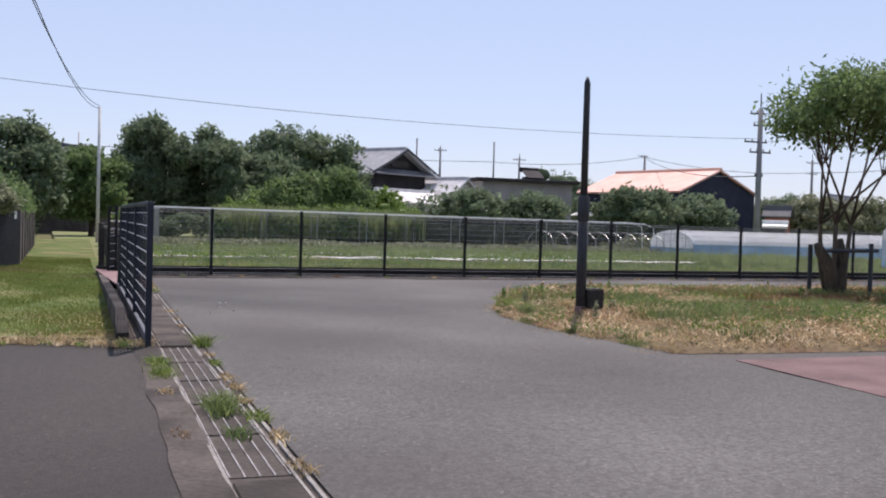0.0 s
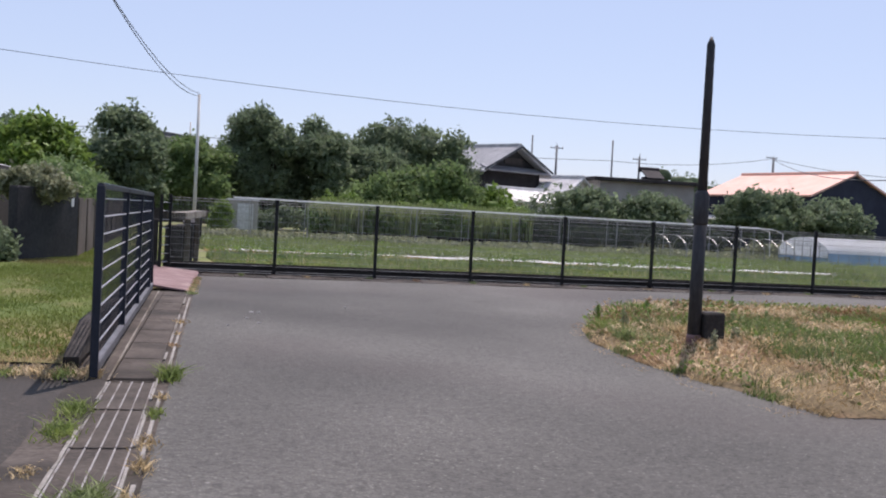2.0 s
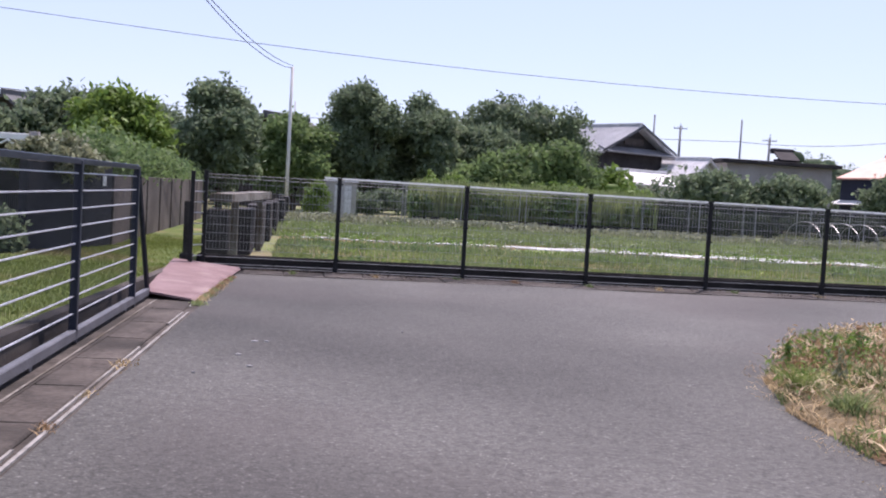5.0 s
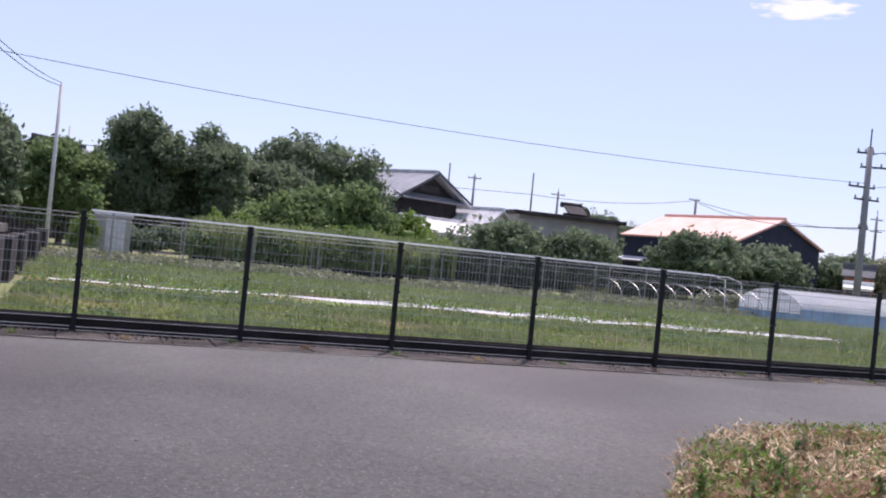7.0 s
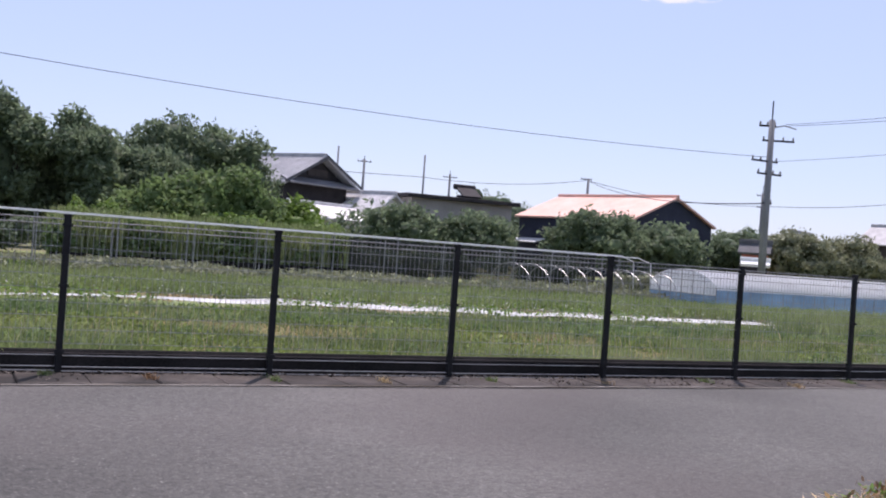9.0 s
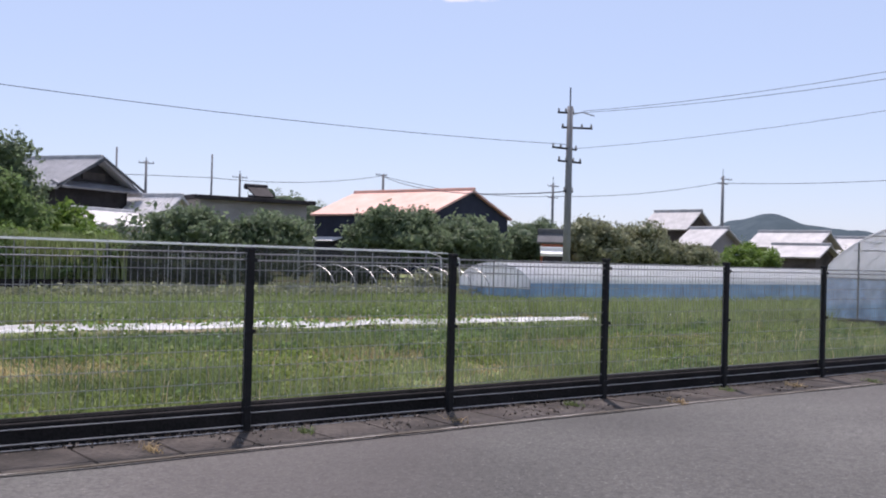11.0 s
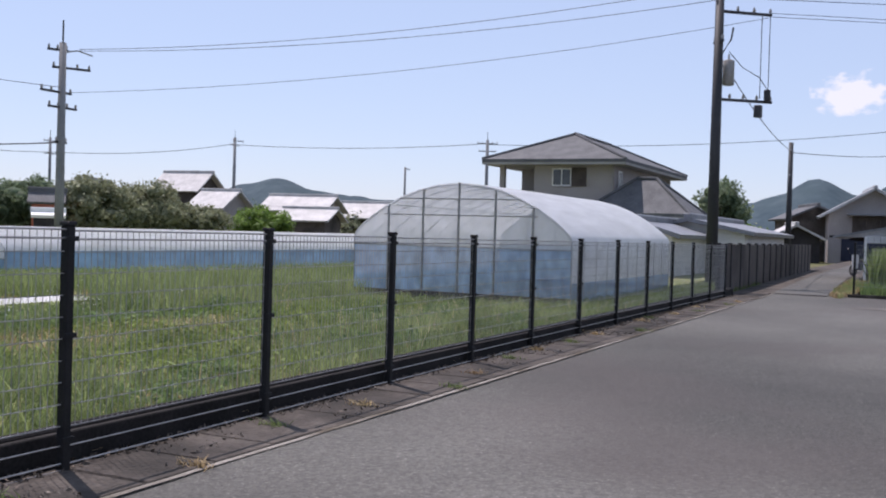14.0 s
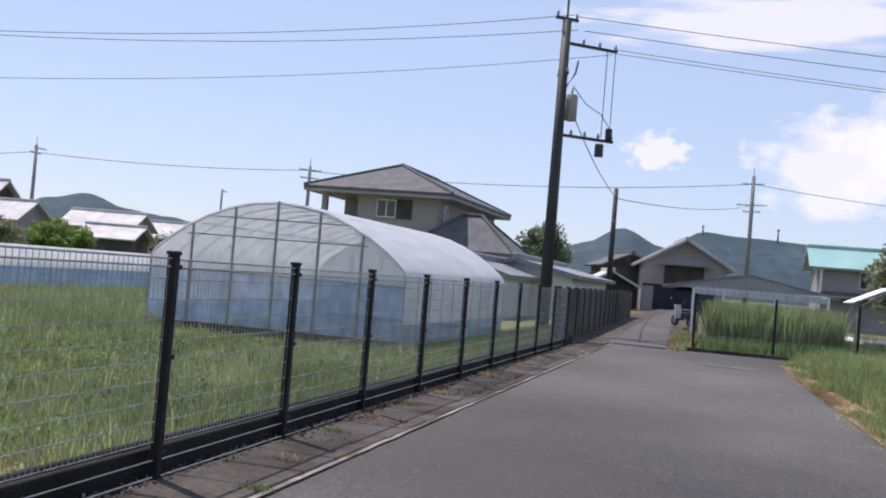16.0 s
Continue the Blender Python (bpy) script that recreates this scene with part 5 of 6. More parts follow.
pole_b = utility_pole((38.1, 27.1, 0), 8.6, 0.2, M["pole_concrete"], [(8.3, -0.6, 0.2, -30), (7.6, -0.4, 1.1, -30), (6.6, -1.1, 0.5, 0), (6.0, -0.7, 0.8, 0), (4.6, -0.3, 0.3, 0)], "concrete utility pole with several crossarms")
part("lamp_arm", Shape().tube([(0, 0, 8.2), (0.5, -0.3, 8.35), (1.0, -0.6, 8.2)], 0.03, 6), M["steel"], pole_b)
pole_c = utility_pole((112.5, 74.7, 0), 12.6, 0.25, M["pole_concrete"], [(12.2, -0.4, 1.8, 0), (11.6, -1, 1, 0)], "distant concrete utility pole")
pole_d = utility_pole((116, 41.6, 0), 12.2, 0.25, M["pole_concrete"], [(11.8, -1.2, 1.2, -60), (10.9, -1, 1, -60)], "distant concrete utility pole")
pole_e = utility_pole((72.5, 3.1, 0), 7.5, 0.19, M["pole_dark"], [(6.9, -0.2, 0.3, 0), (5.4, -0.3, 0.3, 0)], "shorter dark utility pole by the lane", tip=0)
pole_f = utility_pole((140, -6.5, 0), 16.6, 0.3, M["pole_concrete"], [(15.6, -1.3, 1.3, 80), (13, -1.8, 1.8, 80), (12.2, -1, 1, 80)], "distant utility pole beyond the houses")
pole_w = utility_pole((0.96, 28.7, FIELD_Z), 6.45, 0.09, M["pole_pale"], [], "slim pale utility pole at the field's edge", tip=0)
utility_pole((1.0, 62, 0), 7.6, 0.08, M["pole_pale"], [], "slim pale utility pole among bushes", tip=0)
utility_pole((97.1, 90, 0), 11.3, 0.22, M["pole_concrete"], [(10.9, -1, 1, 0), (9.4, -.9, .9, 0)], "distant concrete utility pole")
utility_pole((70.2, 90, 0), 10.6, 0.2, M["pole_concrete"], [(10.5, -1, 0.5, 0)], "distant utility pole behind the barn", tip=0.1)
for x, h in ((49, 11.2), (39.1, 11.1)):
    utility_pole((x, 90, 0), h, 0.13, M["pole_concrete"], [], "distant thin antenna mast", name="antenna_mast", tip=0)
utility_pole((44, 95, 0), 10.5, 0.18, M["pole_concrete"], [(10.2, -.8, .8, 0)], "distant slim concrete utility pole", tip=0.3)
utility_pole((62, 110, 0), 11, 0.2, M["pole_concrete"], [(10.6, -1, 1, 0)], "distant slim concrete utility pole", tip=0.5)
utility_pole((150, 70, 0), 11.5, 0.22, M["pole_concrete"], [(11.2, -.2, 1.6, 0)], "distant utility pole with a lamp arm", tip=0)


def cable(a, b, sag, radius=0.012):
    a, b = Vector(a), Vector(b)
    pts = [a.lerp(b, k / 16) - Vector((0, 0, sag * 4 * (k / 16) * (1 - k / 16))) for k in range(17)]
    root = tagged(new("overhead_cable", Shape().tube(pts, radius, 5, False).mesh("overhead_cable", M["cable"])), "thin dark overhead cable between poles", "cable", "overhead cables")
    return root


cable((38.3, 27, 8.3), (42.3, 1.6, 9.5), 0.5), cable((38.6, 26.7, 8.4), (42.0, 1.7, 9.9), 0.5)
cable((42.2, 1.6, 9.9), (60, -60, 10.5), 1.0), cable((42.4, 1.4, 9.5), (61, -60, 10), 1.0)
cable((38.2, 27, 6.6), (43.0, 0.5, 8.9), 0.5, 0.010), cable((43.1, 0.4, 8.95), (62, -60, 9.2), 1.0, 0.010)
cable((43.0, 0.4, 9.05), (63, -60, 9.4), 1.0, 0.010)
cable((38.0, 27.1, 6.8), (-3.5, 27, 7.2), 0.55, 0.013), cable((-3.5, 27, 7.2), (-40, 27, 9.9), 0.1, 0.013), cable((38.1, 27.2, 4.6), (70, 90, 10.4), 0.8, 0.03)
cable((70, 90, 10.4), (49, 90, 8.8), 0.6, 0.03), cable((49, 90, 8.8), (-30, 92, 9.4), 0.8, 0.03)
cable((70, 90, 10.4), (97, 90, 9.6), 0.8, 0.03), cable((97, 90, 9.6), (112.5, 74.7, 11.8), 0.6, 0.035), cable((112.5, 74.7, 11.7), (116, 41.6, 11.8), 0.5, 0.035)
cable((116, 41.6, 11.7), (140, -6.5, 15.6), 1.0, 0.035), cable((140, -6.5, 15.6), (150, -60, 14), 1.2, 0.035)
cable((0.96, 28.7, 6.42), (-4.1, -20, 9.1), 1.75, 0.013), cable((0.96, 28.7, 6.3), (-3.8, -20, 9.1), 1.95, 0.013)
cable((72.5, 3.1, 6.9), (140, -6.5, 13), 0.6, 0.025), cable((72.5, 3.1, 7.0), (42, 1.9, 7.6), 0.4, 0.02)


# ---- trees and bushes ----
def crown(w, d, z0, z1, n, seed, flat=1.0):
    """Blobs filling a rough, billowing crown of width w and depth d between two heights."""
    rng = random.Random(seed)
    mid, half = (z0 + z1) / 2, (z1 - z0) / 2
    out = [(0, 0, mid, w * 0.3, d * 0.3, half * 0.8)]
    for k in range(n * 4):
        a, e = rng.uniform(0, 2 * math.pi), math.asin(rng.uniform(-0.75, 1))
        f = rng.uniform(0.6, 0.84)
        r = rng.uniform(0.12, 0.21)
        out.append((w / 2 * f * math.cos(a) * math.cos(e), d / 2 * f * math.sin(a) * math.cos(e), mid + half * 0.98 * f * math.sin(e), w * r, d * r, max(0.18 * half, min(half * 0.32, w * r * 0.9))))
    return out


TREES = [  # x, y, width, depth, low, top, leaf, count, label
    (5.2, 46, 5.2, 5, 0.2, 8.0, "leaf_dark", 11000, "tall rounded dark green tree"),
    (9.2, 47, 4.8, 5, 0.2, 7.4, "leaf_dark", 10000, "rounded dark green tree"),
    (16.5, 53, 9.6, 6, 0.5, 8.4, "leaf_dark", 14000, "broad dark tree with a feathery outline"),
    (12.5, 49, 6, 5, 0.4, 6.0, "leaf_dark", 9000, "dark green tree in the shade of others"),
    (1.2, 42, 4.6, 4, 0.4, 5.4, "leaf_mid", 8000, "green tree behind the pale pole"),
    (-2.3, 34, 3.8, 4, 0.1, 6.5, "leaf_dark", 10000, "dark green tree behind the garden wall"),
    (-5.25, 24, 3.3, 3.4, 0.6, 4.6, "leaf_light", 8000, "bright green leafy tree in the garden"),
    (-8.5, 31, 6, 5, 0.5, 5.0, "leaf_dark", 10000, "dark green tree in the garden"),
    (-13, 27, 7, 6, 0.3, 4.6, "leaf_dark", 10000, "dark green tree at the garden's back"),
    (-18, 34, 9, 7, 0.3, 5.2, "leaf_dark", 10000, "dark green tree at the garden's back"),
    (-7, 58, 14, 8, 0.3, 7.0, "leaf_dark", 9000, "distant dark green trees"),
]
for k, (x, y, w, d, lo, hi, leaf, cnt, lab) in enumerate(TREES):
    tree((x, y, -0.1), crown(w, d, lo, hi, 9, 20 + k), M[leaf], int(cnt * 2.6), 0.15, lab, trunk=0.2, core=0.58, fork=max(0.8, lo + 0.5), seed=30 + k, clump=12, spread=0.16, group="trees beyond the field")
def tree_line(points, height, count, size, material, label, seed):
    """A far band of trees along points."""
    rng = random.Random(seed)
    blobs = []
    for (xa, ya), (xb, yb) in zip(points, points[1:]):
        n = int(math.hypot(xb - xa, yb - ya) / 1.6)
        for k in range(n):
            f = k / n
            hh = height * rng.uniform(0.6, 1.1)
            blobs.append((xa + (xb - xa) * f, ya + (yb - ya) * f + rng.uniform(-1, 1), hh * 0.5, rng.uniform(1.2, 2.2), 1.5, hh * 0.5))
            blobs.append((xa + (xb - xa) * f, ya + (yb - ya) * f + rng.uniform(-1, 1), hh * 0.15, 1.6, 1.5, hh * 0.25))
    v, q = leaf_cloud(blobs, count, size, seed)
    return tagged(new("far_trees", fast_mesh("far_trees", v, q, material)), label, "trees", kind="stuff")


tree_line([(-40, 62), (10, 66), (40, 64)], 4.5, 16000, 0.3, M["leaf_dark"], "far line of dark green trees", 1)
tree_line([(40, 100), (75, 96), (120, 100), (170, 96)], 6.0, 16000, 0.4, M["leaf_dark"], "far line of green trees behind the houses", 2)
tree_line([(120, 66), (170, 40), (180, 12)], 4.0, 9000, 0.35, M["leaf_grey"], "far line of trees among the houses", 3)
tree_line([(-22, 3), (-24, 30)], 4.5, 9000, 0.2, M["leaf_dark"], "line of trees beyond the lawn", 4)
BUSHES = [
    (12.2, 38.5, 5.5, 3.5, -0.4, 4.1, "leaf_mid", 8000, "light green vine-covered mound"),
    (15.4, 39, 5.5, 3.5, -0.4, 4.6, "leaf_mid", 8000, "vine-covered mound of leaves"),
    (18.6, 40, 5, 3, -0.2, 3.2, "leaf_light", 5000, "low bush covered with vines"),
    (29.3, 50, 5, 4, 0.2, 4.1, "leaf_dark", 6500, "dark green orchard tree"),
    (34.4, 50, 6.5, 4, 0.2, 3.9, "leaf_dark", 7500, "dark green orchard tree"),
    (41.5, 46, 7, 5, 0.2, 4.6, "leaf_dark", 8500, "dark green orchard tree in front of the barn"),
    (47.0, 46, 7, 5, 0.2, 4.2, "leaf_dark", 8500, "dark green orchard tree in front of the barn"),
    (59, 46, 7, 5, 0.2, 4.6, "leaf_grey", 7000, "grey-green bush beside the tunnel"),
    (64.5, 46, 8, 5, 0.2, 4.5, "leaf_grey", 7500, "grey-green bush beside the tunnel"),
    (70, 46, 7, 5, 0.2, 3.0, "leaf_grey", 5500, "grey-green bush beside the tunnel"),
    (84, 50, 7, 5, 0.2, 3.4, "leaf_light", 4000, "bright green bush among houses"),
    (76, 70, 10, 6, 0.2, 5.6, "leaf_dark", 6000, "dark green trees by the houses"),
    (66, 108, 16, 6, 0.2, 10, "leaf_dark", 5000, "wooded rise behind the barn"),
    (88, 20, 7, 5, 0.5, 6.2, "leaf_mid", 5000, "conifer-like tree by the lane"),
    (86, 9.5, 5, 4, 0.3, 6.2, "leaf_dark", 5000, "dark tree between the houses"),
    (74, 5.5, 3, 2, 0.2, 2.3, "leaf_light", 2000, "bright shrub behind the wall"),
    (72, -14, 6, 5, 0.3, 6.0, "leaf_grey", 6000, "grey-green tree beside the teal-roofed house"),
    (2.35, 32, 1.3, 1.2, -0.1, 1.65, "leaf_light", 2500, "small rounded light green shrub"),
    (-2.75, 2.6, 1.45, 1.3, 1.35, 1.95, "leaf_grey", 6500, "flowering hedge over the entrance wall"),
    (-3.2, 0.9, 0.7, 0.7, 0.0, 0.75, "leaf_dark", 2500, "low rounded dark shrub by the entrance wall"),
    (-3.75, -1.4, 0.9, 0.8, 0.6, 2.9, "leaf_dark", 2500, "dark ivy climbing the block pier"),
]
for k, (x, y, w, d, lo, hi, leaf, cnt, lab) in enumerate(BUSHES):
    tree((x, y, -0.1), crown(w, d, lo, hi, 9, 60 + k), M[leaf], int(cnt * 1.6), 0.06 if w < 1.5 else 0.15, lab, name="bush", trunk=0.05 if w < 1.5 else 0.12, core=0.55, fork=max(0.4, lo + 0.2), seed=90 + k, clump=14, spread=0.08 if w < 1.5 else 0.16, group="bushes", category="bush")
# hedge on the garden wall
hedge_blobs = [(-0.5 + 0.25 * math.sin(k * 1.7), 0.6 * k, 1.65 + 0.12 * math.sin(k * 2.3) - 0.01 * k, 0.55, 0.6, 0.42) for k in range(30)]
tree((-2.1, 3.9, 0), hedge_blobs, M["leaf_mid"], 14000, 0.065, "leafy green hedge standing over the garden wall", name="hedge", core=0.5, trunk=0.05, fork=1.1, seed=7, clump=16, spread=0.12, category="hedge")


# ---- crops, weeds and grass ----
def patchy(p, scale=0.9, keep=0.12, seed=3.0):
    """Only the points in patches of a noise."""
    return p[[noise.noise((x * scale + seed, y * scale, seed)) > keep for x, y, z in p]]


def growth(name, points, low, high, width, seed, material, label, category="grass", lean=0.35):
    v, q = blades(points, low, high, width, seed, lean)
    return tagged(new(name, fast_mesh(name, v, q, material)), label, category, kind="stuff")


def leafy_row(x0, x1, y, height, count, material, label, seed):
    """A bushy row of crops along x."""
    rng = random.Random(seed)
    blobs = [(x0 + (x1 - x0) * rng.random(), y + rng.uniform(-.5, .5), height * rng.uniform(0.25, 0.75), rng.uniform(0.3, 0.6), 0.5, height * rng.uniform(0.18, 0.34)) for k in range(int((x1 - x0) * 6))]
    v, q = leaf_cloud(blobs, count, 0.1, seed, shell=0.3)
    v[:, 2] += FIELD_Z
    return tagged(new("crop_row", fast_mesh("crop_row", v, q, material)), label, "crop", kind="stuff")


leafy_row(6.3, 16.8, 27.2, 1.95, 20000, M["leaf_mid"], "dense row of tall leafy crops", 2)
leafy_row(6.5, 16.8, 28.2, 2.3, 26000, M["leaf_light"], "light green row of tall leafy crops", 3)
growth("crop_row", scatter([(6.3, 26.6), (16.9, 26.6), (16.9, 28.9), (6.3, 28.9)], 14000, 81, FIELD_Z), 1.1, 2.15, 0.026, 82, M["field_blade"], "upright stalks of the tall crops", "crop", 0.12)
leafy_row(16.6, 28, 28, 1.4, 14000, M["leaf_dark"], "dark row of crops under netting", 4)
leafy_row(3.8, 7.6, 36, 1.7, 5000, M["leaf_dark"], "dark hedge beside the storage shed", 8)
leafy_row(27, 42, 24, 1.1, 9000, M["leaf_grey"], "low green row of crops beside the tunnel", 5)
sheet_black = thing("weed_sheet", (6.2, 26.5, FIELD_Z), "black plastic sheet along the foot of the crops", "plastic sheet")
part("sheet", Shape().box(0, 10.6, 0, 0.06, 0.02, 0.42, 0.02), M["kerb_dark"], sheet_black)
for k in range(8):
    part("peg", Shape().tube([(1.4 * k + 0.2, -0.02, 0), (1.4 * k + 0.2, -0.02, 0.5)], 0.015, 5), M["steel"], sheet_black)
net = thing("shade_net", (16.2, 26.6, FIELD_Z), "dark shade net on posts before the crop rows", "shade net")
part("net", sheet([[(12.0 * j / 24, 0.05 * math.sin(j * 1.3)) for j in range(25)], [(12.0 * j / 24, 0.05 * math.sin(j * 1.3) + 0.02) for j in range(25)]], 0.0), film("net_mesh", (0.02, 0.022, 0.02), 0.22), net)
for ob in net.children:
    for vtx in ob.data.vertices[25:]:
        vtx.co.z = 1.6
    for vtx in ob.data.vertices[:25]:
        vtx.co.z = 0.25
for k in range(7):
    part("post", Shape().tube([(2 * k, 0.08, -0.1), (2 * k, 0.08, 1.7)], 0.02, 5), M["steel"], net)
growth("crop_row", scatter([(40.5, -3), (46, -3), (46, -6.8), (40.5, -6.8)], 11000, 5, 0), 0.7, 1.45, 0.022, 6, M["field_blade"], "tall light green crop behind the fence", "crop", 0.15)
growth("plot_weeds", scatter([(38.3, -2.9), (41, -2.9), (41, -12), (38.3, -12)], 5000, 35, 0), 0.1, 0.45, 0.016, 36, M["leaf_mid"], "dark weeds along the foot of the fence", "weeds", 0.3)
growth("plot_weeds", scatter([(40.5, -6.8), (50, -6.8), (50, -14), (40.5, -14)], 6000, 37, 0), 0.15, 0.6, 0.018, 38, M["blade"], "low green weeds on the plot", "weeds", 0.3)


def thin(p, where, seed):
    """Keeps points with the chance where(x, y), moved by a slow noise so that no edge is straight."""
    rng = np.random.default_rng(seed)
    keep = [where(x, y + 0.9 * noise.noise((x * 0.35, y * 0.2, 5.0)) + 0.35 * noise.noise((x * 1.3, y * 1.1, 8.0))) for x, y, z in p]
    return p[rng.random(len(p)) < np.array(keep)]


# strips of the field by their distance from the fence: fresh grass, a dry fallow strip, leafy rows by the film
grassy = lambda x, y: 0.95 if y < 4.0 else (0.22 if y < 6.2 and x < 21 else (0.5 if y < 7.2 else 0.75))
fallow = lambda x, y: 0.1 if y < 3.6 else (0.8 if y < 6.3 and x < 21 else 0.15)
leafy = lambda x, y: 0.12 if y < 6.2 else 0.95
NEAR_FIELD = [(1, 0.22), (27.5, 0.22), (27.5, 8.7), (1, 8.7)]
growth("field_grass", thin(patchy(scatter(NEAR_FIELD, 150000, 7, FIELD_Z), 0.75, -0.16, 37.0), grassy, 1), 0.04, 0.17, 0.006, 8, M["field_blade"], "unkempt green field grass and weeds", lean=0.6)
growth("field_grass", thin(patchy(scatter(NEAR_FIELD, 60000, 51, FIELD_Z), 0.6, 0.08, 7.0), grassy, 2), 0.14, 0.36, 0.006, 52, M["field_blade"], "taller patches of light green grass", lean=0.4)
growth("field_grass", thin(patchy(scatter(NEAR_FIELD, 90000, 55, FIELD_Z), 0.55, 0.1, 27.0), grassy, 5), 0.1, 0.26, 0.006, 56, M["blade"], "darker tufts of field grass", lean=0.5)
growth("field_straw", thin(scatter(NEAR_FIELD, 60000, 53, FIELD_Z), fallow, 3), 0.02, 0.12, 0.006, 54, M["straw"], "dry fallow strip with straw in the field", lean=1.2)
growth("field_straw", patchy(scatter(NEAR_FIELD, 60000, 87, FIELD_Z), 0.75, -0.3, 37.5), 0.01, 0.07, 0.007, 88, M["straw"], "thin dead grass lying between the tufts", lean=1.5)
growth("field_straw", scatter([(0.6, 0.2), (35, 0.2), (35, 0.55), (0.6, 0.55)], 16000, 89, FIELD_Z + 0.02), 0.03, 0.14, 0.005, 90, M["hay"], "dry grass along the kerb", lean=0.9)
mrng = random.Random(77)
mound = []
for k in range(46):
    mx_, my_ = mrng.uniform(2, 27), mrng.uniform(0.9, 7.8)
    mound.append((mx_, my_, FIELD_Z + 0.04, mrng.uniform(0.25, 0.75), mrng.uniform(0.2, 0.45), mrng.uniform(0.08, 0.22)))
mv, mq = leaf_cloud(mound, 26000, 0.035, 79, shell=0.6, clump=14, spread=0.05)
tagged(new("field_weeds", fast_mesh("field_weeds", mv, mq, M["leaf_mid"])), "low dark green clumps of weeds in the grass", "weeds", kind="stuff")
growth("field_stalks", thin(scatter(NEAR_FIELD, 1500, 57, FIELD_Z), grassy, 4), 0.25, 0.5, 0.004, 58, M["hay"], "pale dry seed stalks standing in the grass", lean=0.25)
growth("field_grass", scatter([(0.8, 12.2), (27.5, 12.2), (29, 19.5), (1.0, 19.5)], 56000, 9, FIELD_Z), 0.10, 0.34, 0.014, 10, M["field_blade"], "fresh green grass strip behind the white film")
growth("field_grass", patchy(scatter([(0.8, 19), (28, 19), (30, 26), (1.0, 26)], 26000, 59, FIELD_Z), 0.6, -0.1, 13.0), 0.08, 0.26, 0.016, 60, M["blade"], "uneven darker grass far in the field")
growth("field_straw", patchy(scatter([(1, 10.8), (24, 10.8), (24, 12.6), (1, 12.6)], 7000, 33, FIELD_Z), 0.5, -0.2, 3.0), 0.04, 0.14, 0.012, 34, M["straw"], "dry strip beside the white film", lean=1.0)
growth("field_grass", scatter([(27.5, 8), (50, 8), (50, 16), (27.5, 16)], 16000, 11, FIELD_Z), 0.1, 0.4, 0.014, 12, M["field_blade"], "unkempt green field grass and weeds")
growth("field_grass", patchy(scatter([(20, 6.5), (28, 6.5), (28, 13), (22, 13)], 16000, 13, FIELD_Z), 0.7, 0.0, 2.0), 0.2, 0.62, 0.008, 14, M["field_blade"], "tall tufts of field grass")
growth("weed_row", scatter([(1.0, 7.9), (22, 7.9), (22, 8.8), (1.0, 8.8)], 3000, 15, FIELD_Z), 0.04, 0.13, 0.018, 16, M["blade"], "leafy weeds along the white strip", "weeds")
def leaf_weeds(outline, count, seed, low, high, size, material, label):
    """Broad low leaves scattered in patches."""
    p = patchy(scatter(outline, count, seed, FIELD_Z), 0.45, -0.02, seed * 0.37)
    rng = np.random.default_rng(seed)
    v, q = leaf_cloud([(0, 0, 0, 0.05, 0.05, 0.02)], len(p), size, seed)
    p[:, 2] += rng.uniform(low, high, len(p))
    return tagged(new("field_weeds", fast_mesh("field_weeds", v + np.repeat(p, 4, 0), q, material)), label, "weeds", kind="stuff")


leaf_weeds([(1, 0.3), (27.5, 0.3), (27.5, 6), (1, 6)], 40000, 41, 0.04, 0.16, 0.04, M["tuft"], "broad-leaved yellow-green weeds in the field")
leaf_weeds([(1, 6.3), (23, 6.3), (23, 8.7), (1, 8.7)], 30000, 43, 0.0, 0.12, 0.055, M["leaf_mid"], "dark leafy vine crop before the white film")
leaf_weeds([(1, 6.0), (23, 6.0), (23, 8.9), (1, 8.9)], 9000, 45, 0.02, 0.15, 0.05, M["leaf_light"], "lighter vine leaves before the white film")
leaf_weeds([(1, 12), (30, 12), (30, 26), (1, 26)], 30000, 42, 0.05, 0.25, 0.05, M["leaf_light"], "broad-leaved weeds in the field")
leaf_weeds([(1, 19), (28, 19), (28, 25.5), (1, 25.5)], 26000, 46, 0.1, 0.4, 0.08, M["leaf_grey"], "pale leafy crops far in the field")
leaf_weeds([(1, 8.6), (20, 8.6), (20, 11), (1, 11)], 3600, 47, 0.12, 0.24, 0.055, M["leaf_light"], "weeds creeping over the white strip")
flower = scatter([(1.0, 7.0), (24, 7.0), (24, 15), (1.0, 15)], 1600, 17, FIELD_Z + 0.2)
flower[:, 2] += np.random.default_rng(3).uniform(-0.03, 0.12, len(flower))
fv, fq = leaf_cloud([(0, 0, 0, 0.01, 0.01, 0.01)], len(flower), 0.022, 5)
tagged(new("clover_flowers", fast_mesh("clover_flowers", fv + np.repeat(flower, 4, 0), fq, M["clover"])), "small white clover flowers in the field", "flowers", kind="stuff")
growth("lawn_grass", scatter([(-6, -11.3), (-0.65, -11.4), (-0.4, 0), (-0.2, 8), (-1.9, 8), (-2.1, 3), (-6, 2)], 110000, 19, 0.03), 0.01, 0.045, 0.005, 20, M["lawn_blade"], "short mown lawn grass")
growth("lawn_straw", patchy(scatter([(-9, -11.9), (-0.55, -12.0), (-0.6, -10.6), (-9, -10.2)], 14000, 21, 0.02), 1.7, -0.05), 0.01, 0.05, 0.005, 22, M["straw"], "dry straw-coloured lawn edge", lean=0.6)


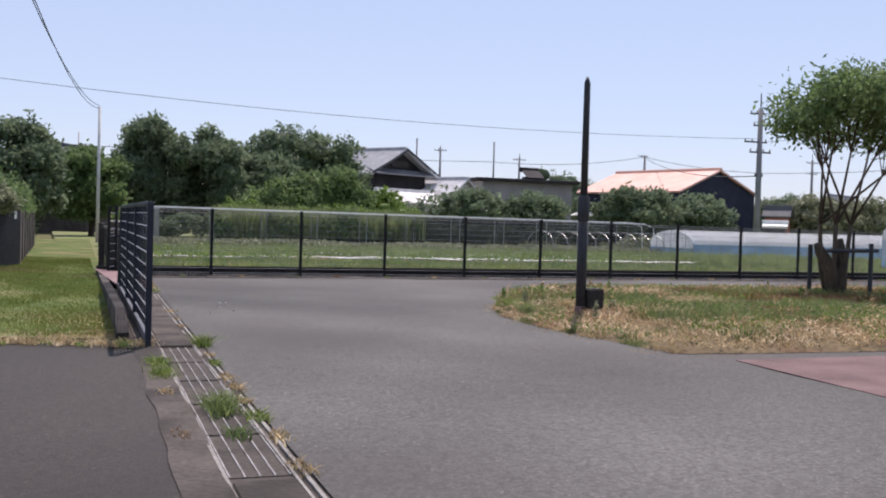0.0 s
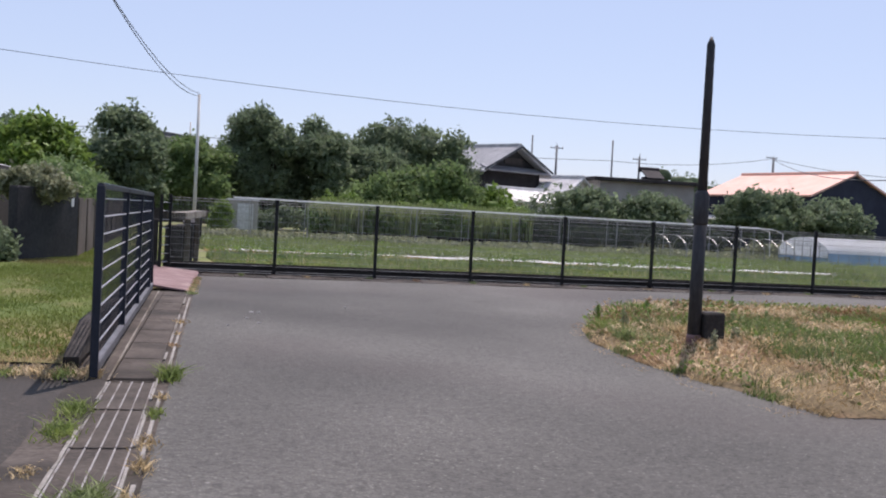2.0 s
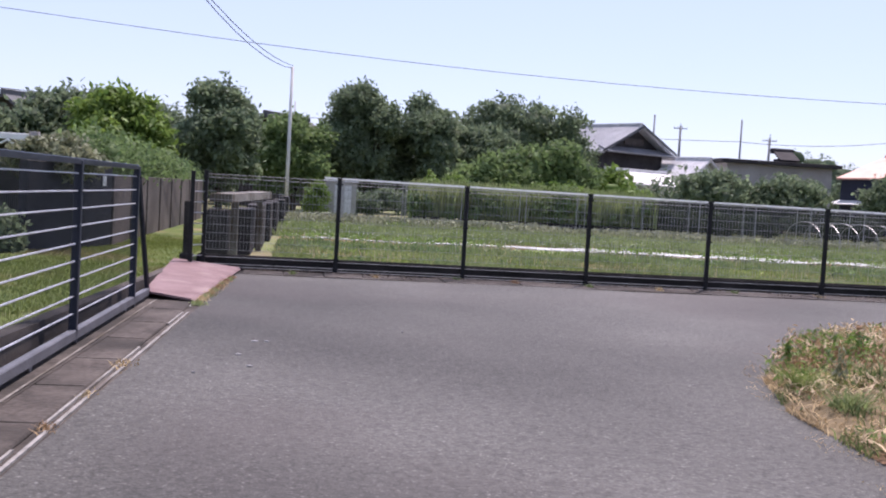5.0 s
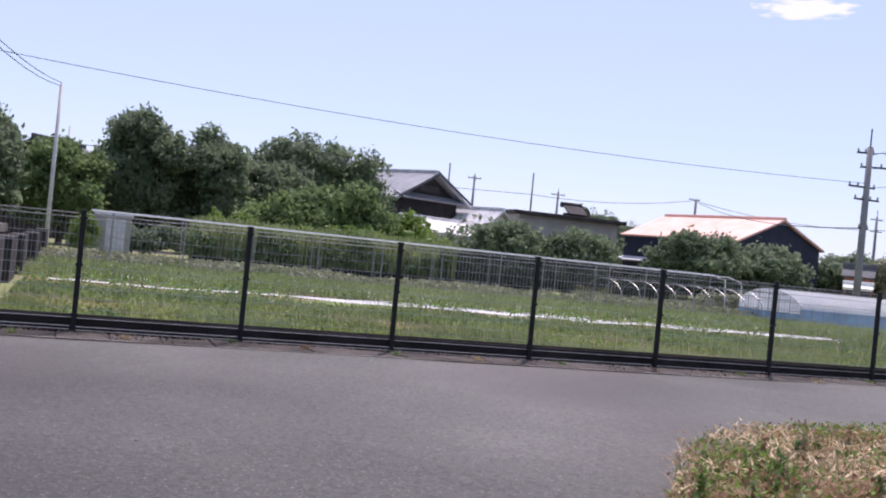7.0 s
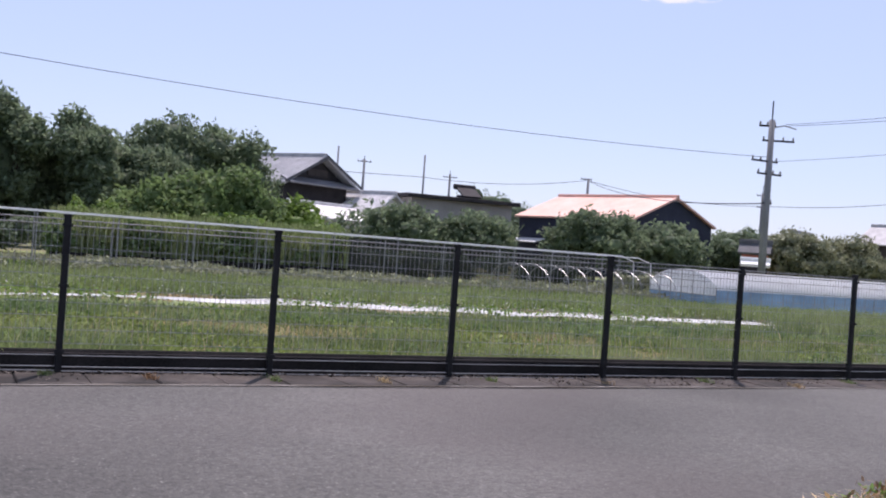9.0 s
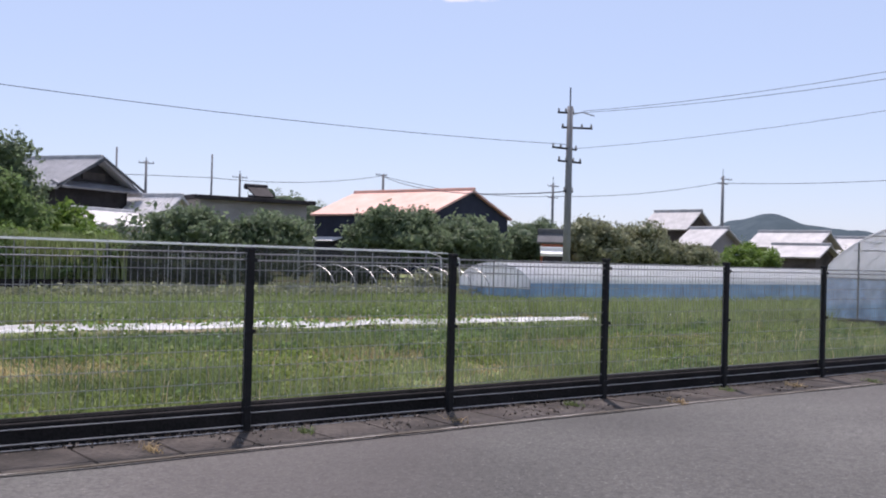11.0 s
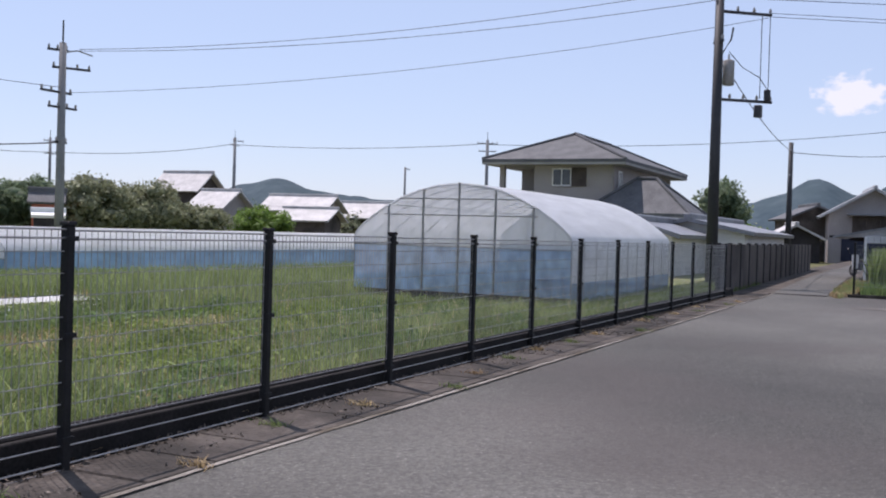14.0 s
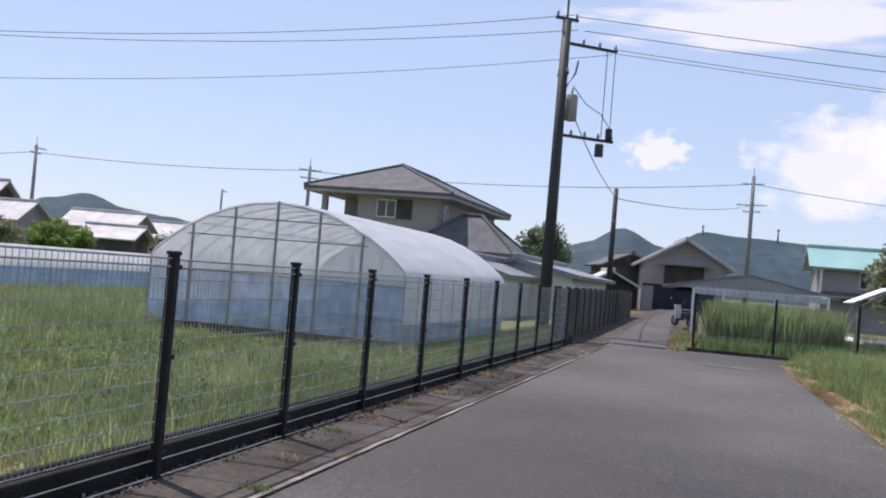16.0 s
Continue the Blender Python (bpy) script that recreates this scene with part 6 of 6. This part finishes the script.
def island_z(p):
    """Rough height of the verge."""
    out = p.copy()
    out[:, 2] = np.clip(0.02 + 0.12 * np.minimum(out[:, 0] - 4.5, np.minimum(-4.9 - out[:, 1], 14 + out[:, 1])), 0.01, 0.17)
    return out


NEAR = [(5.15, -8.05), (5.9, -6.95), (6.75, -6.2), (8.5, -5.4), (10, -5.2), (16, -5.5), (20, -5.4), (20, -14), (5.7, -13.7), (4.85, -13.6), (4.6, -12), (4.55, -10.9), (4.68, -9.4)]
growth("dry_grass", island_z(scatter(NEAR, 60000, 23)), 0.015, 0.07, 0.005, 24, M["straw"], "dry cut straw lying on the verge", lean=2.2)
growth("cut_hay", patchy(island_z(scatter(NEAR, 46000, 31)), 0.9, -0.08, 14.0) + np.array([0, 0, 0.03]), 0.01, 0.06, 0.008, 32, M["hay"], "pale cut hay lying in swathes on the verge", lean=1.8)
growth("cut_hay", scatter([(5.2, -8.2), (5.95, -7.05), (6.8, -6.3), (8.7, -5.5), (10, -5.3), (10, -5.8), (8.7, -6.0), (7.0, -6.6), (6.3, -7.3), (5.6, -8.4)], 7000, 33, 0.05), 0.01, 0.055, 0.008, 34, M["hay"], "pale cut hay along the verge edge", lean=1.6)
growth("red_weeds", patchy(island_z(scatter([(9, -7), (15, -6.6), (15, -10), (9, -10.5)], 16000, 83)), 0.7, 0.0, 11.0), 0.03, 0.16, 0.008, 84, M["red_soil"], "withered reddish weeds round the tree", "weeds", lean=1.0)
growth("verge_weeds", patchy(island_z(scatter(NEAR, 40000, 25)), 1.3, 0.1), 0.02, 0.12, 0.005, 26, M["blade"], "green weeds growing through the dry verge")
growth("verge_weeds", island_z(scatter([(20, -5.6), (23, -5.45), (28, -5.15), (35.8, -5.0), (36.4, -6), (36.4, -9), (20, -9)], 30000, 27)), 0.08, 0.32, 0.008, 28, M["field_blade"], "green grass on the verge")
growth("verge_weeds", patchy(scatter([(36.3, -2.4), (37.5, -2.15), (49, -1.9), (49, -2.8), (38, -2.7)], 5000, 29), 0.9, -0.25, 2.0), 0.03, 0.16, 0.01, 30, M["straw"], "dry weeds beside the lane")
growth("verge_weeds", patchy(scatter([(36.3, -2.5), (37.5, -2.2), (49, -2.0), (49, -2.8), (38, -2.7)], 3000, 39), 0.9, 0.0, 6.0), 0.05, 0.25, 0.01, 40, M["field_blade"], "green weeds beside the lane")


EDGE = [(4.66, -9.4), (5.1, -8.1), (5.85, -7.0), (6.65, -6.25), (8.4, -5.4), (10, -5.1), (16, -5.5), (20, -5.4), (20, -5.85), (16, -5.95), (10, -5.6), (8.5, -5.75), (6.8, -6.6), (6.0, -7.2), (5.4, -8.3), (5.05, -9.5), (4.95, -11), (5.0, -13.5), (4.75, -13.6), (4.55, -12), (4.5, -10.9)]
growth("verge_weeds", patchy(scatter(EDGE, 16000, 71, 0.004), 1.6, 0.2, 9.0), 0.02, 0.09, 0.005, 72, M["blade"], "ragged green weeds along the verge edge", lean=0.8)
growth("dry_grass", patchy(scatter(EDGE, 26000, 73, 0.004), 1.3, 0.0, 21.0), 0.01, 0.06, 0.004, 74, M["straw"], "ragged dry grass along the verge edge", lean=1.6)
growth("dry_grass", scatter([(20, -5.15), (28, -4.85), (35, -4.75), (36.3, -5.4), (28, -5.7), (20, -5.9)], 16000, 75, 0.01), 0.02, 0.1, 0.006, 76, M["straw"], "ragged dry grass along the verge edge", lean=1.2)
growth("verge_weeds", patchy(scatter([(20, -5.2), (28, -4.9), (35, -4.8), (36.3, -5.4), (28, -5.9), (20, -6.0)], 16000, 77, 0.01), 0.9, 0.0, 4.0), 0.05, 0.2, 0.007, 78, M["field_blade"], "ragged green weeds along the verge edge", lean=0.7)
for leaf_seed, leaf_mat, leaf_n, keep_at in ((91, "leaf_light", 40000, -0.02), (92, "straw", 30000, 0.0), (93, "leaf_mid", 5000, 0.2)):
    lpts = patchy(island_z(scatter(NEAR, leaf_n, leaf_seed)), 1.1, keep_at, leaf_seed * 0.7)
    lpts[:, 2] += np.random.default_rng(leaf_seed).uniform(0.0, 0.11, len(lpts))
    wv, wq = leaf_cloud([(0, 0, 0, 0.04, 0.04, 0.02)], len(lpts), 0.026, leaf_seed)
    tagged(new("verge_weeds", fast_mesh("verge_weeds", wv + np.repeat(lpts, 4, 0), wq, M[leaf_mat])), "low leafy weeds on the rough verge", "weeds", kind="stuff")
growth("field_grass", scatter([(27, 0.25), (44, 0.6), (44, 2.3), (27, 2.3)], 16000, 95, FIELD_Z), 0.06, 0.22, 0.008, 96, M["blade"], "green grass beside the greenhouse", lean=0.6)
growth("verge_weeds", patchy(island_z(scatter([(5.6, -8.8), (9, -7.6), (15, -7.2), (15, -13.6), (5.6, -13.4)], 34000, 97)), 0.8, 0.02, 31.0), 0.04, 0.2, 0.006, 98, M["blade"], "green weeds in patches on the rough verge", lean=0.8)
SPILL = [(4.8, -8.3), (5.6, -6.9), (6.4, -6.1), (8.2, -5.2), (12, -4.85), (24, -4.8), (34, -4.6), (34, -5.1), (24, -5.5), (10, -5.2), (6.6, -6.2), (5.4, -7.4), (4.95, -9.4), (4.8, -11), (4.9, -13.4), (4.4, -13.6), (4.2, -11)]
growth("straw_spill", patchy(scatter(SPILL, 9000, 61, 0.008), 1.6, 0.02), 0.004, 0.02, 0.003, 62, M["straw"], "loose straw spilled on the asphalt edge", lean=2.0)
lp = scatter([(0.6, -0.12), (35, -0.12), (35, 0.07), (0.6, 0.07)], 3600, 64, 0.02)
lp = np.concatenate([lp, patchy(scatter([(0.6, -0.6), (35, -0.6), (35, -0.1), (0.6, -0.1)], 3000, 65, 0.018), 1.2, 0.14)])[:5200]
lv, lq = leaf_cloud([(0, 0, 0, 0.01, 0.01, 0.004)], len(lp), 0.02, 63)
tagged(new("leaf_litter", fast_mesh("leaf_litter", lv + np.repeat(lp, 4, 0), lq, M["litter"])), "dead leaves and grit in the gutter", "litter", kind="stuff")
for x, y, r in ((1.06, -7.09, 0.05), (1.16, -7.09, 0.035), (0.96, -7.79, 0.04), (1.07, -8.28, 0.04), (0.7, -8.6, 0.02), (2.4, -6.2, 0.02)):
    s = Shape().tube([(0, 0, -0.005), (0, 0, 0.006), (0, 0, 0.012)], [r, r * 0.9, r * 0.5], 7)
    ob = tagged(new("debris_flake", s.mesh("debris_flake", M["wall_grey"])), "pale flat flake lying on the asphalt", "debris", "flakes on the road")
    ob.location, ob.scale = (x, y, 0.004), (0.7, 0.42, 0.7)


def weed_tuft(x, y, z, r, h, n, seed, material="tuft", label="tuft of green weeds growing from the drain"):
    rng = np.random.default_rng(seed)
    n = int(n * 1.1)
    p = np.column_stack([rng.normal(x, r * 0.38, n), rng.normal(y, r * 0.95, n), np.full(n, z)])
    v, q = blades(p, h * 0.2, h * 0.7, 0.0055, seed, 1.1)
    v = v - np.array([x, y, z])
    ob = new("weed_tuft", fast_mesh("weed_tuft", v, q, M[material]))
    ob.location = (x, y, z)
    return tagged(ob, label, "weeds", "weed tufts", "stuff")


trng = random.Random(11)
for k in range(46):
    f = trng.random()
    if k < 26:
        ex, ey = [(4.75, -9.6), (4.9, -8.6), (5.3, -7.6), (5.7, -6.9), (6.3, -6.3), (7.2, -5.9), (8.6, -5.5), (10.5, -5.4)][k % 8]
        ex, ey = ex + trng.uniform(0.05, 0.6), ey - trng.uniform(0.0, 0.6)
    else:
        ex, ey = trng.uniform(5.4, 13), trng.uniform(-12.5, -6.8)
    weed_tuft(ex, ey, 0.06 if k < 26 else 0.12, trng.uniform(0.06, 0.16), trng.uniform(0.16, 0.36), trng.randint(50, 130), 700 + k, ("field_blade", "tuft", "straw", "blade")[k % 4], "upright tuft of weeds on the rough verge")
for y, dx, r, h, n, kind in ((-15.7, -0.25, 0.13, 0.2, 330, "blade"), (-15.4, -0.2, 0.1, 0.16, 160, "blade"), (-16.5, -0.25, 0.09, 0.12, 100, "blade"), (-14.0, -0.53, 0.13, 0.12, 300, "tuft"), (-13.4, -0.52, 0.13, 0.12, 260, "tuft"), (-14.9, -0.55, 0.09, 0.09, 140, "straw"), (-16.4, -0.57, 0.08, 0.07, 100, "straw"), (-12.1, 0.0, 0.1, 0.2, 240, "tuft"), (-12.9, -0.03, 0.06, 0.1, 70, "straw"), (-13.5, -0.03, 0.07, 0.1, 90, "tuft"), (-14.3, -0.03, 0.08, 0.12, 130, "straw"), (-14.8, -0.02, 0.09, 0.14, 150, "straw"), (-15.4, -0.04, 0.07, 0.1, 90, "straw"), (-16.0, -0.03, 0.09, 0.1, 120, "tuft"), (-16.6, -0.02, 0.1, 0.12, 130, "straw"), (-17.4, -0.03, 0.1, 0.12, 120, "straw"), (-8.4, -0.06, 0.1, 0.1, 120, "straw"), (-9.4, -0.05, 0.06, 0.07, 60, "straw"), (-10.3, -0.05, 0.07, 0.08, 80, "straw")):
    dry = 0.55 if kind == "straw" else 0.9
    weed_tuft(edge(y) + dx, y, 0.0, r, h * dry, int(n * dry), trng.randint(1, 999), kind)


def sprig(x, y, z, h, seed, material):
    """A weed with one upright stem and small leaves along it."""
    v, q = leaf_cloud([(0, 0, h * (0.25 + 0.16 * k), 0.055 - 0.008 * k, 0.055 - 0.008 * k, h * 0.12) for k in range(5)], 90, 0.022, seed, shell=0.1)
    root = thing("weed_sprig", (x, y, z), "upright leafy weed on the rough verge", "weed", "weed sprigs")
    part("stem", Shape().tube([(0, 0, -0.02), (0.01, 0, h * 0.6), (0.0, 0.01, h)], [0.005, 0.004, 0.002], 5), M["straw"], root)
    part("leaves", fast_mesh("leaves", v, q, M[material]), None, root, kind="stuff")


for k in range(64):
    if k < 34:
        f = k / 34
        ex, ey = (5.3 + 1.5 * f * 2, -7.95 + 1.6 * f * 2) if f < 0.5 else (6.9 + 6.0 * (f - 0.5) * 2, -6.35 + 0.8 * (f - 0.5) * 2)
        ex, ey = ex + trng.uniform(0.05, 0.5), ey - trng.uniform(0.05, 0.5)
    else:
        ex, ey = trng.uniform(5.1, 13), trng.uniform(-13, -6.6)
    sprig(ex, ey, 0.07 if k < 34 else 0.13, trng.uniform(0.12, 0.3), 900 + k, ("leaf_mid", "leaf_light", "leaf_grey", "straw")[k % 4])
for k in range(16):
    weed_tuft(-0.5 - 0.09 * k + trng.uniform(-.05, .05), -12.15 + 0.035 * k + trng.uniform(-.1, .1), 0.01, 0.1, trng.uniform(0.05, 0.12), 90, 400 + k, ("straw", "hay", "tuft", "straw")[k % 4], "dry and green weeds at the edge of the lawn")
for k in range(14):
    y = -4.6 + 0.24 * k
    weed_tuft(edge(y) - 0.04 + trng.uniform(-.03, .03), y, 0.0, 0.1, 0.07, 110, 200 + k, "straw" if k % 3 else "field_blade", "low yellow-green moss and weeds at the drain")
for k in range(26):
    x = 1 + 1.25 * k + trng.uniform(-.4, .4)
    weed_tuft(x, -0.55 + trng.uniform(-.12, .5), 0.01, 0.07, 0.09, 50, 300 + k, "straw" if k % 2 else "blade", "small weeds in the gutter joints")

# ---- distant hills and clouds ----
HILLS = [(-1.2, 0.045), (-0.6, 0.05), (-0.3, 0.045), (-0.16, 0.052), (-0.063, 0.057), (-0.027, 0.0575), (0.014, 0.0614), (0.05, 0.0436), (0.0915, 0.0598), (0.126, 0.0434), (0.153, 0.0358), (0.25, 0.02), (0.4, 0.022),
         (0.547, 0.0343), (0.58, 0.0382), (0.633, 0.0436), (0.686, 0.058), (0.731, 0.0508), (0.8, 0.03), (0.95, 0.016), (1.3, 0.02)]
hs = Shape()
hn, hx = 260, 1600.0
hv = []
for i in range(hn + 1):
    b_ = -1.2 + 2.5 * i / hn
    k = next(q for q in range(1, len(HILLS)) if b_ <= HILLS[q][0] + 1e-9)
    (a0, h0), (a1, h1_) = HILLS[k - 1], HILLS[k]
    f = (b_ - a0) / (a1 - a0)
    f = f * f * (3 - 2 * f)
    top = (h0 + (h1_ - h0) * f) * hx + 2.5 * noise.noise((i * 0.21, 0, 4)) + 1.2 * noise.noise((i * 0.9, 0, 9))
    for j in range(6):
        w = j / 5
        hv.append((hx * (0.88 + 0.12 * w), b_ * hx * (0.88 + 0.12 * w), -2 + (top + 3) * w ** 0.8 * (1 + 0.05 * noise.noise((i * 0.3, j, 2)) * (j < 5))))
hs.add(hv, [(i * 6 + j, i * 6 + j + 1, (i + 1) * 6 + j + 1, (i + 1) * 6 + j) for i in range(hn) for j in range(5)])
setting("backdrop_hills", hs, M["hill"], "distant wooded hills, blue haze put into their colour", "hills", True)

cm = bpy.data.materials.new("cloud")
cm.use_nodes = True
cn, cl = cm.node_tree.nodes, cm.node_tree.links
cn.remove(cn["Principled BSDF"])
co = cn.new("ShaderNodeTexCoord")
cnz = cn.new("ShaderNodeTexNoise")
cnz.inputs["Scale"].default_value, cnz.inputs["Detail"].default_value = 2.6, 9
cl.new(co.outputs["Object"], cnz.inputs[0])
ln = cn.new("ShaderNodeVectorMath")
ln.operation = "LENGTH"
cl.new(co.outputs["Object"], ln.inputs[0])
sub = cn.new("ShaderNodeMath")
sub.operation = "SUBTRACT"
sc_ = cn.new("ShaderNodeMath")
sc_.operation = "MULTIPLY"
sc_.inputs[1].default_value = 0.62
cl.new(ln.outputs["Value"], sc_.inputs[0])
ad = cn.new("ShaderNodeMath")
ad.operation = "ADD"
ad.inputs[1].default_value = 0.12
cl.new(cnz.outputs[0], ad.inputs[0])
cl.new(ad.outputs[0], sub.inputs[0])
cl.new(sc_.outputs[0], sub.inputs[1])
cr = cn.new("ShaderNodeMapRange")
cr.inputs[1].default_value, cr.inputs[2].default_value = 0.08, 0.3
cr.inputs[4].default_value = 0.62
cl.new(sub.outputs[0], cr.inputs[0])
em = cn.new("ShaderNodeEmission")
em.inputs[0].default_value, em.inputs[1].default_value = (1, 0.98, 0.98, 1), 0.78
tpn = cn.new("ShaderNodeBsdfTransparent")
cms = cn.new("ShaderNodeMixShader")
cl.new(cr.outputs[0], cms.inputs[0])
cl.new(tpn.outputs[0], cms.inputs[1])
cl.new(em.outputs[0], cms.inputs[2])
cl.new(cms.outputs[0], cn["Material Output"].inputs[0])


def cloud(centre, w, h, seed):
    """A bank of cloud on a curved sheet in the far distance, facing the place."""
    s = Shape()
    s.add([(-1 + 2 * i / 8, 0.25 * (1 - (i / 4 - 1) ** 2) * 0.3, -1 + 2 * j / 8) for i in range(9) for j in range(9)], [(i * 9 + j, (i + 1) * 9 + j, (i + 1) * 9 + j + 1, i * 9 + j + 1) for i in range(8) for j in range(8)])
    ob = setting("backdrop_cloud", s, cm, "white summer cloud low in the sky", "cloud", True)
    ob.location = centre
    ob.scale = (w, w * 0.2, h)
    ob.rotation_euler = (0, 0, math.atan2(centre[1], centre[0]) - math.pi / 2)
    ob.visible_shadow = False


cloud((3010, -330, 400), 300, 190, 1)
cloud((3010, -560, 470), 300, 240, 5)
cloud((3010, 195, 412), 110, 70, 3)
cloud((2960, -120, 790), 620, 110, 2)
cloud((1830, 2300, 770), 150, 40, 4)
